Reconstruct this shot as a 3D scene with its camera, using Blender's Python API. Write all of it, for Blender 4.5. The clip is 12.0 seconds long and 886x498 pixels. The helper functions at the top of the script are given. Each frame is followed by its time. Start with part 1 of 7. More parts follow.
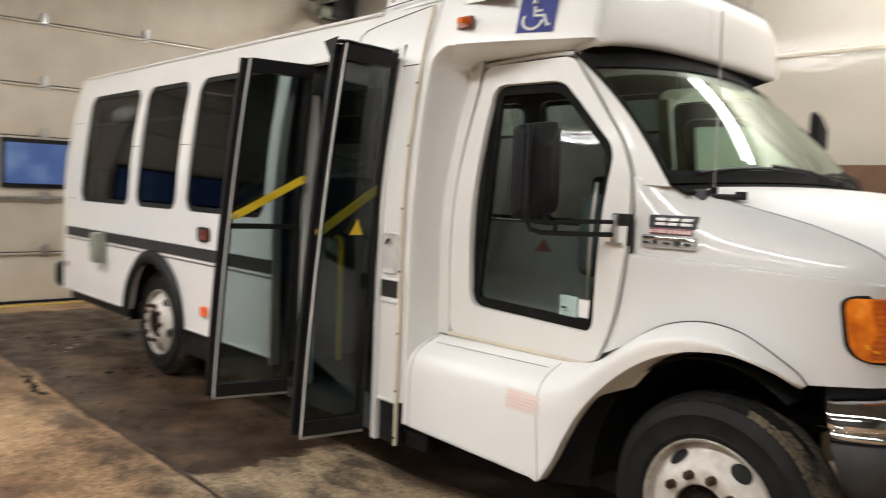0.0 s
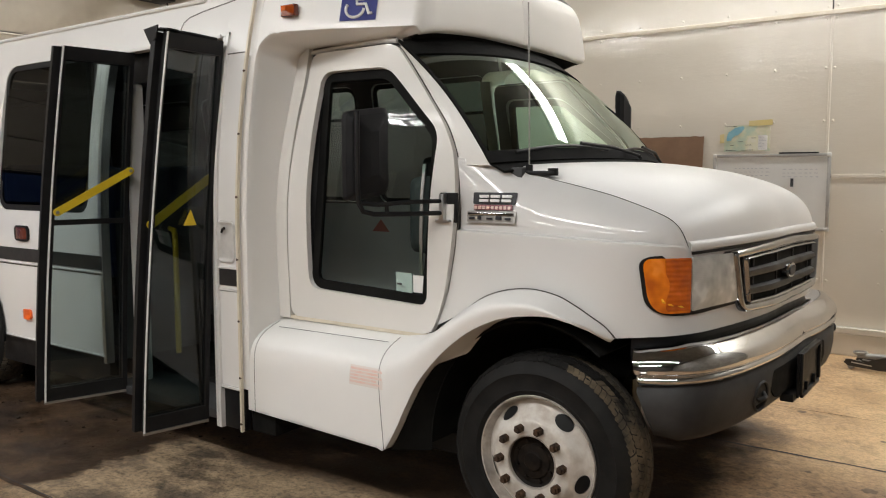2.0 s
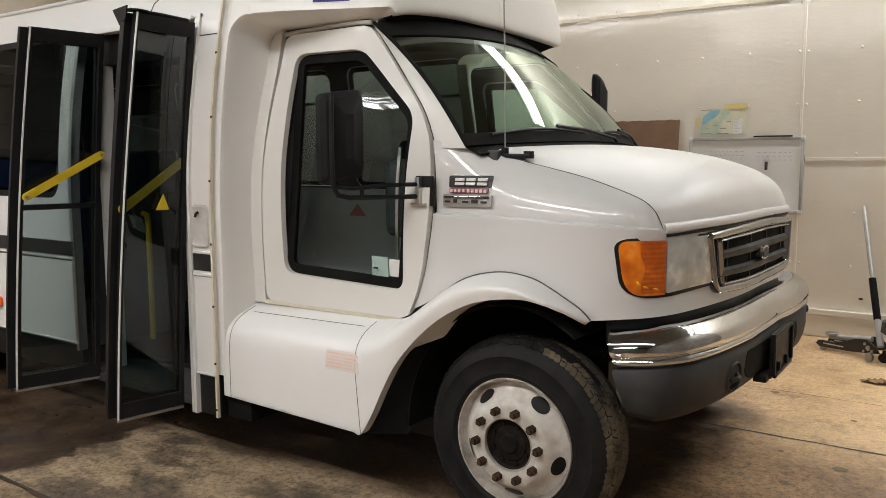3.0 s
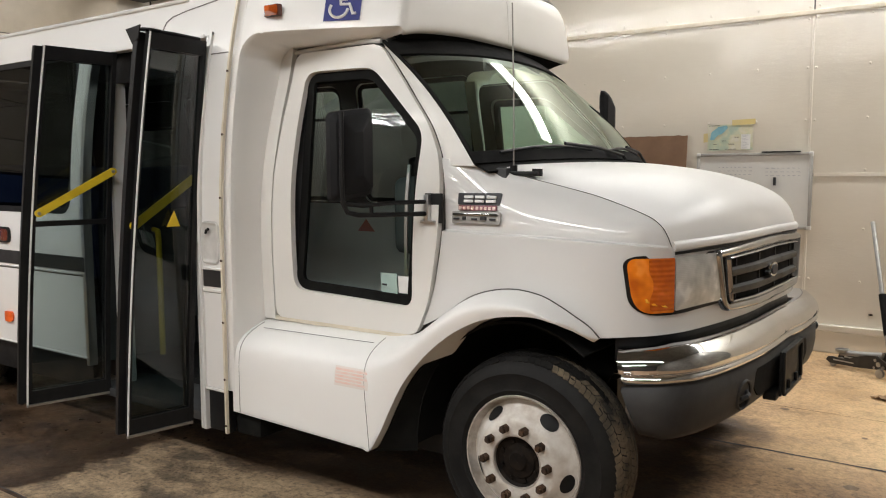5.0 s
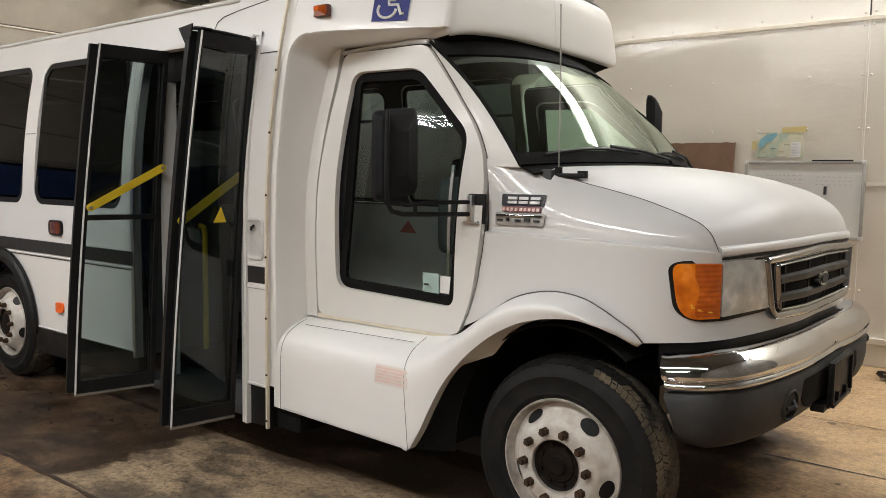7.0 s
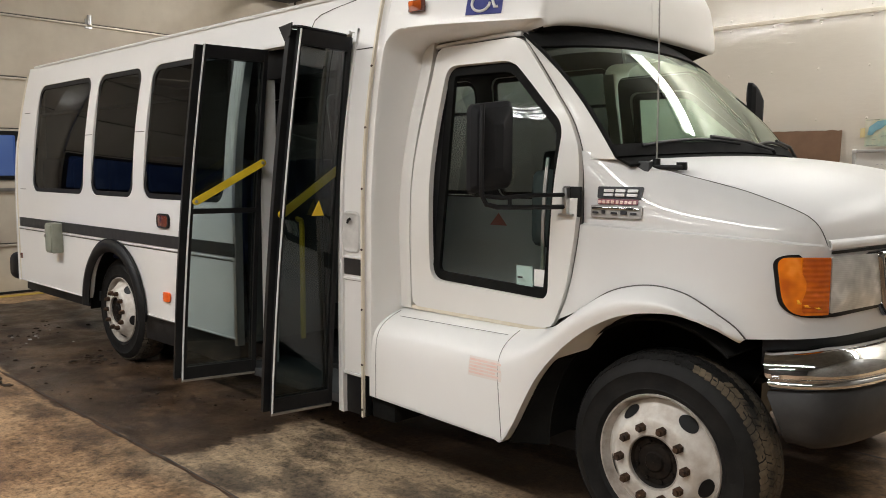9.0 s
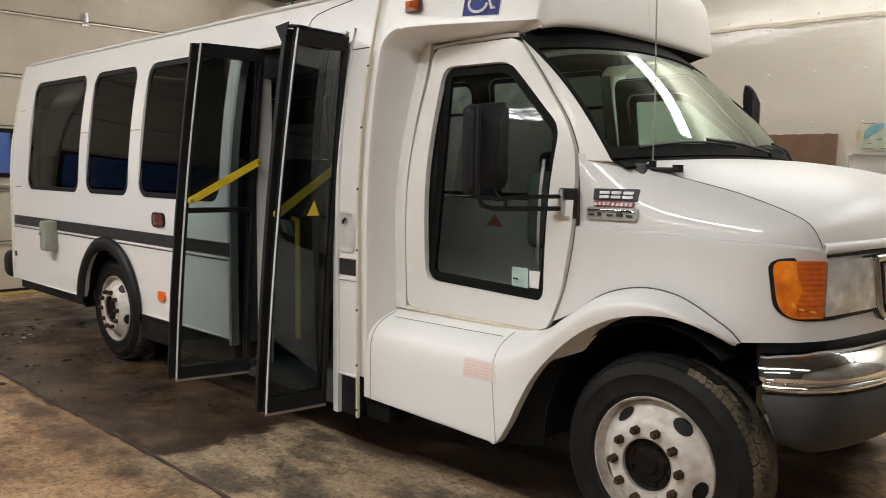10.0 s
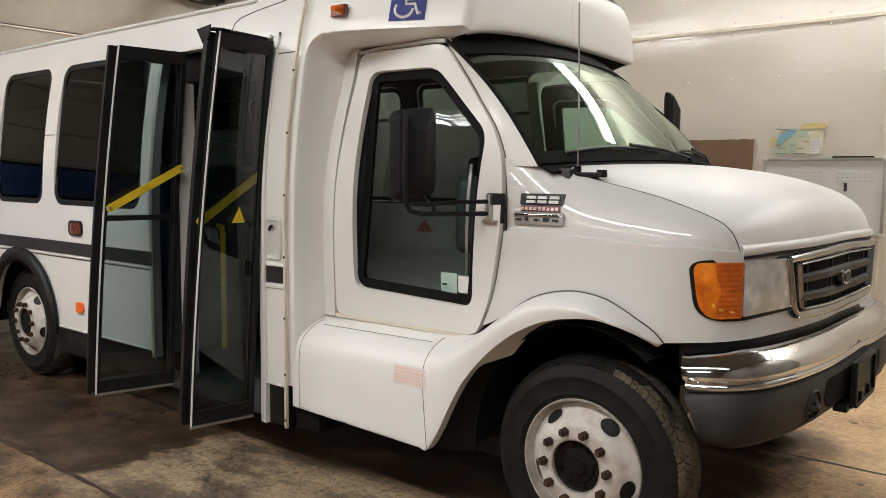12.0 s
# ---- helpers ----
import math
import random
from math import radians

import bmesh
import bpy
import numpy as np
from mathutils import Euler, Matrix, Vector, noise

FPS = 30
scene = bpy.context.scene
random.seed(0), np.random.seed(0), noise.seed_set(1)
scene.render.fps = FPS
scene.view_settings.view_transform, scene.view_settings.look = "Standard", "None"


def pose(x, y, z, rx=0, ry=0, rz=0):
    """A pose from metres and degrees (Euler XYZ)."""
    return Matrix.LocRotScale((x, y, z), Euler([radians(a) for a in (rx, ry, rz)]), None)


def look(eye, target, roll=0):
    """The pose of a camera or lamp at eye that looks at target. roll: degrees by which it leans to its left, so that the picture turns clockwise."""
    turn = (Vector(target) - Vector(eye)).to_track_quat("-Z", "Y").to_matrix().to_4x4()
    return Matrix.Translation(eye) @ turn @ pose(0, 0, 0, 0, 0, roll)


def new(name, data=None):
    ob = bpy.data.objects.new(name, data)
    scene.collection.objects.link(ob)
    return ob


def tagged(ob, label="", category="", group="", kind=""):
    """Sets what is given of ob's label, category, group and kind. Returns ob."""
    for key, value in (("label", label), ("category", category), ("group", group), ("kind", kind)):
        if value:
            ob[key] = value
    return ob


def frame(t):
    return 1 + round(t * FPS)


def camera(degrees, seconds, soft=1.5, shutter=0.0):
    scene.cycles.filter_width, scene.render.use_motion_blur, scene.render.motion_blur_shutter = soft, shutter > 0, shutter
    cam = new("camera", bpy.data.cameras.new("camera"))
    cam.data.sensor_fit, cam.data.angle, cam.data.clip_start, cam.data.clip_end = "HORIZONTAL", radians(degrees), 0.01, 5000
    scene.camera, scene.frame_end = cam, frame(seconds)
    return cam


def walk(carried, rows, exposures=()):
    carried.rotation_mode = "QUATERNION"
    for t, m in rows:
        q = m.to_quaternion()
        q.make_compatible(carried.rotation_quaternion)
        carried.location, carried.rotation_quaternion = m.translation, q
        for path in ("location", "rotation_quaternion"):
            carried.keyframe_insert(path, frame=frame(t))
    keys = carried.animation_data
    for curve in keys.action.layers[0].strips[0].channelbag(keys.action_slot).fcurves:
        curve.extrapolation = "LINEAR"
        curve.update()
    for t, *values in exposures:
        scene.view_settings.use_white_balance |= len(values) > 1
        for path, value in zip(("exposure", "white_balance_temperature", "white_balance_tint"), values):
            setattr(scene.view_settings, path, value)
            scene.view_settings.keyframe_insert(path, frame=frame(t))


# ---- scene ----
cam = camera(58.5, 12.0, 0.9, 0.5)
PATH = [
    (0, (1.355, -2.436, 1.488), (-0.107, -1.079, 1.344), 2.2),
    (0.1, (1.326, -2.512, 1.48), (-0.063, -1.08, 1.349), 2.2),
    (0.2, (1.344, -2.512, 1.48), (-0.003, -1.039, 1.354), 1.6),
    (0.3, (1.372, -2.489, 1.471), (0.05, -0.993, 1.352), 1.0),
    (0.5, (1.412, -2.482, 1.484), (0.123, -0.958, 1.353), -0.3),
    (1, (1.425, -2.477, 1.488), (0.196, -0.906, 1.336), 0.1),
    (1.5, (1.441, -2.497, 1.494), (0.236, -0.908, 1.342), -0.4),
    (2, (1.468, -2.516, 1.503), (0.305, -0.899, 1.317), -0.1),
    (2.5, (1.468, -2.5, 1.497), (0.343, -0.861, 1.275), -0.3),
    (4.5, (1.48, -2.507, 1.501), (0.371, -0.858, 1.277), -0.1),
    (5, (1.472, -2.513, 1.512), (0.338, -0.876, 1.322), -0.2),
    (5.5, (1.468, -2.515, 1.506), (0.294, -0.904, 1.349), 0.3),
    (6, (1.46, -2.514, 1.5), (0.251, -0.929, 1.342), 0.6),
    (6.5, (1.464, -2.518, 1.495), (0.246, -0.94, 1.321), 0.8),
    (6.7, (1.463, -2.517, 1.492), (0.248, -0.938, 1.315), 0.8),
    (8.3, (1.46, -2.548, 1.495), (0.177, -1.026, 1.307), 1.1),
    (8.5, (1.449, -2.527, 1.498), (0.119, -1.046, 1.31), 0.9),
    (9, (1.445, -2.552, 1.497), (0.066, -1.117, 1.297), 0.3),
    (9.5, (1.442, -2.549, 1.499), (0.042, -1.135, 1.297), 0.4),
    (10, (1.443, -2.544, 1.499), (0.071, -1.103, 1.3), 0.7),
    (10.5, (1.448, -2.536, 1.493), (0.114, -1.058, 1.305), 0.7),
    (11, (1.446, -2.521, 1.493), (0.159, -1.002, 1.305), 0.3),
    (11.5, (1.448, -2.521, 1.497), (0.19, -0.978, 1.304), 0.4),
    (12, (1.445, -2.524, 1.5), (0.201, -0.969, 1.316), 0.5),
]
EXPOSURES = [(0.0, 0.29), (0.2, 0.22), (0.6, 0.0), (1.0, -0.12), (1.5, -0.06), (2.5, -0.06), (4.5, 0.07), (5.0, 0.07), (5.5, -0.02), (6.5, -0.06), (8.5, -0.02), (9.0, 0.02), (12.0, 0.02)]
walk(cam, [(t, look(eye, target, roll)) for t, eye, target, roll in PATH], EXPOSURES)

# ---------- world and lamps ----------
world = bpy.data.worlds.new("world")
scene.world = world
world.use_nodes = True
wn = world.node_tree
sky = wn.nodes.new("ShaderNodeTexSky")
sky.sky_type, sky.sun_disc = "NISHITA", False
sky.sun_elevation, sky.sun_rotation = radians(2.0), radians(200)
wn.links.new(sky.outputs[0], wn.nodes["Background"].inputs[0])
wn.nodes["Background"].inputs[1].default_value = 0.12

CEIL = 4.6
LAMPS = [(-5.5, -3.45, 4.33, 118), (-3.1, -3.45, 4.33, 42), (-0.7, -3.45, 4.33, 70), (1.7, -3.45, 4.33, 65), (-5.4, 4.3, 4.33, 132), (-0.4, 4.3, 4.33, 48), (2.8, 4.3, 4.33, 124),
         (-3.05, -8.1, 4.33, 46), (-0.55, -8.1, 4.33, 46)]
LAMP_COLOUR = (0.980, 0.975, 0.968)
for lx, ly, lz, watts in LAMPS:
    lamp = bpy.data.lights.new("tube_light", "AREA")
    lamp.shape, lamp.size, lamp.size_y = "RECTANGLE", 2.3, 0.16
    lamp.energy, lamp.color = 1.03 * watts, LAMP_COLOUR
    new("tube_light", lamp).matrix_world = pose(lx, ly, lz)

# ---------- materials ----------
def nodes_of(name):
    m = bpy.data.materials.new(name)
    m.use_nodes = True
    t = m.node_tree
    return m, t, t.nodes["Principled BSDF"]


def put(t, kind, **inputs):
    n = t.nodes.new(kind)
    for k, v in inputs.items():
        n.inputs[k.replace("_", " ")].default_value = v
    return n


def noise_of(t, scale, detail=5.0, rough=0.6, stretch=(1, 1, 1)):
    co = t.nodes.new("ShaderNodeTexCoord")
    mp = t.nodes.new("ShaderNodeMapping")
    mp.inputs["Scale"].default_value = stretch
    t.links.new(co.outputs["Object"], mp.inputs[0])
    n = put(t, "ShaderNodeTexNoise", Scale=scale, Detail=detail, Roughness=rough)
    t.links.new(mp.outputs[0], n.inputs["Vector"])
    return n.outputs["Fac"]


def ramp_of(t, fac, stops):
    r = t.nodes.new("ShaderNodeValToRGB")
    while len(r.color_ramp.elements) < len(stops):
        r.color_ramp.elements.new(0.5)
    for e, (p, c) in zip(r.color_ramp.elements, stops):
        e.position = p
        e.color = (*c, 1) if len(c) == 3 else c
    t.links.new(fac, r.inputs[0])
    return r.outputs[0]


def grey(a):
    return (a, a, a)


def surf(name, c1, c2, rough=0.5, metal=0.0, scale=3.0, fine=60.0, bump=0.0, coat=0.0, rough2=None, stretch=(1, 1, 1)):
    """Two tones by a broad noise, a little fine grain in gloss and relief."""
    m, t, b = nodes_of(name)
    broad, grain = noise_of(t, scale, stretch=stretch), noise_of(t, fine)
    t.links.new(ramp_of(t, broad, [(0.35, c1), (0.65, c2)]), b.inputs["Base Color"])
    r2 = rough + 0.1 if rough2 is None else rough2
    t.links.new(ramp_of(t, noise_of(t, scale * 2.3), [(0.3, grey(rough)), (0.7, grey(r2))]), b.inputs["Roughness"])
    b.inputs["Metallic"].default_value = metal
    b.inputs["Coat Weight"].default_value = coat
    b.inputs["Coat Roughness"].default_value = 0.018
    if bump:
        bp = put(t, "ShaderNodeBump", Strength=bump, Distance=0.004)
        t.links.new(grain, bp.inputs["Height"])
        t.links.new(bp.outputs[0], b.inputs["Normal"])
    return m


def glass_of(name, tint, rough=0.0, ior=1.5, sheen=(1, 1, 1)):
    """Thin tinted pane: clear tint under a glossy face."""
    m = bpy.data.materials.new(name)
    m.use_nodes = True
    t = m.node_tree
    t.nodes.clear()
    out = t.nodes.new("ShaderNodeOutputMaterial")
    clear = t.nodes.new("ShaderNodeBsdfTransparent")
    clear.inputs[0].default_value = (*tint, 1)
    gloss = t.nodes.new("ShaderNodeBsdfGlossy")
    gloss.inputs["Roughness"].default_value = rough
    gloss.inputs["Color"].default_value = (*sheen, 1)
    fres = put(t, "ShaderNodeFresnel", IOR=ior)
    mix = t.nodes.new("ShaderNodeMixShader")
    t.links.new(fres.outputs[0], mix.inputs[0])
    t.links.new(clear.outputs[0], mix.inputs[1])
    t.links.new(gloss.outputs[0], mix.inputs[2])
    t.links.new(mix.outputs[0], out.inputs[0])
    return m


WHITE = surf("white_gelcoat", (0.81, 0.80, 0.78), (0.775, 0.765, 0.745), 0.30, scale=0.9, coat=0.55, rough2=0.36)
FAIRWHITE = surf("matt_white_fibreglass", (0.84, 0.83, 0.805), (0.81, 0.80, 0.775), 0.42, scale=1.2, coat=0.12, rough2=0.5)
DOORWHITE = surf("dull_white_door_paint", (0.745, 0.73, 0.695), (0.715, 0.70, 0.665), 0.50, scale=0.8, coat=0.2, rough2=0.56)
CABWHITE = surf("white_car_paint", (0.715, 0.71, 0.695), (0.69, 0.685, 0.67), 0.50, scale=0.8, coat=1.0, rough2=0.56)
HOODPAINT = surf("dusty_white_bonnet_paint", (0.77, 0.765, 0.75), (0.74, 0.73, 0.715), 0.38, scale=2.0, coat=0.0, rough2=0.46)
GREYCUP = surf("pale_recess_plastic", (0.66, 0.65, 0.62), (0.52, 0.51, 0.49), 0.45, scale=9)
DIMWALL = surf("unseen_dim_wall", (0.070, 0.062, 0.052), (0.040, 0.036, 0.031), 0.6, scale=1.5)
MIDWALL = surf("unseen_dim_tan_wall", (0.20, 0.185, 0.16), (0.13, 0.12, 0.105), 0.5, scale=1.5)
DULLBLACK = surf("dull_black_trim_and_shade", (0.006, 0.006, 0.006), (0.011, 0.011, 0.010), 0.75, scale=9)
PALESTEEL = surf("pale_zinc_rail", (0.66, 0.61, 0.52), (0.55, 0.50, 0.42), 0.35, metal=0.35, scale=10)
RUSTJOINT = surf("rusty_joint_dirt", (0.095, 0.050, 0.026), (0.035, 0.022, 0.013), 0.85, scale=14, bump=0.5)
CREAM = surf("cream_trim_strip", (0.76, 0.70, 0.58), (0.66, 0.59, 0.46), 0.45, scale=8)
BLACK = surf("satin_black_plastic", (0.008, 0.008, 0.009), (0.014, 0.014, 0.014), 0.42, scale=6, bump=0.05)
GREYPL = surf("dark_grey_bumper_plastic", (0.026, 0.026, 0.027), (0.042, 0.041, 0.040), 0.55, scale=5, bump=0.15)
STRIPE = surf("black_stripe_film", (0.015, 0.015, 0.017), (0.028, 0.027, 0.027), 0.4, scale=9)
RUBBER = surf("tyre_rubber", (0.006, 0.0058, 0.0057), (0.013, 0.0122, 0.0112), 0.62, scale=9, bump=0.3)
DUSTYTREAD = surf("dusty_tread_rubber", (0.018, 0.016, 0.013), (0.190, 0.146, 0.092), 0.9, scale=7.0, bump=0.5)
TREAD = surf("worn_tread_rubber", (0.012, 0.011, 0.009), (0.095, 0.075, 0.052), 0.85, scale=8, bump=0.4)
RIMEDGE = surf("dull_steel_rim_edge", (0.56, 0.52, 0.47), (0.34, 0.30, 0.26), 0.35, metal=0.3, scale=18, bump=0.1)
OIL = surf("old_oil_spot", (0.13, 0.085, 0.050), (0.21, 0.145, 0.088), 0.5, scale=22)
FRAMEGREY = surf("satin_aluminium", (0.42, 0.41, 0.39), (0.35, 0.34, 0.32), 0.4, metal=0.2, scale=9)
RIM = surf("painted_steel_rim", (0.70, 0.67, 0.62), (0.50, 0.445, 0.385), 0.4, scale=14, bump=0.1)
RUST = surf("rusty_steel", (0.10, 0.055, 0.03), (0.04, 0.028, 0.022), 0.75, metal=0.3, scale=30, bump=0.4)
GREASE = surf("greasy_dark_metal", (0.006, 0.005, 0.0045), (0.020, 0.014, 0.010), 0.6, metal=0.2, scale=25, bump=0.4)
CHROME = surf("chrome", (0.68, 0.69, 0.71), (0.60, 0.61, 0.63), 0.02, metal=1.0, scale=4, rough2=0.06)
MIRRORPL = surf("matt_black_mirror_plastic", (0.011, 0.011, 0.012), (0.016, 0.016, 0.017), 0.5, scale=5, bump=0.1)
# Chrome with the dark of its missing reflections put into the colour.
DARKCHROME = surf("darkened_chrome", (0.42, 0.43, 0.45), (0.34, 0.35, 0.37), 0.04, metal=1.0, scale=5, rough2=0.10)
GRILLEPL = surf("dark_slate_grille_plastic", (0.010, 0.011, 0.012), (0.016, 0.017, 0.019), 0.4, scale=6)
ALU = surf("brushed_aluminium", (0.62, 0.62, 0.62), (0.5, 0.5, 0.5), 0.3, metal=1.0, scale=12)
YELLOW = surf("yellow_powder_coat", (0.75, 0.55, 0.03), (0.62, 0.44, 0.02), 0.35, scale=10)
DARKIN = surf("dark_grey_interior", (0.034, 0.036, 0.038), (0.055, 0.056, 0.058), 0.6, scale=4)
LINING = surf("dim_cabin_lining", (0.035, 0.036, 0.038), (0.055, 0.055, 0.056), 0.6, scale=3)
LIGHTIN = surf("light_grey_interior_panel", (0.82, 0.82, 0.80), (0.77, 0.77, 0.75), 0.5, scale=3)
SEAT = surf("blue_seat_vinyl", (0.028, 0.052, 0.17), (0.036, 0.064, 0.21), 0.55, scale=12, bump=0.2)
TINT = glass_of("black_privacy_glass", (0.085, 0.09, 0.095), ior=1.17)
CLEAR = glass_of("green_tint_glass", (0.40, 0.57, 0.48), ior=1.72, sheen=(0.90, 1.0, 0.91))
CABGL = glass_of("tinted_cab_door_glass", (0.84, 0.97, 0.93), ior=1.33)
UPPERGL = glass_of("grey_sash_glass", (0.11, 0.125, 0.125), ior=1.3)
DOORGL = glass_of("smoked_door_glass", (0.60, 0.66, 0.66))
DARKGL = glass_of("dark_door_glass", (0.42, 0.48, 0.48), ior=1.4)
AMBER = surf("amber_lens", (0.72, 0.15, 0.02), (0.58, 0.10, 0.012), 0.12, scale=12, coat=0.6)
REDLENS = surf("dark_red_lens", (0.16, 0.035, 0.018), (0.11, 0.024, 0.012), 0.2, scale=20, coat=0.4)
ORANGE = surf("orange_reflector", (0.95, 0.16, 0.02), (0.85, 0.12, 0.02), 0.25, scale=20)
BLUE = surf("blue_sign_film", (0.012, 0.020, 0.17), (0.016, 0.026, 0.20), 0.55, scale=9)
DECAL = surf("white_film", (0.80, 0.80, 0.78), (0.74, 0.74, 0.72), 0.4, scale=9)
PINK = surf("faded_red_print", (0.80, 0.55, 0.48), (0.78, 0.66, 0.60), 0.45, scale=30)
RED = surf("red_print", (0.30, 0.10, 0.12), (0.24, 0.08, 0.10), 0.4, scale=20)
MINT = surf("pale_green_sticker", (0.42, 0.55, 0.50), (0.36, 0.50, 0.46), 0.4, scale=20)
SAGE = surf("grey_green_metal_box", (0.30, 0.31, 0.25), (0.24, 0.25, 0.20), 0.5, scale=8)
INK = surf("dark_ink", (0.02, 0.02, 0.025), (0.03, 0.03, 0.035), 0.5, scale=20)
SEAM = surf("dark_seam", (0.06, 0.055, 0.05), (0.10, 0.09, 0.08), 0.7, scale=20)
FAINTINK = surf("faint_marker_ink", (0.40, 0.41, 0.45), (0.50, 0.50, 0.53), 0.5, scale=40)
CARD = surf("brown_cardboard", (0.20, 0.115, 0.066), (0.16, 0.090, 0.052), 0.8, scale=7, bump=0.2)
BOARD = surf("whiteboard_enamel", (0.74, 0.74, 0.72), (0.70, 0.70, 0.68), 0.15, scale=3)
STEEL = surf("galvanised_steel", (0.45, 0.44, 0.42), (0.36, 0.35, 0.33), 0.4, metal=0.9, scale=10)
JACKPAINT = surf("black_jack_paint", (0.015, 0.015, 0.015), (0.03, 0.028, 0.026), 0.35, scale=10)
DOORPANEL = surf("beige_garage_door_steel", (0.62, 0.56, 0.46), (0.54, 0.48, 0.39), 0.5, scale=2.5, bump=0.1)
CEILM = surf("dull_ribbed_ceiling_steel", (0.16, 0.158, 0.145), (0.11, 0.108, 0.10), 0.5, scale=1.5)
YLINE = surf("yellow_line_paint", (0.60, 0.42, 0.05), (0.48, 0.33, 0.05), 0.6, scale=6)


def wall_material():
    """Glossy cream fibreglass sheets with a slightly wavy face."""
    m, t, b = nodes_of("glossy_cream_frp_panel")
    t.links.new(ramp_of(t, noise_of(t, 0.8), [(0.3, (0.72, 0.67, 0.58)), (0.7, (0.65, 0.60, 0.51))]), b.inputs["Base Color"])
    t.links.new(ramp_of(t, noise_of(t, 3.0), [(0.3, grey(0.02)), (0.7, grey(0.05))]), b.inputs["Roughness"])
    n1 = noise_of(t, 14.0, 2.5, stretch=(0.6, 1, 1.9))
    n2 = noise_of(t, 3.0, 2.0)
    add = t.nodes.new("ShaderNodeMath")
    add.operation = "MULTIPLY_ADD"
    t.links.new(n2, add.inputs[0])
    add.inputs[1].default_value = 1.2
    t.links.new(n1, add.inputs[2])
    bp = put(t, "ShaderNodeBump", Strength=0.11, Distance=0.010)
    t.links.new(add.outputs[0], bp.inputs["Height"])
    t.links.new(bp.outputs[0], b.inputs["Normal"])
    return m


def floor_material():
    """Worn brown concrete: blotches, tyre grime, a wet dark bay, painted shade under the bus."""
    m, t, b = nodes_of("worn_wet_concrete")
    co = t.nodes.new("ShaderNodeTexCoord")
    sep = t.nodes.new("ShaderNodeSeparateXYZ")
    wob = put(t, "ShaderNodeTexNoise", Scale=1.7, Detail=6.0, Roughness=0.65)
    t.links.new(co.outputs["Object"], wob.inputs["Vector"])
    off = t.nodes.new("ShaderNodeVectorMath")
    off.operation = "MULTIPLY_ADD"
    off.inputs[1].default_value = (0.9, 0.35, 0)
    t.links.new(wob.outputs["Color"], off.inputs[0])
    t.links.new(co.outputs["Object"], off.inputs[2])
    t.links.new(off.outputs[0], sep.inputs[0])

    def band(sock, lo, hi, soft):
        a = put(t, "ShaderNodeMapRange")
        a.interpolation_type = "SMOOTHSTEP"
        for k, v in (("From Min", lo), ("From Max", lo + soft)):
            a.inputs[k].default_value = v
        t.links.new(sock, a.inputs["Value"])
        c = put(t, "ShaderNodeMapRange")
        c.interpolation_type = "SMOOTHSTEP"
        for k, v in (("From Min", hi - soft), ("From Max", hi), ("To Min", 1.0), ("To Max", 0.0)):
            c.inputs[k].default_value = v
        t.links.new(sock, c.inputs["Value"])
        mul = t.nodes.new("ShaderNodeMath")
        mul.operation = "MULTIPLY"
        t.links.new(a.outputs[0], mul.inputs[0])
        t.links.new(c.outputs[0], mul.inputs[1])
        return mul.outputs[0]

    def times(a, c):
        mul = t.nodes.new("ShaderNodeMath")
        mul.operation = "MULTIPLY"
        t.links.new(a, mul.inputs[0])
        t.links.new(c, mul.inputs[1])
        return mul.outputs[0]

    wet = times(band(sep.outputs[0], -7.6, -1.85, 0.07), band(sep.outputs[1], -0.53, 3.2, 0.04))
    # shade below the bus, painted over its footprint in the wet bay's colour
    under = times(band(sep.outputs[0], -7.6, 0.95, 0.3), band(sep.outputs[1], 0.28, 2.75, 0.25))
    # paler floor ahead of the bus
    frontpale = times(band(sep.outputs[0], 0.2, 9.0, 1.2), band(sep.outputs[1], 1.4, 9.0, 0.9))
    pale = times(band(sep.outputs[0], -2.1, 0.9, 0.3), band(sep.outputs[1], -0.70, 0.60, 0.25))
    base = ramp_of(t, noise_of(t, 0.9, 9.0, 0.66), [(0.36, (0.140, 0.074, 0.038)), (0.44, (0.28, 0.164, 0.084)), (0.51, (0.40, 0.248, 0.132)), (0.62, (0.50, 0.328, 0.182))])
    frontpalec = ramp_of(t, noise_of(t, 1.1, 9.0, 0.66), [(0.3, (0.44, 0.280, 0.140)), (0.5, (0.60, 0.41, 0.220)), (0.7, (0.68, 0.490, 0.280))])
    palec = ramp_of(t, noise_of(t, 2.4, 9.0, 0.60, stretch=(0.7, 1.2, 1)), [(0.36, (0.085, 0.064, 0.046)), (0.45, (0.165, 0.122, 0.082)), (0.52, (0.35, 0.255, 0.160)), (0.66, (0.46, 0.340, 0.215))])
    stain = ramp_of(t, noise_of(t, 3.1, 10.0, 0.72), [(0.54, grey(1.0)), (0.63, grey(0.62)), (0.70, grey(0.35))])
    wornc = ramp_of(t, noise_of(t, 5.0, 9.0, 0.7), [(0.35, (0.060, 0.034, 0.019)), (0.65, (0.17, 0.100, 0.055))])
    fine = ramp_of(t, noise_of(t, 55.0, 6.0, 0.7), [(0.25, grey(0.62)), (0.5, grey(1.0)), (0.75, grey(1.12))])
    wetshadec = ramp_of(t, noise_of(t, 2.2, 10.0, 0.72), [(0.36, (0.022, 0.0130, 0.0075)), (0.5, (0.062, 0.036, 0.020)), (0.62, (0.124, 0.075, 0.042))])

    def mix(kind, fac, a, c):
        n = t.nodes.new("ShaderNodeMix")
        n.data_type, n.blend_type = "RGBA", kind
        if isinstance(fac, float):
            n.inputs[0].default_value = fac
        else:
            t.links.new(fac, n.inputs[0])
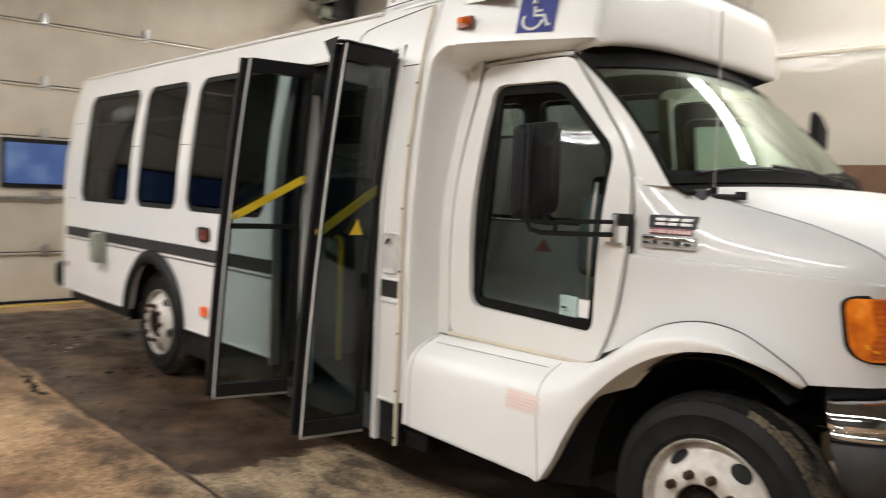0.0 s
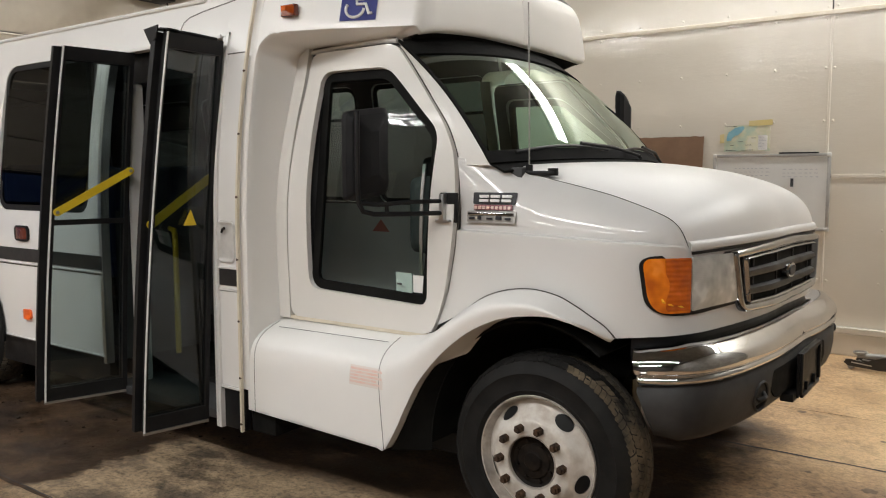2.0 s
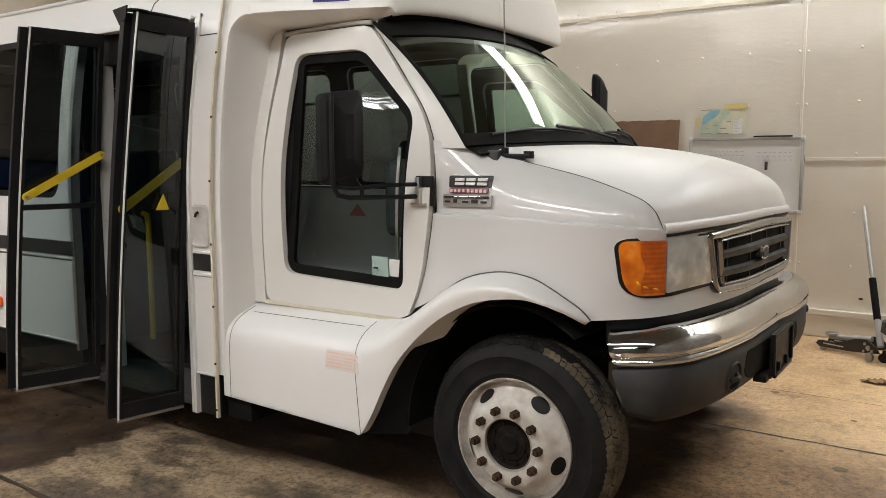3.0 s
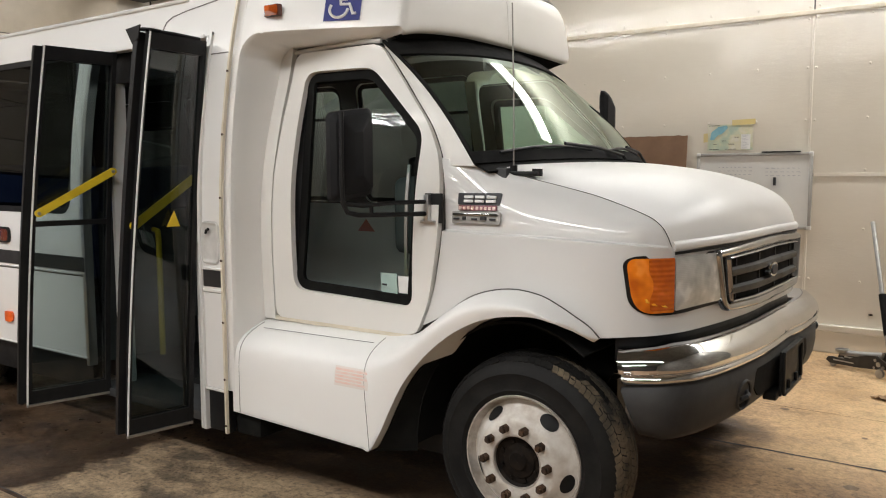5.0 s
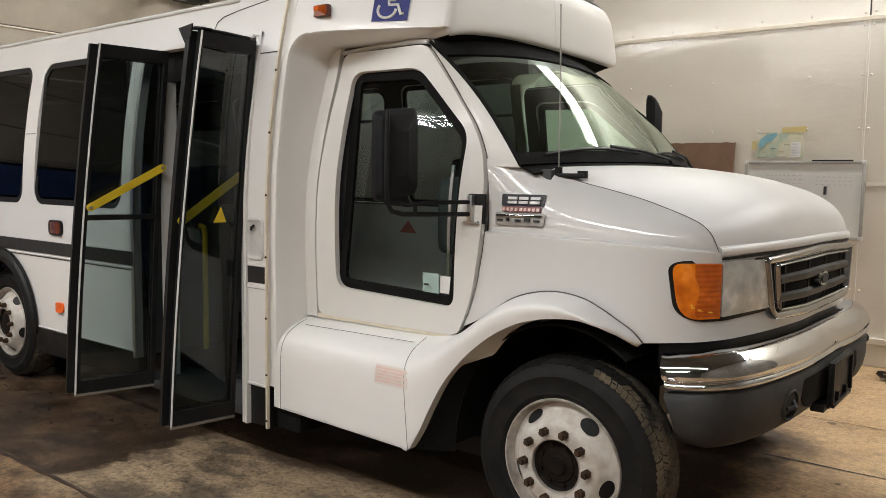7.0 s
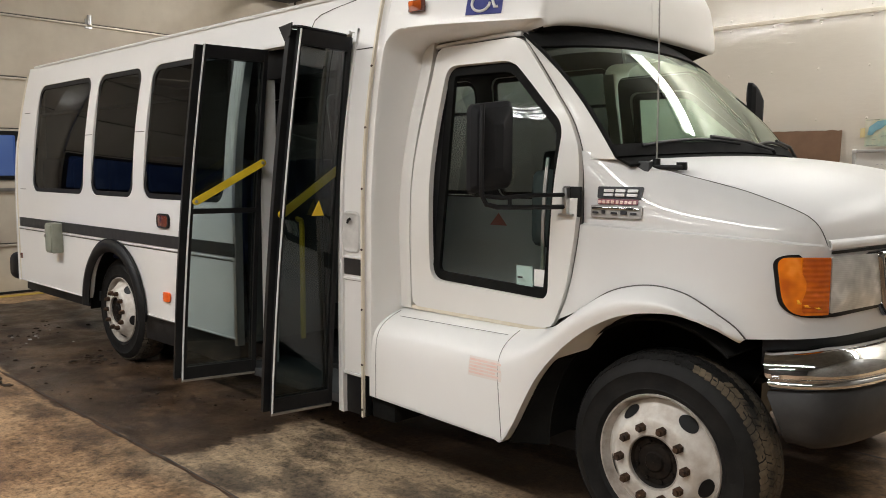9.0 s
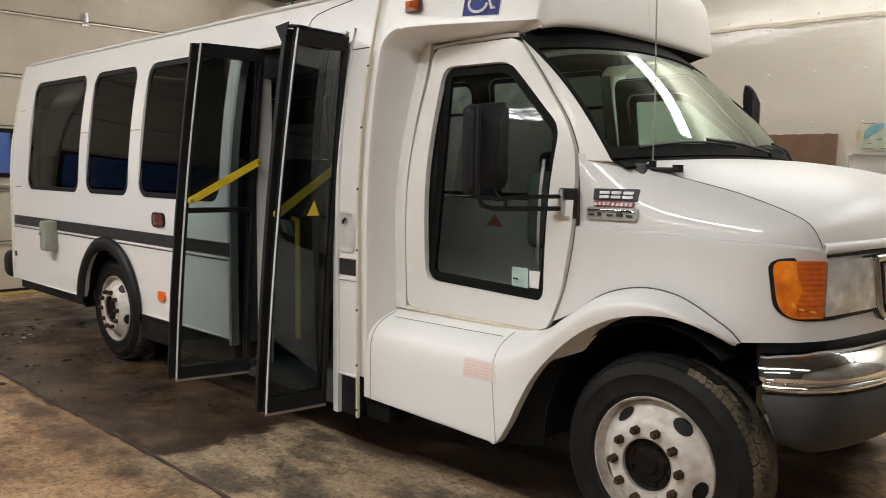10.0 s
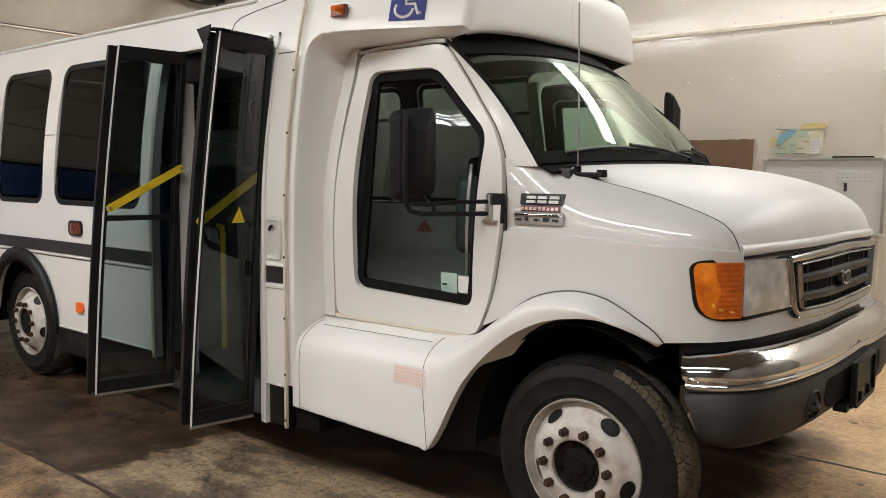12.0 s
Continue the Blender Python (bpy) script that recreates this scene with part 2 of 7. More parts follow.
        t.links.new(a, n.inputs[6])
        t.links.new(c, n.inputs[7])
        return n.outputs[2]

    col = mix("MIX", frontpale, base, frontpalec)
    col = mix("MULTIPLY", 0.8, col, stain)
    worn = times(band(sep.outputs[1], -0.84, -0.48, 0.12), ramp_of(t, noise_of(t, 1.6, 8.0, 0.7), [(0.40, grey(0.0)), (0.56, grey(1.0))]))
    col = mix("MIX", worn, col, wornc)
    col = mix("MIX", pale, col, palec)
    col = mix("MIX", wet, col, wetshadec)
    col = mix("MIX", under, col, wetshadec)
    dryp = times(band(sep.outputs[0], -3.25, -2.3, 0.1), band(sep.outputs[1], 0.46, 0.64, 0.06))
    col = mix("MIX", dryp, col, palec)
    col = mix("MULTIPLY", 1.0, col, fine)
    blot = ramp_of(t, noise_of(t, 11.0, 9.0, 0.78), [(0.34, grey(0.45)), (0.46, grey(0.88)), (0.62, grey(1.18))])
    quiet = t.nodes.new("ShaderNodeMath")
    quiet.operation = "MULTIPLY_ADD"
    t.links.new(frontpale, quiet.inputs[0])
    quiet.inputs[1].default_value, quiet.inputs[2].default_value = -0.6, 1.0
    col = mix("MULTIPLY", quiet.outputs[0], col, blot)
    grit = ramp_of(t, noise_of(t, 34.0, 7.0, 0.80), [(0.41, grey(0.50)), (0.48, grey(0.96)), (0.60, grey(1.22))])
    col = mix("MULTIPLY", quiet.outputs[0], col, grit)
    pits = ramp_of(t, noise_of(t, 150.0, 3.0, 0.6), [(0.30, grey(0.45)), (0.40, grey(1.0))])
    col = mix("MULTIPLY", 0.8, col, pits)
    t.links.new(col, b.inputs["Base Color"])
    dry = ramp_of(t, noise_of(t, 2.2, 6.0), [(0.35, grey(0.42)), (0.65, grey(0.68))])
    damp = ramp_of(t, noise_of(t, 3.0, 6.0), [(0.4, grey(0.30)), (0.6, grey(0.6))])
    t.links.new(mix("MIX", wet, dry, damp), b.inputs["Roughness"])
    bp = put(t, "ShaderNodeBump", Strength=0.6, Distance=0.008)
    t.links.new(noise_of(t, 26.0, 10.0, 0.75), bp.inputs["Height"])
    t.links.new(bp.outputs[0], b.inputs["Normal"])
    return m


def map_material():
    """A faded wall map: sea blue, fields of yellow and green."""
    m, t, b = nodes_of("faded_map_print")
    t.links.new(ramp_of(t, noise_of(t, 7.0, 5.0), [(0.36, (0.40, 0.50, 0.40)), (0.45, (0.50, 0.56, 0.42)), (0.52, (0.62, 0.60, 0.42)), (0.62, (0.66, 0.64, 0.54))]), b.inputs["Base Color"])
    b.inputs["Roughness"].default_value = 0.5
    return m


def glow(name, colour, power):
    m, t, b = nodes_of(name)
    b.inputs["Base Color"].default_value = (*colour, 1)
    b.inputs["Emission Color"].default_value = (*colour, 1)
    b.inputs["Emission Strength"].default_value = power
    return m


for m_, spec in ((RUBBER, 0.22), (GREYPL, 0.3), (DULLBLACK, 0.10), (BLACK, 0.22), (RUST, 0.3), (MIRRORPL, 0.12), (GREASE, 0.15), (GRILLEPL, 0.4)):
    for n in m_.node_tree.nodes:
        if n.type == "BSDF_PRINCIPLED":
            n.inputs["Specular IOR Level"].default_value = spec


def ribbed_lens(name, c1, c2, ribs, relief=0.16):
    """Moulded lens: ribs in the relief, a livelier colour where the reflector shows through."""
    m, t, b = nodes_of(name)
    t.links.new(ramp_of(t, noise_of(t, 11.0, 2.0), [(0.36, c1), (0.60, c2), (0.68, tuple(min(1, 1.25 * a + 0.02) for a in c2))]), b.inputs["Base Color"])
    b.inputs["Roughness"].default_value = 0.22
    b.inputs["Coat Weight"].default_value = 1.0
    b.inputs["Coat Roughness"].default_value = 0.04
    co = t.nodes.new("ShaderNodeTexCoord")
    wv = put(t, "ShaderNodeTexWave", Scale=ribs, Distortion=0.0)
    wv.bands_direction = "Z"
    t.links.new(co.outputs["Object"], wv.inputs["Vector"])
    bp = put(t, "ShaderNodeBump", Strength=relief, Distance=0.004)
    t.links.new(wv.outputs["Fac"], bp.inputs["Height"])
    t.links.new(bp.outputs[0], b.inputs["Normal"])
    return m


AMBERLENS = ribbed_lens("smooth_amber_lens", (0.62, 0.125, 0.002), (0.90, 0.235, 0.004), 34.0, 0.05)
AMBERDARK = ribbed_lens("ribbed_dark_amber", (0.50, 0.085, 0.002), (0.68, 0.135, 0.003), 17.0, 0.55)
AMBERFLECK = ribbed_lens("painted_amber_fleck", (0.95, 0.32, 0.006), (1.0, 0.52, 0.03), 60.0, 0.3)
HEADLENS = ribbed_lens("hazy_clear_lens", (0.42, 0.42, 0.40), (0.60, 0.60, 0.57), 46.0, 0.10)
WALL, FLOOR, MAP = wall_material(), floor_material(), map_material()
TUBE = glow("lit_fluorescent_tube", (0.97, 0.96, 0.92), 30.0)
DUSK = glow("dusk_sky", (0.15, 0.22, 0.56), 0.75)
for n in DUSK.node_tree.nodes:
    if n.type == "BSDF_PRINCIPLED":
        DUSK.node_tree.links.new(ramp_of(DUSK.node_tree, noise_of(DUSK.node_tree, 2.2, 6.0), [(0.35, (0.12, 0.18, 0.48)), (0.55, (0.20, 0.28, 0.64)), (0.70, (0.42, 0.50, 0.80))]), n.inputs["Emission Color"])


# ---------- mesh helpers ----------
def part(name, bm, material, parent=None, label="", smooth=40, thick=0.0, offset=-1.0):
    """Links a bmesh as one mesh object, under a thing or a part."""
    bmesh.ops.remove_doubles(bm, verts=bm.verts, dist=0.0004)
    bmesh.ops.recalc_face_normals(bm, faces=bm.faces)
    me = bpy.data.meshes.new(name)
    bm.to_mesh(me)
    bm.free()
    me.materials.append(material)
    if smooth:
        me.polygons.foreach_set("use_smooth", [True] * len(me.polygons))
        me.set_sharp_from_angle(angle=radians(smooth))
    ob = new(name, me)
    if thick:
        mod = ob.modifiers.new("thickness", "SOLIDIFY")
        mod.thickness, mod.offset = thick, offset
        bpy.context.view_layer.update()
        ob.data = bpy.data.meshes.new_from_object(ob.evaluated_get(bpy.context.evaluated_depsgraph_get()))
        ob.data.name = name
        ob.modifiers.clear()
        if smooth:
            ob.data.set_sharp_from_angle(angle=radians(smooth))
    if parent:
        ob.parent = parent
        ob.matrix_parent_inverse = parent.matrix_basis.inverted()
    if label:
        tagged(ob, label)
    return ob


def box(bm, x0, x1, y0, y1, z0, z1, bevel=0.0, seg=2, m=None):
    verts = bmesh.ops.create_cube(bm, size=1.0)["verts"]
    mat = Matrix.LocRotScale(((x0 + x1) / 2, (y0 + y1) / 2, (z0 + z1) / 2), None, (abs(x1 - x0), abs(y1 - y0), abs(z1 - z0)))
    bmesh.ops.transform(bm, matrix=(m @ mat) if m else mat, verts=verts)
    if bevel:
        edges = list({e for v in verts for e in v.link_edges})
        bmesh.ops.bevel(bm, geom=edges, offset=bevel, segments=seg, profile=0.6, affect="EDGES")


def cyl(bm, a, b, r, r2=None, n=16):
    a, b = Vector(a), Vector(b)
    d = b - a
    m = Matrix.Translation((a + b) / 2) @ d.to_track_quat("Z", "Y").to_matrix().to_4x4()
    bmesh.ops.create_cone(bm, cap_ends=True, segments=n, radius1=r, radius2=r if r2 is None else r2, depth=d.length, matrix=m)


def tube(bm, pts, r, n=10):
    """A round bar along the points."""
    pts = [Vector(p) for p in pts]
    rings = []
    side = None
    for i, p in enumerate(pts):
        d = (pts[min(i + 1, len(pts) - 1)] - pts[max(i - 1, 0)]).normalized()
        if side is None or abs(side.dot(d)) > 0.95:
            side = d.orthogonal().normalized()
        side = (side - d * side.dot(d)).normalized()
        up = d.cross(side)
        rings.append([bm.verts.new(p + r * (math.cos(2 * math.pi * k / n) * side + math.sin(2 * math.pi * k / n) * up)) for k in range(n)])
    for a, b in zip(rings, rings[1:]):
        for k in range(n):
            bm.faces.new((a[k], a[(k + 1) % n], b[(k + 1) % n], b[k]))
    bm.faces.new(rings[0])
    bm.faces.new(rings[-1][::-1])


def sheet(bm, fn, nu, nv):
    """A surface fn(u, v), u and v from 0 to 1."""
    g = [[bm.verts.new(fn(i / nu, j / nv)) for j in range(nv + 1)] for i in range(nu + 1)]
    for i in range(nu):
        for j in range(nv):
            q = (g[i][j], g[i + 1][j], g[i + 1][j + 1], g[i][j + 1])
            if len({tuple(round(c, 5) for c in v.co) for v in q}) >= 3:
                bm.faces.new(q)
    return g


def lathe(bm, profile, centre, n=48):
    """Turns (radius, y) pairs round an axle along y."""
    cx, cy, cz = centre
    rings = [[bm.verts.new((cx + r * math.cos(2 * math.pi * k / n), cy + y, cz + r * math.sin(2 * math.pi * k / n))) for k in range(n)] for r, y in profile]
    for a, b in zip(rings, rings[1:]):
        for k in range(n):
            bm.faces.new((a[k], a[(k + 1) % n], b[(k + 1) % n], b[k]))
    return rings


def lerp(table, x):
    """Straight-line reading of a small table of (x, y) pairs."""
    if x <= table[0][0]:
        return table[0][1]
    for (a, p), (b, q) in zip(table, table[1:]):
        if x <= b:
            return p + (q - p) * (x - a) / (b - a)
    return table[-1][1]


def smooth_read(table, x, w):
    return sum(lerp(table, x + w * k / 3) for k in range(-3, 4)) / 7


def rounded(x0, x1, z0, z1, r, n=6):
    """The outline of a rectangle with round corners, as (x, z) pairs."""
    pts = []
    for cx, cz, a0 in ((x1 - r, z1 - r, 0), (x0 + r, z1 - r, 90), (x0 + r, z0 + r, 180), (x1 - r, z0 + r, 270)):
        for k in range(n + 1):
            a = radians(a0 + 90 * k / n)
            pts.append((cx + r * math.cos(a), cz + r * math.sin(a)))
    return pts


def round_poly(corners, r, n=5):
    """The outline of a polygon with its corners rounded off; r: one radius or one for each corner."""
    pts = []
    k = len(corners)
    for i in range(k):
        p, a, b = Vector(corners[i]), Vector(corners[i - 1]), Vector(corners[(i + 1) % k])
        rr = r[i] if isinstance(r, (list, tuple)) else r
        da, db = (a - p).normalized(), (b - p).normalized()
        s, e = p + da * rr, p + db * rr
        for j in range(n + 1):
            u = j / n
            q = s * (1 - u) ** 2 + p * 2 * u * (1 - u) + e * u ** 2
            pts.append((q.x, q.y))
    return pts


def ray_out(c, p, x0, x1, z0, z1):
    dx, dz = p[0] - c[0], p[1] - c[1]
    s = min(((x1 if dx > 0 else x0) - c[0]) / dx if abs(dx) > 1e-9 else 1e9, ((z1 if dz > 0 else z0) - c[1]) / dz if abs(dz) > 1e-9 else 1e9)
    return (c[0] + dx * s, c[1] + dz * s)


def holed(bm, x0, x1, z0, z1, hole, place, steps=4):
    """A plate in (x, z) with a hole in it; place() lays a point into the world."""
    c = (sum(p[0] for p in hole) / len(hole), sum(p[1] for p in hole) / len(hole))
    fine = []
    for i, p in enumerate(hole):
        q = hole[(i + 1) % len(hole)]
        d = math.hypot(q[0] - p[0], q[1] - p[1])
        k = max(1, int(d / 0.08))
        fine += [(p[0] + (q[0] - p[0]) * j / k, p[1] + (q[1] - p[1]) * j / k) for j in range(k)]
    outer = [ray_out(c, p, x0, x1, z0, z1) for p in fine]
    for cx, cz in ((x0, z0), (x1, z0), (x1, z1), (x0, z1)):
        i = min(range(len(outer)), key=lambda k: (outer[k][0] - cx) ** 2 + (outer[k][1] - cz) ** 2)
        outer[i] = (cx, cz)
    rings = [[bm.verts.new(place(p[0] + (o[0] - p[0]) * s / steps, p[1] + (o[1] - p[1]) * s / steps)) for p, o in zip(fine, outer)] for s in range(steps + 1)]
    n = len(fine)
    for a, b in zip(rings, rings[1:]):
        for k in range(n):
            bm.faces.new((a[k], a[(k + 1) % n], b[(k + 1) % n], b[k]))


def filled(bm, outline, place, steps=4):
    """A pane with the given (x, z) outline, as rings about its middle."""
    c = (sum(p[0] for p in outline) / len(outline), sum(p[1] for p in outline) / len(outline))
    rings = [[bm.verts.new(place(c[0] + (p[0] - c[0]) * s / steps, c[1] + (p[1] - c[1]) * s / steps)) for p in outline] for s in range(1, steps + 1)]
    mid = bm.verts.new(place(*c))
    n = len(outline)
    for k in range(n):
        bm.faces.new((mid, rings[0][k], rings[0][(k + 1) % n]))
    for a, b in zip(rings, rings[1:]):
        for k in range(n):
            bm.faces.new((a[k], a[(k + 1) % n], b[(k + 1) % n], b[k]))


def band_of(bm, outer, inner, place):
    """A flat ring between two outlines of as many points."""
    a, b = [bm.verts.new(place(*p)) for p in outer], [bm.verts.new(place(*p)) for p in inner]
    n = len(a)
    for k in range(n):
        bm.faces.new((a[k], a[(k + 1) % n], b[(k + 1) % n], b[k]))


def shrink(outline, d):
    c = (sum(p[0] for p in outline) / len(outline), sum(p[1] for p in outline) / len(outline))
    out = []
    n = len(outline)
    for i in range(n):
        a, b = Vector(outline[i - 1]), Vector(outline[(i + 1) % n])
        t = (b - a)
        if t.length < 1e-9:
            t = Vector((1, 0))
        t.normalize()
        nrm = Vector((-t.y, t.x))
        p = Vector(outline[i])
        if (Vector(c) - p).dot(nrm) < 0:
            nrm = -nrm
        q = p + nrm * d
        out.append((q.x, q.y))
    return out


def thing(name, x, y, z, label, category, group="", kind=""):
    """An empty at the base of a thing, for its parts."""
    ob = new(name)
    ob.matrix_basis = pose(x, y, z)
    return tagged(ob, label, category, group, kind)

# ---------- the hall ----------
X0, X1, Y0, Y1 = -8.7, 4.2, -10.5, 4.75      # inner faces
bm = bmesh.new()
sheet(bm, lambda u, v: (X0 - 2 + (X1 - X0 + 4) * u, Y0 - 1 + (Y1 - Y0 + 2) * v, 0), 8, 8)
floor = tagged(part("floor", bm, FLOOR, smooth=0, thick=0.2, offset=-1), "stained brown concrete garage floor, wet in places, shade under the bus painted in", "floor", kind="structure")
bm = bmesh.new()
box(bm, X0 - 0.3, X1 + 0.3, Y0 - 0.3, Y1 + 0.3, CEIL, CEIL + 0.2)
for k in range(47):
    x = X0 + 0.15 + 0.3 * k
    box(bm, x - 0.03, x + 0.03, Y0, Y1, CEIL - 0.022, CEIL - 0.001, 0.008, 1)
tagged(part("ceiling", bm, CEILM, smooth=0), "dull ribbed metal garage ceiling", "ceiling", kind="structure")
bm = bmesh.new()
box(bm, X0 - 0.3, X1 + 0.3, Y1 + 0.012, Y1 + 0.25, -0.1, CEIL)
wall_far = tagged(part("wall_north", bm, SEAM, smooth=0), "wall clad in glossy cream fibreglass sheets", "wall", kind="structure")
# Unseen wall; its dark colour stands for an unlit bay in the reflections.
bm = bmesh.new()
box(bm, X0 - 0.3, X1 + 0.3, Y0 - 0.25, Y0, -0.1, CEIL)
tagged(part("wall_south", bm, DIMWALL, smooth=0), "unseen south wall, coloured dark to stand for an unlit bay", "wall", kind="structure")
# Unseen wall, set close and coloured dark so that the chrome reflects dark.
bm = bmesh.new()
box(bm, X1, X1 + 0.25, Y0, Y1 + 0.012, -0.1, CEIL)
tagged(part("wall_east", bm, MIDWALL, smooth=0), "unseen east wall, set near and darkened for the chrome's reflections", "wall", kind="structure")

# fibreglass sheets, seams at 2.95 m, with rivets
SEAMX = [-8.7, -7.2, -4.76, -2.30, 0.19, 2.63, 4.2]
for a, b in zip(SEAMX, SEAMX[1:]):
    for z0, z1 in ((0.235, 2.818), (2.848, CEIL)):
        if a > 0.1 and z0 < 1:
            spans = [(0.235, 1.475), (1.505, 2.818)]
        else:
            spans = [(z0, z1)]
        for s0, s1 in spans:
            bm = bmesh.new()
            box(bm, a + 0.006, b - 0.006, Y1, Y1 + 0.014, s0, s1, 0.003, 1)
            part("panel", bm, WALL, wall_far, smooth=0)
for x in SEAMX[1:-1]:
    bm = bmesh.new()
    box(bm, x - 0.010, x + 0.010, Y1 - 0.004, Y1 + 0.010, 0.235, 2.818, 0.003, 1)
    part("joint_strip", bm, WALL, wall_far, smooth=0)
bm = bmesh.new()
box(bm, X0, X1, Y1 - 0.010, Y1 + 0.010, 2.813, 2.851, 0.004, 2)
part("joint_strip", bm, CREAM, wall_far, smooth=0)
bm = bmesh.new()
box(bm, 0.23, X1, Y1 - 0.008, Y1 + 0.010, 1.474, 1.506, 0.004, 2)
part("joint_strip", bm, WALL, wall_far, smooth=0)
bm = bmesh.new()
box(bm, X0, X1, Y1 - 0.05, Y1 + 0.012, 0.0, 0.185, 0.01, 2)
part("kerb", bm, WALL, wall_far, "cream painted base kerb", smooth=0)
bm = bmesh.new()
box(bm, X0, X1, Y1 - 0.058, Y1 + 0.012, 0.185, 0.235, 0.006, 2)
part("joint_strip", bm, WALL, wall_far, smooth=0)
rivet = bmesh.new()
bmesh.ops.create_uvsphere(rivet, u_segments=8, v_segments=5, radius=0.010)
bmesh.ops.scale(rivet, vec=(1, 0.5, 1), verts=rivet.verts)
first = part("rivet", rivet, WALL, wall_far, smooth=60)
first.location = (SEAMX[1] + 0.06, Y1 - 0.001, 3.0)
for a, b in zip(SEAMX[2:-1], SEAMX[3:]):
    for z in (0.615, 1.05, 1.535, 1.95, 2.385, 2.785, 2.885, 3.4, 3.9, 4.4):
        for k in range(7):
            x = a + 0.035 + (b - a - 0.07) * k / 6
            r = first.copy()
            scene.collection.objects.link(r)
            r.location = (x + random.uniform(-0.006, 0.006), Y1 - 0.001, z + random.uniform(-0.006, 0.006))

# sectional garage doors in the west wall
bm = bmesh.new()
box(bm, X0 - 0.25, X0 - 0.051, Y0, Y1 + 0.012, 4.05, CEIL)
for y0, y1 in ((Y0, -6.3), (-1.2, -0.9), (4.2, Y1 + 0.012)):
    box(bm, X0 - 0.25, X0 - 0.051, y0, y1, -0.1, 4.05)
tagged(part("wall_west", bm, WALL, smooth=0), "cream end wall round the garage doors", "wall", kind="structure")
SECT = [0.02, 0.60, 1.225, 1.95, 2.553, 3.27, 4.05]


def sectional_door(name, ya, yb, hinges, struts=True, lights=6, rib=0.05, rows=((2, 1.37, 1.90),)):
    gdoor = thing(name, X0, (ya + yb) / 2, 0, "beige steel sectional garage door with a strip of windows, closed", "garage door", kind="structure")
    step = (yb - ya) / lights
    for i, (z0, z1) in enumerate(zip(SECT, SECT[1:])):
        bm = bmesh.new()
        glazed = [(a, b) for j, a, b in rows if j == i]
        if glazed:
            a, b = glazed[0]
            box(bm, X0 - 0.05, X0, ya, yb, z0 + 0.006, a, 0.006)
            box(bm, X0 - 0.05, X0, ya, yb, b, z1 - 0.006, 0.006)
            for k in range(lights + 1):
                y = ya + step * k
                box(bm, X0 - 0.05, X0, y - rib + (rib if k == 0 else 0), y + rib - (rib if k == lights else 0), a, b)
        else:
            box(bm, X0 - 0.05, X0, ya, yb, z0 + 0.006, z1 - 0.006, 0.012)
        part("section", bm, DOORPANEL, gdoor, smooth=30)
    for j, a, b in rows:
        for k in range(lights):
            y0, y1 = ya + rib + step * k, ya + step - rib + step * k
            bm = bmesh.new()
            outer, inner = rounded(y0 - 0.02, y1 + 0.02, a - 0.02, b + 0.02, 0.02), rounded(y0 + 0.03, y1 - 0.03, a + 0.03, b - 0.03, 0.02)
            band_of(bm, outer, inner, lambda p, z: (X0 + 0.008, p, z))
            part("window_frame", bm, BLACK, gdoor, thick=0.02)
            bm = bmesh.new()
            box(bm, X0 - 0.03, X0 - 0.024, y0, y1, a + 0.01, b - 0.01)
            part("pane", bm, DOORGL, gdoor, smooth=0).visible_shadow = False
    for z in SECT[1:-1] if struts else ():
        bm = bmesh.new()
        box(bm, X0, X0 + 0.03, ya + 0.05, yb - 0.05, z - 0.032, z - 0.010, 0.004)
        part("strut", bm, PALESTEEL, gdoor, smooth=0)
        for y in hinges:
            bm = bmesh.new()
            box(bm, X0, X0 + 0.012, y - 0.045, y + 0.045, z - 0.06, z + 0.06, 0.003, 1)
            cyl(bm, (X0 + 0.035, y, z - 0.02), (X0 + 0.035, y, z + 0.10), 0.028)
            part("hinge", bm, ALU, gdoor)
    for z in SECT[1:-1]:
        bm = bmesh.new()
        box(bm, X0 - 0.046, X0 - 0.012, ya, yb, z - 0.03, z + 0.03)
        part("section_joint", bm, SEAM, gdoor, smooth=0)
    bm = bmesh.new()
    box(bm, X0 - 0.01, X0 + 0.05, ya + 0.05, yb - 0.05, 1.215, 1.255, 0.006)
    part("ledge", bm, STEEL, gdoor)
    bm = bmesh.new()
    box(bm, X0 - 0.055, X0 + 0.01, ya, yb, 0.0, 0.03, 0.006)
    part("seal", bm, BLACK, gdoor)


sectional_door("garage_door_1", -0.9, 4.2, (-0.5, 0.45, 1.63, 3.0, 4.0))
sectional_door("garage_door_2", -6.3, -1.2, (), False, 2, 0.02, ((2, 1.30, 1.90), (1, 0.66, 1.17)))
bm = bmesh.new()
box(bm, X0 - 2.2, X0 - 2.15, -12, 9, -0.5, 6)
tagged(part("backdrop", bm, DUSK, smooth=0), "blue dusk outside the garage door", "sky", kind="structure")
# yellow line before the door
bm = bmesh.new()
box(bm, X0 + 0.12, X0 + 0.24, -4.0, 4.2, 0.0, 0.004)
tagged(part("floor_line", bm, YLINE, smooth=0), "worn yellow line painted before the door", "floor marking", kind="structure")
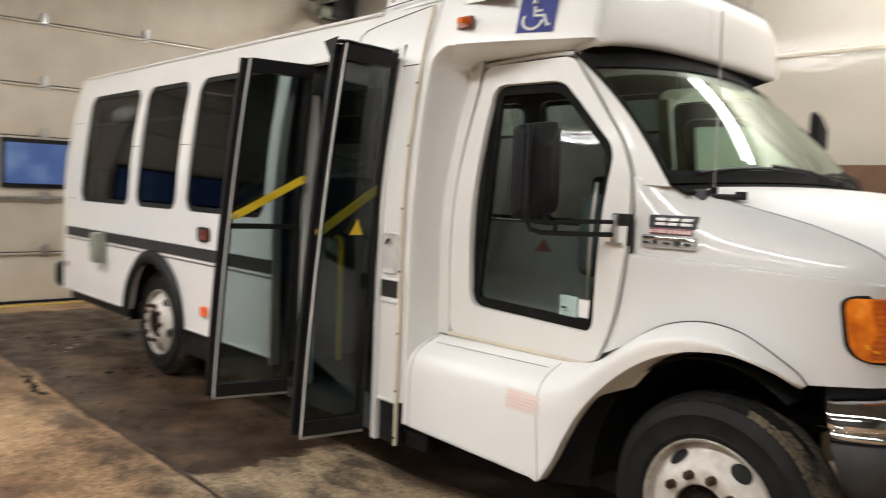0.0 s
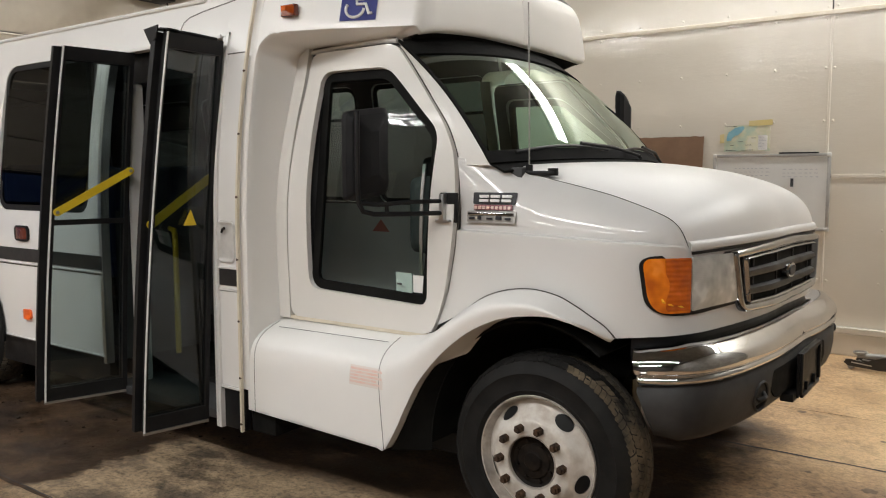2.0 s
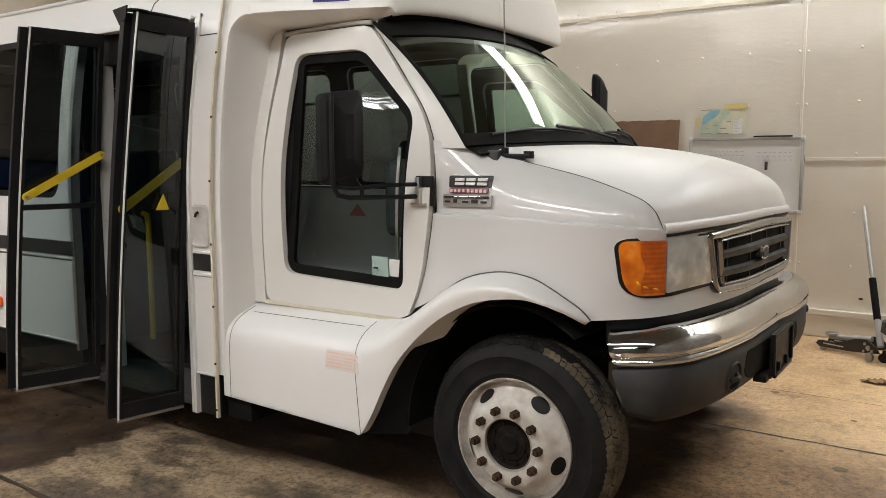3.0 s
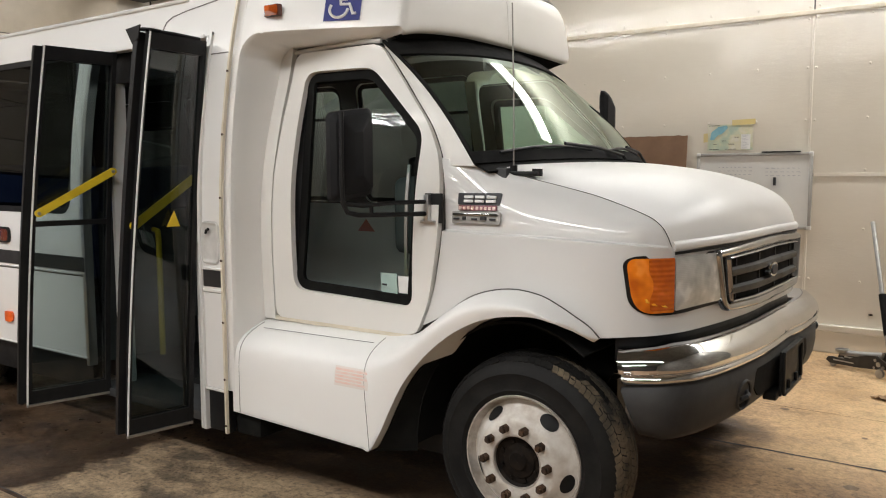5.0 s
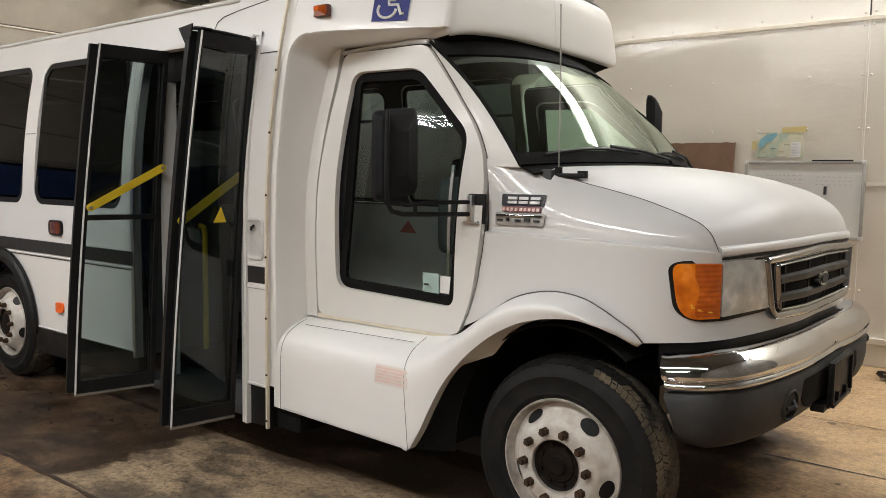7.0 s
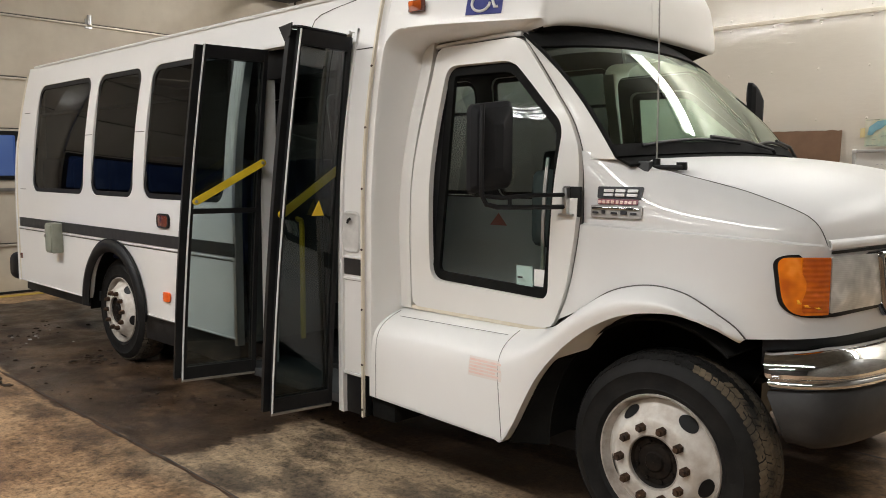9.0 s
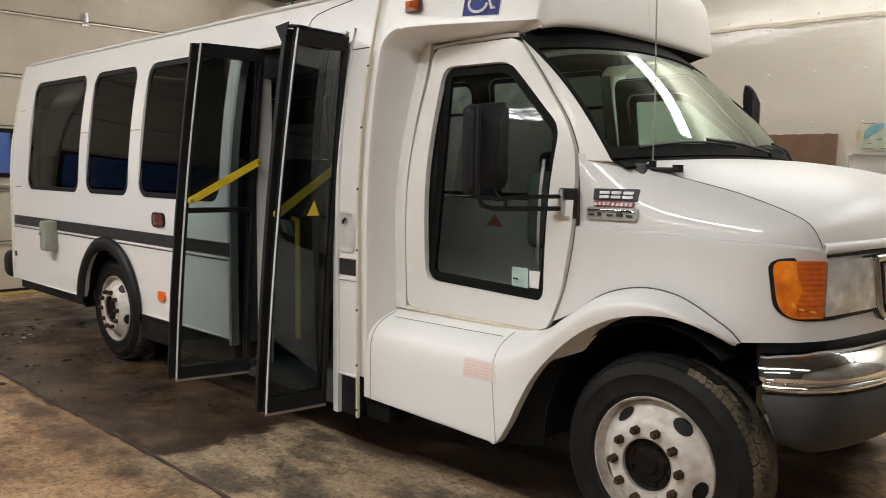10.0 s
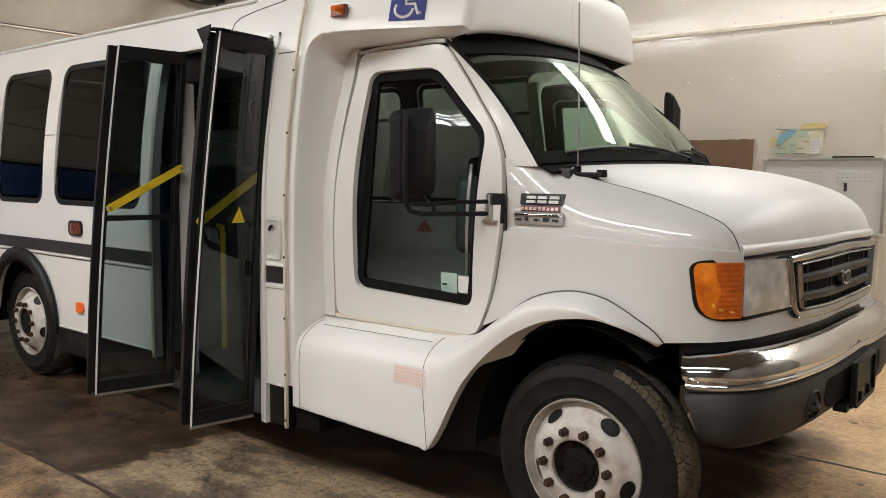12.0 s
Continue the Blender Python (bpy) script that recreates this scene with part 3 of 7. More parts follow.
# joints sawn into the floor
for name, x0, x1, y, w, mat_ in (("floor_joint", -8.6, 1.0, -0.703, 0.020, RUSTJOINT), ("floor_joint", -8.6, 1.0, -0.688, 0.009, INK), ("floor_joint", -8.6, 5.4, 1.95, 0.017, INK), ("floor_joint", -2.0, 5.4, 2.85, 0.006, RUSTJOINT)):
    bm = bmesh.new()
    lift = 0.004 if mat_ == RUSTJOINT else 0.0025
    sheet(bm, lambda u, v: (x0 + (x1 - x0) * u, y + (v - 0.5) * w * max(0.12, 1 + 1.1 * noise.noise((u * 60, v * 0.6, w))) + 0.010 * noise.noise((u * 16, 0.3, y)) + 0.006 * noise.noise((u * 70, 0.7, y)), lift), 400, 1)
    tagged(part(name, bm, mat_, smooth=0), "rusty crumbling joint in the concrete floor" if mat_ == RUSTJOINT else "thin dark joint in the concrete floor", "floor joint", kind="structure")

# overhead door tracks and opener
rail = thing("door_track", X0 + 0.3, 4.1, 3.9, "galvanised overhead track of the garage door", "door track")
for y in (-0.85, 4.1):
    bm = bmesh.new()
    box(bm, X0 + 0.1, X0 + 4.5, y - 0.025, y + 0.025, 4.12, 4.19, 0.004)
    part("rail", bm, STEEL, rail)
    bm = bmesh.new()
    box(bm, X0 + 4.3, X0 + 4.36, y - 0.02, y + 0.02, 4.12, CEIL)
    part("hanger", bm, STEEL, rail)
opener = thing("door_opener", X0 + 0.4, 4.35, 3.9, "black garage door opener motor with chain drive on the wall", "door opener")
bm = bmesh.new()
box(bm, X0 + 0.05, X0 + 0.40, 4.22, 4.60, 3.95, 4.40, 0.02)
part("housing", bm, BLACK, opener)
bm = bmesh.new()
cyl(bm, (X0 + 0.25, 4.05, 4.02), (X0 + 0.25, 4.30, 4.02), 0.085, n=24)
cyl(bm, (X0 + 0.25, 4.02, 4.02), (X0 + 0.25, 4.06, 4.02), 0.055, n=24)
part("motor", bm, SAGE, opener, "grey-green electric motor")
bm = bmesh.new()
cyl(bm, (X0 + 0.22, 3.96, 4.25), (X0 + 0.22, 3.985, 4.25), 0.11, n=28)
cyl(bm, (X0 + 0.22, 3.94, 4.25), (X0 + 0.22, 4.25, 4.25), 0.022, n=12)
part("sprocket", bm, RUST, opener)
bm = bmesh.new()
tube(bm, [(X0 + 0.11, 3.972, 4.25), (X0 + 0.13, 3.972, 4.0), (X0 + 0.22, 3.972, 3.9), (X0 + 0.31, 3.972, 4.0), (X0 + 0.33, 3.972, 4.25)], 0.008, 6)
part("chain", bm, STEEL, opener)
bm = bmesh.new()
box(bm, X0 + 0.1, X0 + 0.14, 4.4, 4.5, 3.4, 3.75, 0.005)
part("bracket", bm, BLACK, opener)

# fluorescent fixtures on the ceiling
for lx, ly, lz, watts in LAMPS:
    fx = thing("fluorescent_fixture", lx, ly, CEIL, "white twin-tube fluorescent fixture, lit, on the ceiling", "ceiling light", "ceiling lights")
    bm = bmesh.new()
    box(bm, lx - 1.22, lx + 1.22, ly - 0.11, ly + 0.11, CEIL - 0.08, CEIL, 0.01)
    part("housing", bm, DECAL, fx)
    for d in (-0.055, 0.055):
        bm = bmesh.new()
        cyl(bm, (lx - 1.18, ly + d, CEIL - 0.12), (lx + 1.18, ly + d, CEIL - 0.12), 0.018, n=10)
        part("tube", bm, TUBE, fx)
    for e in (-1.2, 1.2):
        bm = bmesh.new()
        box(bm, lx + e - 0.012, lx + e + 0.012, ly - 0.1, ly + 0.1, CEIL - 0.15, CEIL - 0.08, 0.004)
        part("socket", bm, DECAL, fx)

# whiteboard, map, cardboard and jack by the far wall
WB = thing("whiteboard", -0.12, Y1, 1.05, "aluminium-framed whiteboard with faint notes on the wall", "whiteboard")
wx0, wx1, wz0, wz1 = -0.725, 0.212, 1.042, 1.667
bm = bmesh.new()
box(bm, wx0, wx1, Y1 - 0.016, Y1 - 0.004, wz0, wz1)
part("surface", bm, BOARD, WB, smooth=0)
for a in ((wx0 - 0.015, wx1 + 0.015, wz1 - 0.012, wz1 + 0.014), (wx0 - 0.015, wx1 + 0.015, wz0 - 0.014, wz0 + 0.012), (wx0 - 0.015, wx0 + 0.012, wz0 + 0.012, wz1 - 0.012), (wx1 - 0.012, wx1 + 0.015, wz0 + 0.012, wz1 - 0.012)):
    bm = bmesh.new()
    box(bm, a[0], a[1], Y1 - 0.026, Y1 - 0.002, a[2], a[3], 0.004)
    part("frame_bar", bm, FRAMEGREY, WB)
for cx in (wx0, wx1):
    for cz in (wz0, wz1):
        bm = bmesh.new()
        box(bm, cx - 0.018, cx + 0.018, Y1 - 0.03, Y1 - 0.002, cz - 0.018, cz + 0.018, 0.008)
        part("corner_cap", bm, GREYCUP, WB)
bm = bmesh.new()
box(bm, -0.184, 0.131, Y1 - 0.03, Y1 - 0.006, wz1 + 0.014, wz1 + 0.026, 0.003)
part("ledge", bm, BLACK, WB)
rnd = random.Random(4)
for cx, cz, n in ((-0.42, 1.555, 3), (-0.02, 1.545, 3), (-0.45, 1.40, 2)):
    for k in range(n):
        x = cx - 0.13
        while x < cx + 0.14:
            w = rnd.uniform(0.010, 0.032)
            bm = bmesh.new()
            box(bm, x, x + w, Y1 - 0.0175, Y1 - 0.0158, cz - 0.032 * k, cz - 0.032 * k + 0.005)
            part("note_bar", bm, FAINTINK, WB, smooth=0)
            x += w + 0.02
bm = bmesh.new()
tube(bm, [(-0.07, Y1 - 0.03, 1.40), (-0.07, Y1 - 0.03, 1.47)], 0.012)
part("marker_pen", bm, INK, WB)

mp = thing("wall_map", -0.5, Y1, 1.76, "faded coloured paper map pinned to the wall", "map")
bm = bmesh.new()
sheet(bm, lambda u, v: (-0.655 + 0.393 * u, Y1 - 0.006 - 0.004 * math.sin(u * 3), 1.708 + 0.226 * v), 8, 4)
part("sheet", bm, MAP, mp, thick=0.001)
LAKE = round_poly([(-0.640, 1.800), (-0.600, 1.800), (-0.570, 1.835), (-0.520, 1.860), (-0.480, 1.905), (-0.490, 1.928), (-0.560, 1.915), (-0.625, 1.865)], 0.012, 3)
bm = bmesh.new()
filled(bm, LAKE, lambda x, z: (x + 0.008 * noise.noise((x * 40, z * 40, 1)), Y1 - 0.0130, z + 0.008 * noise.noise((x * 40, z * 40, 5))), 3)
part("lake", bm, surf("printed_lake_blue", (0.16, 0.36, 0.46), (0.22, 0.44, 0.50), 0.5, scale=20), mp, smooth=0)
YPAPER = surf("yellow_paper", (0.66, 0.53, 0.20), (0.60, 0.50, 0.25), 0.6)
for x0, x1, z0, z1 in ((-0.443, -0.245, 1.925, 1.972), (-0.690, -0.652, 1.780, 1.858)):
    bm = bmesh.new()
    sheet(bm, lambda u, v: (x0 + (x1 - x0) * u, Y1 - 0.012, z0 + (z1 - z0) * v + 0.006 * u), 4, 2)
    part("tape", bm, YPAPER, mp, thick=0.001)
bm = bmesh.new()
box(bm, -0.362, -0.285, Y1 - 0.0125, Y1 - 0.0105, 1.716, 1.845)
lg = part("legend", bm, DECAL, mp, smooth=0)
rnd = random.Random(9)
for k in range(9):
    bm = bmesh.new()
    box(bm, -0.356, -0.356 + rnd.uniform(0.03, 0.062), Y1 - 0.0135, Y1 - 0.0124, 1.835 - 0.013 * k, 1.838 - 0.013 * k)
    part("print_bar", bm, FAINTINK, lg, smooth=0)
for x, z, w in ((-0.645, 1.925, 0.10), (-0.640, 1.716, 0.09), (-0.50, 1.716, 0.10), (-0.47, 1.76, 0.05), (-0.53, 1.79, 0.04), (-0.42, 1.82, 0.04), (-0.60, 1.76, 0.03)):
    bm = bmesh.new()
    box(bm, x, x + w, Y1 - 0.0125, Y1 - 0.0112, z, z + 0.004)
    part("print_bar", bm, INK, mp, smooth=0)

card = thing("cardboard_sheet", -1.05, Y1 - 0.1, 0, "brown cardboard sheet with a torn top leaning on the wall", "cardboard")
bm = bmesh.new()
sheet(bm, lambda u, v: (-1.62 + 0.80 * u, Y1 - 0.20 + 0.15 * v, 1.848 * v + (0.008 * noise.noise((u * 14, 2, 0)) if v == 1 else 0)), 30, 6)
part("sheet", bm, CARD, card, thick=0.008)

jk = thing("floor_jack", 0.70, 4.18, 0, "low black trolley jack with silver arm and long handle", "floor jack")
JM = Matrix.Translation((0.515, 4.29, 0)) @ Matrix.Rotation(math.atan2(-0.20, 0.48), 4, "Z") @ Matrix.Diagonal((0.86, 1, 1, 1))      # nose of the jack, pointing back along it


def jack_part(name, bm, material, label="", smooth=40, thick=0.0):
    bmesh.ops.transform(bm, matrix=JM, verts=bm.verts)
    return part(name, bm, material, jk, label, smooth=smooth, thick=thick)


for y in (-0.075, 0.075):
    bm = bmesh.new()
    prof = [(-0.02, 0.050), (0.0, 0.078), (0.04, 0.084), (0.16, 0.078), (0.34, 0.140), (0.44, 0.150), (0.52, 0.110), (0.56, 0.060), (0.30, 0.036), (0.02, 0.030)]
    bm.faces.new([bm.verts.new((a, y, b)) for a, b in prof])
    side_ = jack_part("side_plate", bm, JACKPAINT, smooth=0, thick=0.012)
    bm = bmesh.new()
    box(bm, 0.05, 0.24, y - 0.014, y + 0.014, 0.056, 0.066, 0.003)
    jack_part("edge_strip", bm, ALU)
bm = bmesh.new()
box(bm, 0.255, 0.405, -0.0835, -0.0815, 0.066, 0.094)
jack_part("label_plate", bm, DECAL, smooth=0)
bm = bmesh.new()
for a, b in (((0.06, 0.105), (0.22, 0.118)), ((0.22, 0.118), (0.44, 0.142))):
    cyl(bm, (a[0], 0, a[1]), (b[0], 0, b[1]), 0.022, n=12)
jack_part("lift_arm", bm, FRAMEGREY, "silver lifting arm")
bm = bmesh.new()
lathe(bm, [(0.001, 0.0), (0.052, 0.0), (0.058, 0.006), (0.058, 0.018), (0.050, 0.018), (0.046, 0.008), (0.001, 0.008)], (0, 0, 0), 24)
bmesh.ops.transform(bm, matrix=Matrix.Translation((0.075, 0, 0.118)) @ Matrix.Rotation(radians(90), 4, "X"), verts=bm.verts)
jack_part("saddle", bm, STEEL)
for x, y, z, r, w in ((0.03, -0.05, 0.028, 0.028, 0.030), (0.03, 0.05, 0.028, 0.028, 0.030), (0.50, -0.13, 0.034, 0.034, 0.024), (0.50, 0.13, 0.034, 0.034, 0.024)):
    bm = bmesh.new()
    cyl(bm, (x, y - w / 2, z), (x, y + w / 2, z), r, n=20)
    jack_part("wheel", bm, STEEL)
for x, y, z, r in ((0.46, -0.095, 0.090, 0.020), (0.43, -0.095, 0.118, 0.012), (0.50, -0.10, 0.070, 0.014), (0.42, -0.09, 0.060, 0.010)):
    bm = bmesh.new()
    cyl(bm, (x, y, z), (x, y + 0.03, z), r, n=8)
    jack_part("bolt", bm, STEEL)
HB, HT = Vector((0.925, 4.10, 0.10)), Vector((0.705, 4.60, 1.115))
bm = bmesh.new()
cyl(bm, HB, HB.lerp(HT, 0.18), 0.024, n=14)
part("handle_socket", bm, FRAMEGREY, jk, "pale steel handle socket")
bm = bmesh.new()
cyl(bm, HB.lerp(HT, 0.17), HT, 0.0165, n=14)
part("handle", bm, STEEL, jk)
bm = bmesh.new()
cyl(bm, HB.lerp(HT, 0.185), HB.lerp(HT, 0.47), 0.026, n=16)
part("grip", bm, DULLBLACK, jk, "black foam grip")

# wheeled shop vacuum beside the jack, with its hose
vac = thing("shop_vacuum", 1.16, 4.12, 0, "dark grey wheeled shop vacuum with a coiled grey hose", "vacuum cleaner")
bm = bmesh.new()
lathe(bm, [(0.001, 0.08), (0.15, 0.08), (0.165, 0.10), (0.170, 0.36), (0.176, 0.38), (0.176, 0.41), (0.150, 0.45), (0.06, 0.47), (0.001, 0.47)], (0, 0, 0), 36)
bmesh.ops.transform(bm, matrix=Matrix.Translation((1.20, 4.14, 0)) @ Matrix.Rotation(radians(90), 4, "X"), verts=bm.verts)
for v in bm.verts:
    v.co.z = abs(v.co.z)
part("drum", bm, GREYPL, vac)
bm = bmesh.new()
tube(bm, [(1.12, 3.96, 0.36), (1.02, 3.96, 0.34), (0.955, 3.96, 0.31), (0.950, 3.95, 0.255), (1.0, 3.94, 0.225), (1.10, 3.94, 0.235), (1.20, 3.95, 0.26)], 0.024, 14)
part("hose", bm, surf("grey_ribbed_hose", (0.075, 0.072, 0.066), (0.045, 0.043, 0.040), 0.5, scale=14, bump=0.4), vac, "ribbed grey hose")
bm = bmesh.new()
box(bm, 0.955, 1.12, 4.00, 4.06, 0.455, 0.50, 0.016, m=None)
cyl(bm, (0.97, 4.03, 0.475), (1.10, 4.03, 0.54), 0.022, n=12)
part("handle", bm, GREASE, vac)
for x, y in ((0.955, 4.03), (1.26, 4.02), (1.22, 4.28)):
    bm = bmesh.new()
    cyl(bm, (x, y - 0.014, 0.036), (x, y + 0.014, 0.036), 0.036, n=20)
    wh = part("caster", bm, BLACK, vac)
    bm = bmesh.new()
    box(bm, x - 0.012, x + 0.06, y - 0.02, y + 0.02, 0.060, 0.095, 0.006)
    part("fork", bm, BLACK, wh)

# dry crumpled leaf on the floor
bm = bmesh.new()
sheet(bm, lambda u, v: (0.87 + 0.24 * u, 3.40 + (v - 0.5) * 0.11 * math.sin(math.pi * (0.06 + 0.9 * u)) + 0.02 * noise.noise((u * 6, v, 1)), 0.010 + 0.045 * abs(noise.noise((u * 7, v * 3, 4))) * math.sin(math.pi * u)), 26, 10)
tagged(part("dry_leaf", bm, surf("dry_brown_leaf", (0.20, 0.12, 0.06), (0.34, 0.23, 0.13), 0.8, scale=18), smooth=25, thick=0.0015), "dry curled brown leaf lying on the concrete", "leaf")
bm = bmesh.new()
bmesh.ops.create_icosphere(bm, subdivisions=2, radius=0.012, matrix=Matrix.Translation((0.706, Y1 - 0.003, 0.345)) @ Matrix.Diagonal((1.5, 0.4, 0.8, 1)))
tagged(part("wall_plug", bm, RUST, smooth=40), "small dark plug in the cream wall", "plug")

# crumbs of dirt and grit on the wet floor
rnd = random.Random(11)
bm = bmesh.new()
spots = [(rnd.uniform(-6.8, -2.4), rnd.uniform(-0.62, 0.4)) for _ in range(26)]
for k in range(200):
    cx, cy = rnd.choice(spots)
    x, y = cx + rnd.gauss(0, 0.22), max(-0.66, cy + rnd.gauss(0, 0.10))
    r = rnd.choice((0.004, 0.005, 0.006, 0.008, 0.012)) * rnd.uniform(0.7, 1.2) * (1.5 if x < -4.5 else 1.0)
    vs = bmesh.ops.create_icosphere(bm, subdivisions=1, radius=r, matrix=Matrix.Translation((x, y, r * 0.2)) @ Matrix.Rotation(rnd.uniform(0, 6), 4, "Z") @ Matrix.Diagonal((rnd.uniform(0.8, 2.2), 1, 0.4, 1)))["verts"]
    for v in vs:
        v.co += Vector((rnd.uniform(-1, 1), rnd.uniform(-1, 1), rnd.uniform(-0.4, 0.4))) * r * 0.25
tagged(part("dirt_crumbs", bm, surf("dark_dirt", (0.014, 0.009, 0.005), (0.032, 0.020, 0.012), 0.95, scale=40), smooth=0), "dark crumbs of dirt strewn over the floor", "dirt", kind="stuff")
bm = bmesh.new()
for k in range(9):
    x, y = rnd.uniform(-6.2, -5.5), rnd.uniform(-0.25, 0.15)
    bmesh.ops.create_icosphere(bm, subdivisions=1, radius=rnd.uniform(0.006, 0.018), matrix=Matrix.Translation((x, y, 0.004)) @ Matrix.Diagonal((1.6, 1, 0.3, 1)))
tagged(part("ice_bits", bm, surf("dirty_ice", (0.6, 0.62, 0.64), (0.5, 0.52, 0.54), 0.25, scale=30), smooth=0), "bits of dirty white ice on the floor", "ice", kind="stuff")
bm = bmesh.new()
for k in range(26):
    a = k / 25
    x, y = -5.0 + 0.60 * a + 0.05 * math.sin(9 * a), -0.76 - 0.04 * a + 0.02 * math.sin(14 * a)
    bmesh.ops.create_icosphere(bm, subdivisions=1, radius=rnd.uniform(0.010, 0.024), matrix=Matrix.Translation((x, y, 0.006)) @ Matrix.Rotation(rnd.uniform(0, 3), 4, "Z") @ Matrix.Diagonal((1.7, 1, 0.35, 1)))
tagged(part("mud_clods", bm, surf("wet_mud", (0.018, 0.010, 0.006), (0.045, 0.026, 0.015), 0.9, scale=40), smooth=0), "trail of dark mud clods on the concrete", "mud", kind="stuff")

# old oil spots on the drier floor ahead of the bus
bm = bmesh.new()
for cx, cy, r in ((0.99, 1.62, 0.040), (0.80, 1.30, 0.030), (1.25, 1.45, 0.040), (0.45, 2.80, 0.032), (0.95, 2.45, 0.020), (0.70, 1.72, 0.018)):
    ring_ = []
    for k in range(22):
        a = 2 * math.pi * k / 22
        rr = 0.8 * r * (1 + 0.5 * noise.noise((math.cos(a) * 1.6 + cx * 7, math.sin(a) * 1.6, cy * 5)))
        ring_.append(bm.verts.new((cx + 1.1 * rr * math.cos(a), cy + rr * math.sin(a), 0.0022)))
    bm.faces.new(ring_)
tagged(part("oil_spots", bm, OIL, smooth=0), "dark old oil spots on the concrete floor", "oil stain", kind="stuff")

# ---------- the bus ----------
BW = 2.44                                     # body width; its near side stands at y = 0, its front axle at x = 0
bus = thing("shuttle_bus", -2.9, BW / 2, 0, "white cutaway shuttle bus with black stripe and open folding doors", "bus")


def side_in(z):
    """How far the side wall curves in at height z."""
    return 0.11 * max(0.0, z - 1.2) ** 2


def near(x, z, out=0.0):
    return (x, side_in(z) - out, z)


def far(x, z, out=0.0):
    return (x, BW - side_in(z) + out, z)


REAR = [(0.45, -6.56), (1.0, -6.56), (1.465, -6.51), (2.0, -6.42), (2.40, -6.30)]
WINS = [(-6.07, -4.97), (-4.826, -4.10), (-3.934, -2.866)]
WZ0, WZ1, SILL, HEAD, EAVE = 1.285, 2.215, 1.24, 2.27, 2.395
AX, ARX, AZ = -4.535, -4.44, 0.40             # rear axle, middle of its arch


def arch_low(x, r=0.47, low=0.457):
    d = r * r - (x - ARX) ** 2
    return max(low, AZ + 0.04 + math.sqrt(d)) if d > 0 else low


def side_wall(name, place, door, material):
    bm = bmesh.new()
    xs = [(-6.45 + (6.45 - 2.74) * k / 120) for k in range(121)]
    for a, b in zip(xs, xs[1:]):
        for k in range(4):
            quad = [(x, lo + (SILL - lo) * f / 4) for x, lo, f in ((a, arch_low(a), k), (b, arch_low(b), k), (b, arch_low(b), k + 1), (a, arch_low(a), k + 1))]
            bm.faces.new([bm.verts.new(place(*q)) for q in quad])
    cuts = [-6.45, -4.90, -4.017, -2.74]
    for (w0, w1), c0, c1 in zip(WINS, cuts, cuts[1:]):
        holed(bm, c0, c1, SILL, HEAD, rounded(w0, w1, WZ0, WZ1, 0.10), place)
    sheet(bm, lambda u, v: place(-6.45 + (6.45 - 1.50) * u, HEAD + (EAVE - HEAD) * v), 40, 3)
    if door:
        sheet(bm, lambda u, v: place(-2.74 + 1.005 * u, 2.185 + (HEAD - 2.185) * v), 8, 2)
        sheet(bm, lambda u, v: place(-1.735 + 0.235 * u, 0.46 + (HEAD - 0.46) * v), 3, 24)
    else:
        sheet(bm, lambda u, v: place(-2.74 + 1.24 * u, 0.46 + (SILL - 0.46) * v), 6, 12)
        holed(bm, -2.74, -1.50, SILL, HEAD, rounded(-2.70, -1.62, WZ0, WZ1, 0.075), place)
    return part(name, bm, material, bus, smooth=30, thick=0.03 if material == WHITE else 0.004)


wall_near = side_wall("side_wall", near, True, WHITE)
wall_off = side_wall("side_wall", far, False, WHITE)
# Dark inner skins put the cabin's dimness into their colour.
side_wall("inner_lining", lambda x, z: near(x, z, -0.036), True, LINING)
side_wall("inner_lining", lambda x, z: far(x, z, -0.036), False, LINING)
bm = bmesh.new()
sheet(bm, lambda u, v: far(-6.3 + 4.9 * u, 0.50 + 0.77 * v, -0.05), 20, 4)
low_panel = part("wall_panel", bm, LIGHTIN, bus, "light grey inside wall panel", thick=0.006)
bm = bmesh.new()
bm.faces.new([bm.verts.new((x, BW - 0.062, z)) for x, z in ((-2.76, 1.05), (-2.58, 1.05), (-2.67, 1.15))])
# Red is lightened to carry the haze of the cab glass before it.
part("warning_label", bm, surf("hazed_red_label", (0.62, 0.20, 0.16), (0.55, 0.17, 0.14), 0.5), low_panel, smooth=0)
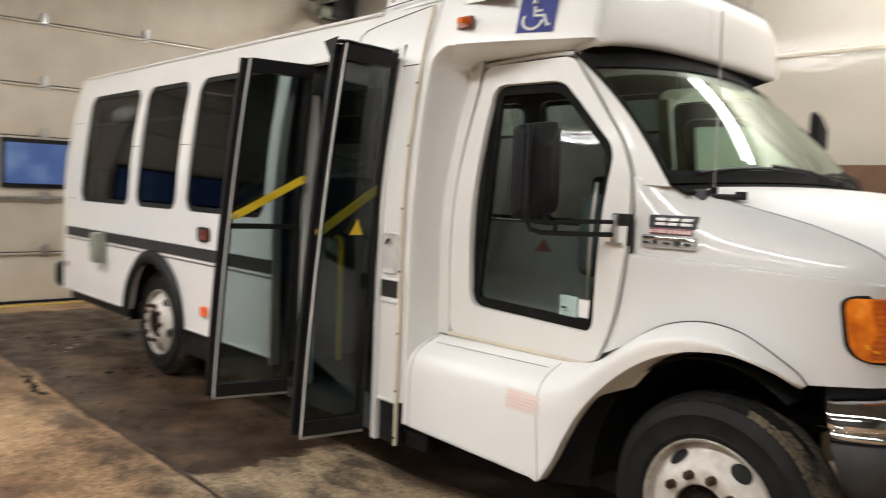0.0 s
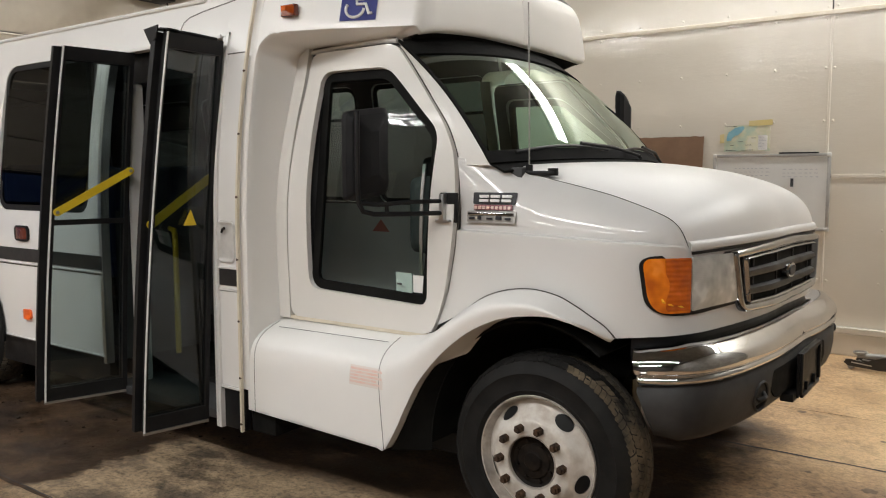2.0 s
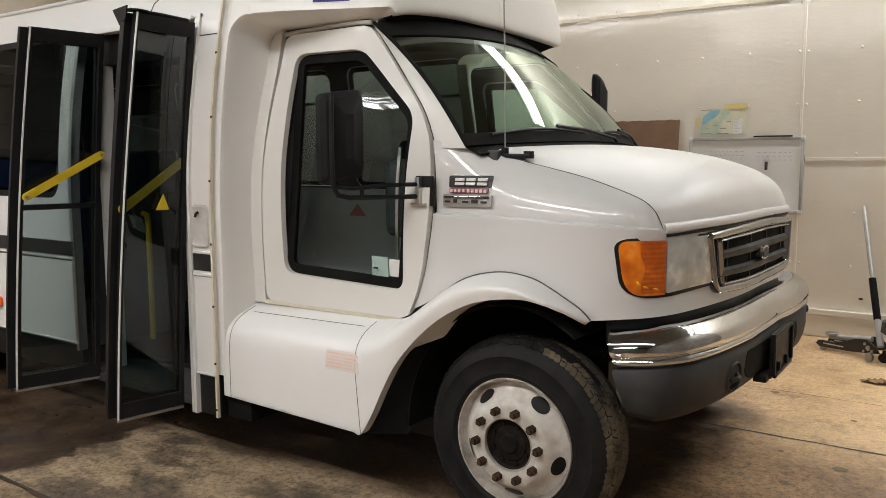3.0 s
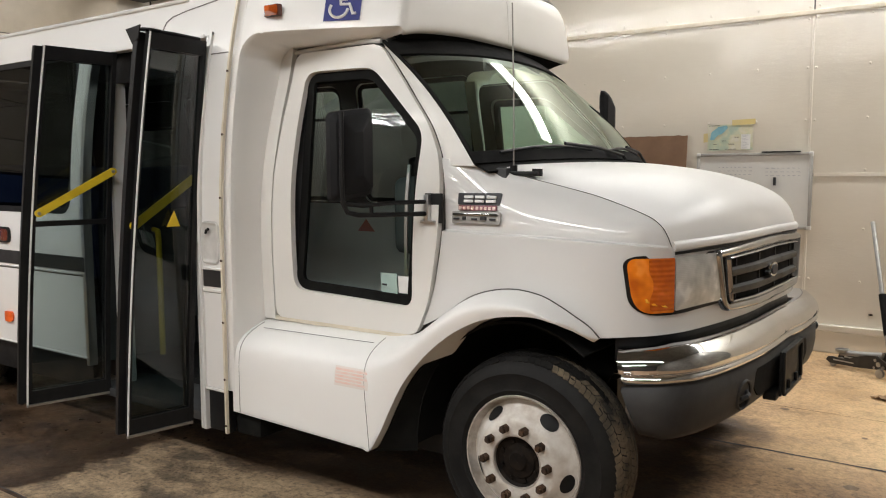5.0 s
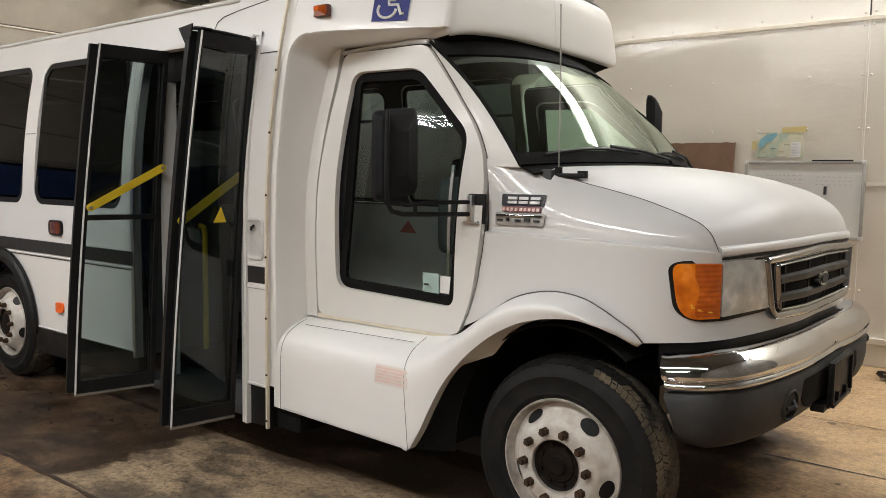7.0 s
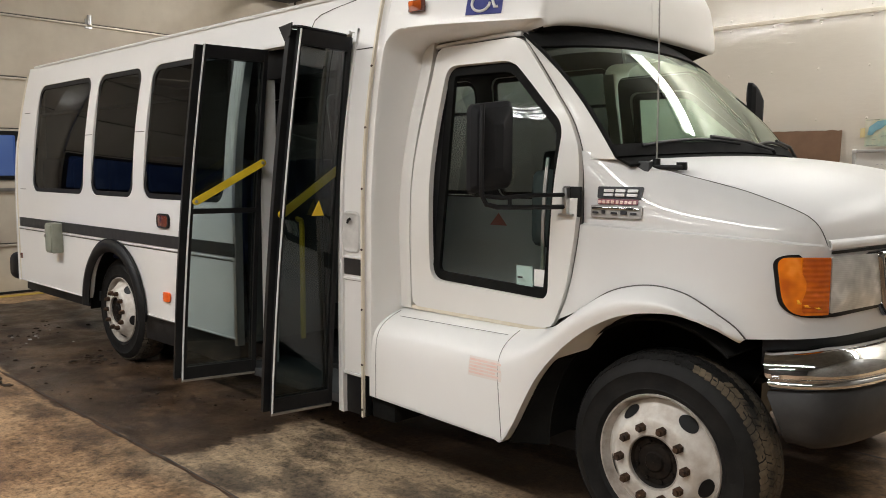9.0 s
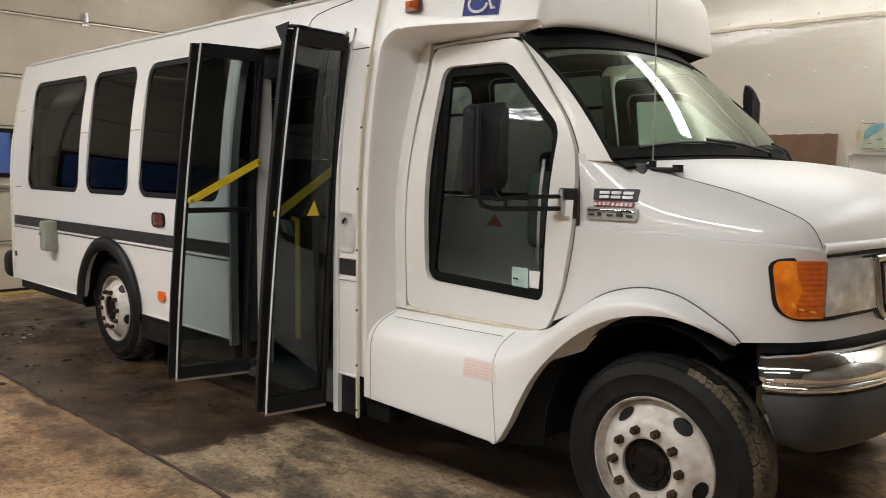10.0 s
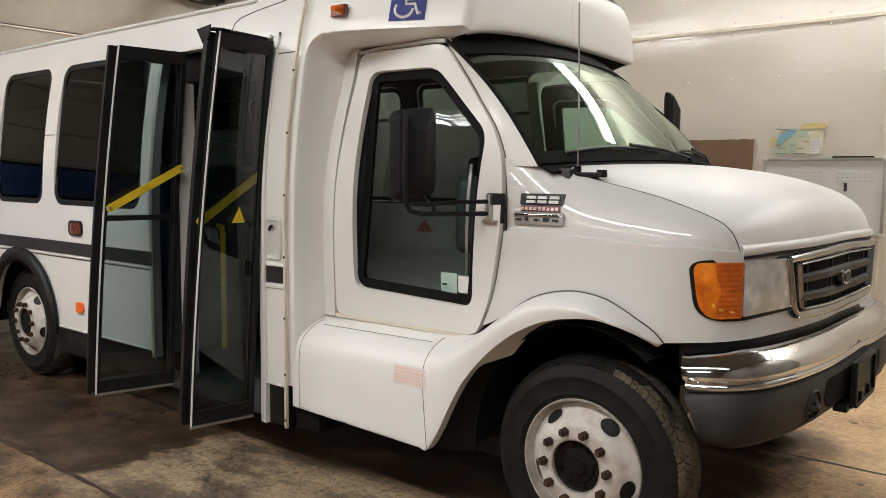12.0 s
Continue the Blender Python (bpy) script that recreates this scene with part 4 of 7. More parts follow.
for place in (near, far):
    for w0, w1 in WINS + ([(-2.70, -1.62)] if place == far else []):
        o = rounded(w0 + 0.002, w1 - 0.002, WZ0 + 0.002, WZ1 - 0.002, 0.099 if w0 < -2.8 else 0.074)
        bm = bmesh.new()
        band_of(bm, o, shrink(o, 0.035), lambda x, z: place(x, z, -0.004))
        fr = part("window_frame", bm, BLACK, bus, thick=0.012)
        bm = bmesh.new()
        if place == far:
            filled(bm, rounded(w0 + 0.03, w1 - 0.03, WZ0 + 0.03, WZ1 - 0.26, 0.04), lambda x, z: place(x, z, -0.010))
            top = bmesh.new()
            filled(top, rounded(w0 + 0.03, w1 - 0.03, WZ1 - 0.26, WZ1 - 0.03, 0.04), lambda x, z: place(x, z, -0.010))
            part("pane", top, UPPERGL, fr)
        else:
            sheet(bm, lambda u, v: place(w0 + 0.02 + (w1 - w0 - 0.04) * u, WZ0 + 0.02 + (WZ1 - WZ0 - 0.04) * v, -0.010), 8, 30)
        part("pane", bm, TINT, fr)
        bm = bmesh.new()
        zr = WZ1 - 0.27
        sheet(bm, lambda u, v: place(w0 + 0.03 + (w1 - w0 - 0.06) * u, zr + 0.022 * v, -0.014), 8, 1)
        part("sash_bar", bm, BLACK, fr, thick=0.015)


# rear end, roof and underside
def rear_end(u, v):
    z = 0.457 + (EAVE - 0.457) * v
    xr = smooth_read(REAR, z, 0.2)
    yi = side_in(z)
    r = 0.13
    if u < 0.3:
        a = radians(90 * u / 0.3)
        x0 = -6.45
        return (x0 + (xr - x0) * math.sin(a), yi + r * (1 - math.cos(a)), z)
    if u > 0.7:
        a = radians(90 * (1 - u) / 0.3)
        return (-6.45 + (xr + 6.45) * math.sin(a), BW - yi - r * (1 - math.cos(a)), z)
    k = (u - 0.3) / 0.4
    return (xr, yi + r + (BW - 2 * yi - 2 * r) * k, z)


bm = bmesh.new()
sheet(bm, rear_end, 40, 26)
part("rear_end", bm, WHITE, bus, thick=0.02)
bm = bmesh.new()
sheet(bm, lambda u, v: (-6.30 + 0.06 * v, 0.20 + (BW - 0.40) * u, 0.50 + 1.82 * v), 4, 6)
part("inner_lining", bm, LINING, bus, thick=0.01)


def roof_at(u, v):
    x = -6.33 + (6.33 - 1.50) * u
    k = 2 * v - 1
    yi = side_in(EAVE)
    lift = 0.14 * (1 - abs(k) ** 2.6)
    lift *= min(1.0, ((x + 6.36) / 0.5) ** 0.5) if x < -5.86 else 1.0
    return (x, yi + (BW - 2 * yi) * v, EAVE + lift)


bm = bmesh.new()
sheet(bm, roof_at, 48, 24)
part("roof", bm, WHITE, bus, thick=0.02)
bm = bmesh.new()
tube(bm, [(-6.455, side_in(z) - 0.003, z) for z in [0.47 + 0.06 * k for k in range(32)]], 0.009, 8)
part("corner_strip", bm, CREAM, bus, "cream strip down the rear corner")
bm = bmesh.new()
tube(bm, [near(x, EAVE + 0.004, 0.008) for x in [-6.3 + 0.15 * k for k in range(30)]], 0.011, 8)
part("rain_gutter", bm, WHITE, bus)
# raised roof box behind the cap
bm = bmesh.new()
sheet(bm, lambda u, v: (-1.98 + 0.62 * u, 0.185 + 0.05 * v, 2.40 + 0.30 * v + 0.03 * u), 6, 4)
sheet(bm, lambda u, v: (-1.98, 0.185 + 0.05 + (BW - 0.47) * u, 2.40 + 0.30 * v), 6, 4)
part("roof_fairing", bm, WHITE, bus, thick=0.02)
for k in range(5):
    bm = bmesh.new()
    bmesh.ops.create_uvsphere(bm, u_segments=8, v_segments=5, radius=0.012, matrix=Matrix.Translation((-1.93 + 0.12 * k, 0.196, 2.47 + 0.006 * k)))
    part("screw", bm, STEEL, bus)
bm = bmesh.new()
tube(bm, [(-1.97, 0.17, 2.43), (-1.85, 0.17, 2.437), (-1.40, 0.17, 2.455)], 0.003, 8)
part("cap_joint", bm, SEAM, bus)

bm = bmesh.new()
box(bm, -6.50, -5.10, 0.06, BW - 0.06, 0.36, 0.48, 0.01)
box(bm, -3.95, -0.45, 0.35, BW - 0.35, 0.24, 0.34, 0.01)
box(bm, -6.4, 0.15, 0.75, 0.85, 0.42, 0.60)
box(bm, -6.4, 0.15, BW - 0.85, BW - 0.75, 0.42, 0.60)
part("chassis", bm, BLACK, bus, smooth=0)
bm = bmesh.new()
box(bm, -4.02, -2.76, 0.03, 0.09, 0.27, 0.455, 0.01)
part("skirt", bm, BLACK, bus)
bm = bmesh.new()
box(bm, -1.728, -1.555, 0.012, 0.05, 0.24, 0.455, 0.006)
part("skirt", bm, BLACK, bus)
bm = bmesh.new()
box(bm, -1.530, -1.36, 0.030, 0.30, 0.245, 0.361, 0.012)
part("skirt", bm, DULLBLACK, bus)
cyl_b = bmesh.new()
cyl(cyl_b, (-4.49, 0.3, 0.40), (-4.49, BW - 0.3, 0.40), 0.07)
cyl(cyl_b, (0, 0.3, 0.40), (0, BW - 0.3, 0.40), 0.05)
bmesh.ops.create_uvsphere(cyl_b, u_segments=16, v_segments=10, radius=0.2, matrix=Matrix.Translation((-4.49, 1.22, 0.40)))
part("axle", cyl_b, RUST, bus)
# wheel housings, dark inside
for cx, rx, rz, y0, y1, a0, a1 in ((ARX, 0.56, 0.56, 0.035, 0.75, 0, 180), (-0.01, 0.50, 0.58, 0.138, 0.70, 0, 124)):
    for y_a, y_b in ((y0, y1), (BW - y0, BW - y1)):
        bm = bmesh.new()

        def ring(u, k):
            a = radians(a0 + (a1 - a0) * u)
            return cx - rx * k * math.cos(a), 0.36 + rz * k * math.sin(a)
        sheet(bm, lambda u, v: (ring(u, 1)[0], y_a + (y_b - y_a) * v, ring(u, 1)[1]), 24, 2)
        sheet(bm, lambda u, v: (ring(u, v)[0], y_b, ring(u, v)[1]), 24, 2)
        part("wheel_housing", bm, DULLBLACK, bus, thick=0.01)

# black stripe, seams and small fittings on the side wall
bm = bmesh.new()
sheet(bm, lambda u, v: near(-6.54 + 3.80 * u, 0.962 + 0.082 * v, 0.003 if u > 0.03 else -0.02), 60, 1)
stripe = part("stripe", bm, STRIPE, bus, thick=0.004)
bm = bmesh.new()
sheet(bm, lambda u, v: near(-1.725 + 0.17 * u, 0.964 + 0.085 * v, 0.003), 2, 1)
part("stripe", bm, STRIPE, bus, thick=0.004)
for z, h, x0, x1 in ((0.948, 0.012, -6.45, -2.745), (0.462, 0.010, -6.45, -5.06), (0.462, 0.010, -4.06, -2.745), (0.945, 0.016, -1.725, -1.555), (0.452, 0.014, -1.725, -1.555), (1.052, 0.012, -1.725, -1.555)):
    bm = bmesh.new()
    box(bm, x0, x1, -0.008, 0.004, z - h / 2, z + h / 2, 0.003, 1)
    part("moulding", bm, WHITE, bus)
for z, x0, x1 in ((0.936, -6.45, -2.745), (0.938, -1.725, -1.555), (0.444, -1.725, -1.555), (0.453, -4.06, -2.745)):
    bm = bmesh.new()
    box(bm, x0, x1, -0.003, 0.004, z - 0.003, z + 0.003)
    part("seam", bm, SEAM, bus, smooth=0)
for x, z0, z1 in ((-4.90, 1.75, 1.757), (-4.017, 1.75, 1.757), (-6.3, 1.30, 1.306), (-6.3, 1.98, 1.986)):
    bm = bmesh.new()
    sheet(bm, lambda u, v: near(x - 0.07 + 0.14 * u, z0 + 0.005 * v, 0.002), 2, 1)
    part("seam", bm, SEAM, bus, smooth=0)
bm = bmesh.new()
box(bm, -1.725, -1.565, side_in(2.1) - 0.003, side_in(2.1) + 0.004, 2.095, 2.100)
part("seam", bm, SEAM, bus, smooth=0)
# flare round the rear wheel
bm = bmesh.new()


def rear_flare(u, v):
    a = math.pi * (1.06 * u - 0.03)
    r = 0.445 + 0.085 * v
    bulge = 0.028 * math.sin(math.pi * min(1, v * 1.1 + 0.05)) + 0.008
    return (ARX - r * math.cos(a), -bulge, max(0.41, AZ + 0.035 + r * math.sin(a)))


sheet(bm, rear_flare, 40, 6)
part("wheel_flare", bm, BLACK, bus, "black rubber wheel-arch flare", thick=0.02, offset=1)
# marker lamp and reflector
for name, mat_, x, z, w, h in (("marker_lamp", REDLENS, -3.635, 1.140, 0.145, 0.074), ("reflector", ORANGE, -3.61, 0.622, 0.10, 0.065)):
    bm = bmesh.new()
    filled(bm, rounded(x - w / 2, x + w / 2, z - h / 2, z + h / 2, h * 0.38), lambda a, b: (a, -0.012 - 0.010 * (1 - ((a - x) / w * 2) ** 2), b), 3)
    lamp_ob = part(name, bm, mat_, bus, thick=0.02)
    if name == "marker_lamp":
        bm = bmesh.new()
        o = rounded(x - w / 2 - 0.012, x + w / 2 + 0.012, z - h / 2 - 0.012, z + h / 2 + 0.012, h * 0.45)
        band_of(bm, o, shrink(o, 0.016), lambda a, b: (a, -0.014, b))
        part("bezel", bm, BLACK, lamp_ob, thick=0.014)
# utility box over the stripe
bm = bmesh.new()
box(bm, -5.56, -5.41, -0.09, 0.0, 0.785, 1.035, 0.012)
ub = part("utility_box", bm, SAGE, bus, "grey-green metal box on the side")
bm = bmesh.new()
box(bm, -5.55, -5.42, -0.098, -0.09, 0.80, 1.02, 0.006)
part("cover", bm, SAGE, ub)
bm = bmesh.new()
cyl(bm, (-5.53, -0.098, 0.93), (-5.53, -0.108, 0.93), 0.012)
part("latch", bm, STEEL, ub)
# rear bumper and tail reflectors
bm = bmesh.new()
box(bm, -6.74, -6.50, -0.03, BW + 0.03, 0.44, 0.70, 0.10, 5)
part("rear_bumper", bm, BLACK, bus)
bm = bmesh.new()
box(bm, -6.47, -6.40, -0.006, 0.01, 0.66, 0.71, 0.006)
part("marker_lamp", bm, REDLENS, bus)

# entrance frame: cream strip, white jamb, header
bm = bmesh.new()
pts = [near(-1.540, 0.25 + 2.13 * k / 30, 0.012) for k in range(31)]
sheet(bm, lambda u, v: (pts[round(u * 30)][0] - 0.006 + 0.012 * v, pts[round(u * 30)][1], pts[round(u * 30)][2]), 30, 1)
strip = part("trim_strip", bm, CREAM, bus, "yellowed cream trim strip with rivets", thick=0.016, offset=1)
for z in (0.29, 0.52, 0.80, 1.1, 1.4, 1.7, 2.0):
    bm = bmesh.new()
    bmesh.ops.create_uvsphere(bm, u_segments=8, v_segments=5, radius=0.007, matrix=Matrix.Translation(near(-1.540, z, 0.026)))
    part("rivet", bm, RUST, strip)
for xa, xb, o in ((-1.748, -1.734, 0.010), (-1.726, -1.706, 0.014)):
    bm = bmesh.new()
    sheet(bm, lambda u, v: near(xa + (xb - xa) * v, 0.24 + 1.966 * u, o), 30, 1)
    part("door_jamb", bm, WHITE, bus, thick=0.04)
bm = bmesh.new()
sheet(bm, lambda u, v: near(-1.734 + 0.008 * v, 0.24 + 1.96 * u, 0.002), 30, 1)
part("seam", bm, SEAM, bus, thick=0.004)
bm = bmesh.new()
tube(bm, [near(x, z, 0.001) for x, z in ((-2.125, 2.215), (-2.120, 2.265), (-2.105, 2.298), (-2.06, 2.322), (-1.95, 2.342), (-1.80, 2.360), (-1.56, 2.388))], 0.0025, 6)
part("cap_joint", bm, SEAM, bus)
bm = bmesh.new()
sheet(bm, lambda u, v: near(-2.76 + 0.03 * v, 0.42 + 1.77 * u, 0.006), 30, 1)
part("door_jamb", bm, ALU, bus, thick=0.05)
bm = bmesh.new()
box(bm, -2.62, -1.76, 0.085, 0.115, 2.180, 2.200, 0.004)
part("door_header", bm, WHITE, bus)
bm = bmesh.new()
box(bm, -2.72, -1.74, 0.16, 0.34, 2.02, 2.19, 0.01)
part("door_mechanism", bm, BLACK, bus)
bm = bmesh.new()
box(bm, -2.74, -1.74, 0.02, 0.9, 0.26, 0.31, 0.01)
part("entry_floor", bm, DARKIN, bus)
# recessed pull behind the door
bm = bmesh.new()
cup = rounded(-1.712, -1.582, 1.075, 1.285, 0.03)
rows = [[bm.verts.new((x, -o, z)) for x, z in shrink(cup, d)] for d, o in ((0.0, 0.001), (0.004, 0.008), (0.010, 0.009), (0.015, 0.005), (0.026, 0.0015))]
for a, b in zip(rows, rows[1:]):
    for i in range(len(cup)):
        k = (i + 1) % len(cup)
        bm.faces.new((a[i], a[k], b[k], b[i]))
bm.faces.new(rows[-1])
pull = part("recessed_handle", bm, GREYCUP, bus, "shallow pale recess with a small key lever")
bm = bmesh.new()
tube(bm, [(-1.655, -0.004, 1.245), (-1.655, -0.02, 1.24), (-1.635, -0.022, 1.25)], 0.006, 8)
tube(bm, [(-1.655, -0.015, 1.245), (-1.662, -0.018, 1.225)], 0.006, 8)
part("key_lever", bm, BLACK, pull)


# folding door leaves, standing open
def leaf(hinge_b, tip_b, hinge_t, tip_t, z0, z1, rail_z, bar, front):
    def at(u, z, out=0.0):
        k = (z - z0) / (z1 - z0)
        c = 0.5 * k + 0.5 * k * k
        h = Vector(hinge_b).lerp(Vector(hinge_t), c)
        p = Vector(tip_b).lerp(Vector(tip_t), c)
        d = p - h
        n = Vector((-d.y, d.x)).normalized()          # towards the rear
        q = h + d * u - n * out
        return (q.x, q.y, z)

    obs = []
    for layer, o in enumerate((0.0, 0.042)):
        bm = bmesh.new()
        cols = [(0.0, 0.06), (0.955, 1.0)] if layer == 0 else [(0.0, 0.06), (0.93, 1.09)]
        sheet(bm, lambda u, v: at(cols[1][0] + (cols[1][1] - cols[1][0]) * u, z0 + (z1 - z0) * v, o), 1, 20)
        fr = part("door_panel", bm, BLACK, bus, "black-framed folding door panel, open", thick=0.030, offset=0)
        obs.append(fr)
        bm = bmesh.new()
        sheet(bm, lambda u, v: at(0.06 * u, z0 + (z1 - z0) * v, o), 1, 20)
        part("stile", bm, BLACK, fr, thick=0.030, offset=0)
        rows = [(z0, z0 + 0.07), (z1 - 0.07, z1)]
        if layer == 0 and rail_z:
            rows.append((rail_z - 0.014, rail_z + 0.014))
        for r0, r1 in rows:
            bm = bmesh.new()
            sheet(bm, lambda u, v: at(cols[0][1] + (cols[1][0] - cols[0][1]) * u, r0 + (r1 - r0) * v, o), 4, 2)
            part("rail", bm, BLACK, fr, thick=0.028, offset=0)
        bm = bmesh.new()
        sheet(bm, lambda u, v: at(0.05 + 0.91 * u, z0 + 0.06 + (z1 - z0 - 0.12) * v, o), 2, 20)
        part("pane", bm, DOORGL if front else DARKGL, fr)
    bm = bmesh.new()
    sheet(bm, lambda u, v: at(1.0 + 0.020 * u, z0 + (z1 - z0) * v, -0.020), 1, 20)
    part("edge_strip", bm, DECAL, obs[0], "pale weather strip", thick=0.006)
    bm = bmesh.new()
    sheet(bm, lambda u, v: at(0.02 + 1.0 * u, z0 - 0.012 + 0.012 * v, -0.014), 2, 1)
    part("brush_seal", bm, STEEL, obs[0], thick=0.01)
    bm = bmesh.new()
    o0, o1 = (-0.018, -0.050) if front else (0.018, 0.021)
    a, b = at(0.95, bar[0], o1), at(0.03, bar[1], o1)
    a, b = Vector(a), Vector(b)
    d = (b - a).normalized()
    up = Vector((0, 0, 1)) - d * d.z
    up.normalize()
    side = d.cross(up)
    ends = []
    for p, sgn in ((a, -1), (b, 1)):
        ends.append([p + d * (sgn * 0.020 * math.cos(t)) + up * (0.020 * math.sin(t)) for t in [radians(-90 + 22.5 * k) for k in range(9)]])
    outline = [p for p in ends[1]] + [p for p in reversed(ends[0])]
    lo_ = [bm.verts.new(p - side * 0.005) for p in outline]
    hi_ = [bm.verts.new(p + side * 0.005) for p in outline]
    bm.faces.new(lo_)
    bm.faces.new(hi_[::-1])
    for i in range(len(outline)):
        k = (i + 1) % len(outline)
        bm.faces.new((lo_[i], lo_[k], hi_[k], hi_[i]))
    part("grab_bar", bm, YELLOW, obs[0], "flat yellow slanting grab bar")
    for p in (a, b):
        bm = bmesh.new()
        cyl(bm, p - side * 0.012, p + side * 0.012, 0.009, n=10)
        part("bolt", bm, STEEL, obs[0])
    return at, obs


at1, leaf1 = leaf((-2.60, 0.03), (-2.715, -0.38), (-2.53, 0.11), (-2.585, -0.265), 0.29, 2.178, 1.255, (1.312, 1.530), 1)
at2, leaf2 = leaf((-1.762, -0.055), (-1.823, -0.38), (-1.718, 0.060), (-1.70, -0.27), 0.29, 2.155, 0, (1.275, 1.49), 0)
bm = bmesh.new()
c = [at2(0.52, 1.265, -0.026), at2(0.31, 1.265, -0.026), at2(0.415, 1.34, -0.026)]
bm.faces.new([bm.verts.new(p) for p in c])
part("warning_label", bm, YELLOW, leaf2[0], "yellow triangular warning label", smooth=0, thick=0.003)
bm = bmesh.new()
tip = Vector(at2(1.0, 2.155))
quad = [bm.verts.new(tip + Vector(d)) for d in ((-0.150, 0.035, 0.030), (-0.02, -0.012, 0.020), (0.035, -0.008, 0.012), (0.03, 0.05, 0.012), (-0.04, 0.09, 0.018))]
bm.faces.new(quad)
part("door_arm", bm, BLACK, leaf2[0], smooth=0, thick=0.006)
bm = bmesh.new()
bm.faces.new([bm.verts.new(tip + Vector(d)) for d in ((-0.125, -0.022, 0.018), (0.0, -0.034, 0.026), (-0.015, -0.034, -0.030), (-0.070, -0.028, -0.055))])
part("arm_web", bm, BLACK, leaf2[0], smooth=0, thick=0.006)
bm = bmesh.new()
tube(bm, [at2(0.05, 2.165, 0.02), at2(0.5, 2.168, 0.02), at2(0.96, 2.165, 0.02)], 0.010, 8)
part("door_arm", bm, BLACK, leaf2[1])
# light frame round the head of the opening
bm = bmesh.new()
sheet(bm, lambda u, v: near(-2.72 + 1.014 * u, 2.190 + 0.018 * v, 0.014), 10, 1)
part("opening_frame", bm, WHITE, bus, thick=0.012)
bm = bmesh.new()
sheet(bm, lambda u, v: near(-1.728 + 0.004 * v, 0.25 + 1.83 * u, 0.0015), 30, 1)
part("seam", bm, SEAM, bus, smooth=0)

# inside of the bus
bm = bmesh.new()
box(bm, -6.4, -2.76, 0.10, BW - 0.10, 0.42, 0.50, 0.0)
box(bm, -2.76, -0.9, 0.92, BW - 0.10, 0.36, 0.46, 0.0)
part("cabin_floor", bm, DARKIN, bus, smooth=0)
# Headliner coloured dark for the unlit inside.
bm = bmesh.new()
sheet(bm, lambda u, v: (-6.3 + 5.2 * u, 0.16 + (BW - 0.32) * v, 2.36 + 0.14 * (1 - (2 * v - 1) ** 2)), 10, 12)
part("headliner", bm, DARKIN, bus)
bm = bmesh.new()
box(bm, -2.80, -2.755, 0.12, 0.95, 0.46, 1.30, 0.01)
part("modesty_panel", bm, DARKIN, bus)
bm = bmesh.new()
box(bm, -2.615, -2.590, 0.10, 0.20, 0.31, 2.02, 0.008)
part("door_post_cover", bm, LIGHTIN, bus)
for x, y in ((-2.645, 0.42),):
    bm = bmesh.new()
    tube(bm, [(x, y, 0.42), (x, y, 0.80), (x, y, 1.12), (x - 0.05, y + 0.03, 1.17), (x - 0.14, y + 0.05, 1.18)], 0.017, 10)
    part("stanchion", bm, YELLOW, bus, "yellow grab pole inside the door")
for x in (-6.0, -5.3, -4.6, -3.9):
    for y in (0.55, 1.85):
        bm = bmesh.new()
        box(bm, x - 0.22, x + 0.22, y - 0.42, y + 0.42, 0.78, 0.90, 0.04, 3)
        st = part("passenger_seat", bm, SEAT, bus)
        bm = bmesh.new()
        box(bm, x - 0.27, x - 0.16, y - 0.40, y + 0.40, 0.86, 1.58, 0.05, 3)
        part("backrest", bm, SEAT, st)
        bm = bmesh.new()
        box(bm, x - 0.1, x + 0.1, y - 0.05, y + 0.05, 0.50, 0.78)
        part("seat_base", bm, BLACK, st)

# ---------- the cab ----------
MID = BW / 2
DOORY = [(0.75, 0.225), (1.30, 0.20), (1.60, 0.235), (2.14, 0.405)]


def cab_in(z):
    return smooth_read(DOORY, z, 0.22)


def cab_near(x, z, out=0.0):
    return (x, cab_in(z) - out, z)


def cab_far(x, z, out=0.0):
    return (x, BW - cab_in(z) + out, z)


def ray_poly(c, p, poly):
    d = Vector((p[0] - c[0], p[1] - c[1])).normalized()
    best = None
    for a, b in zip(poly, poly[1:] + poly[:1]):
        ex, ez = b[0] - a[0], b[1] - a[1]
        det = d.x * ez - d.y * ex
        if abs(det) < 1e-9:
            continue
        t = ((a[0] - c[0]) * ez - (a[1] - c[1]) * ex) / det
        s = ((a[0] - c[0]) * d.y - (a[1] - c[1]) * d.x) / det
        if t > 0 and -1e-6 <= s <= 1 + 1e-6 and (best is None or t > best):
            best = t
    return (c[0] + d.x * best, c[1] + d.y * best)


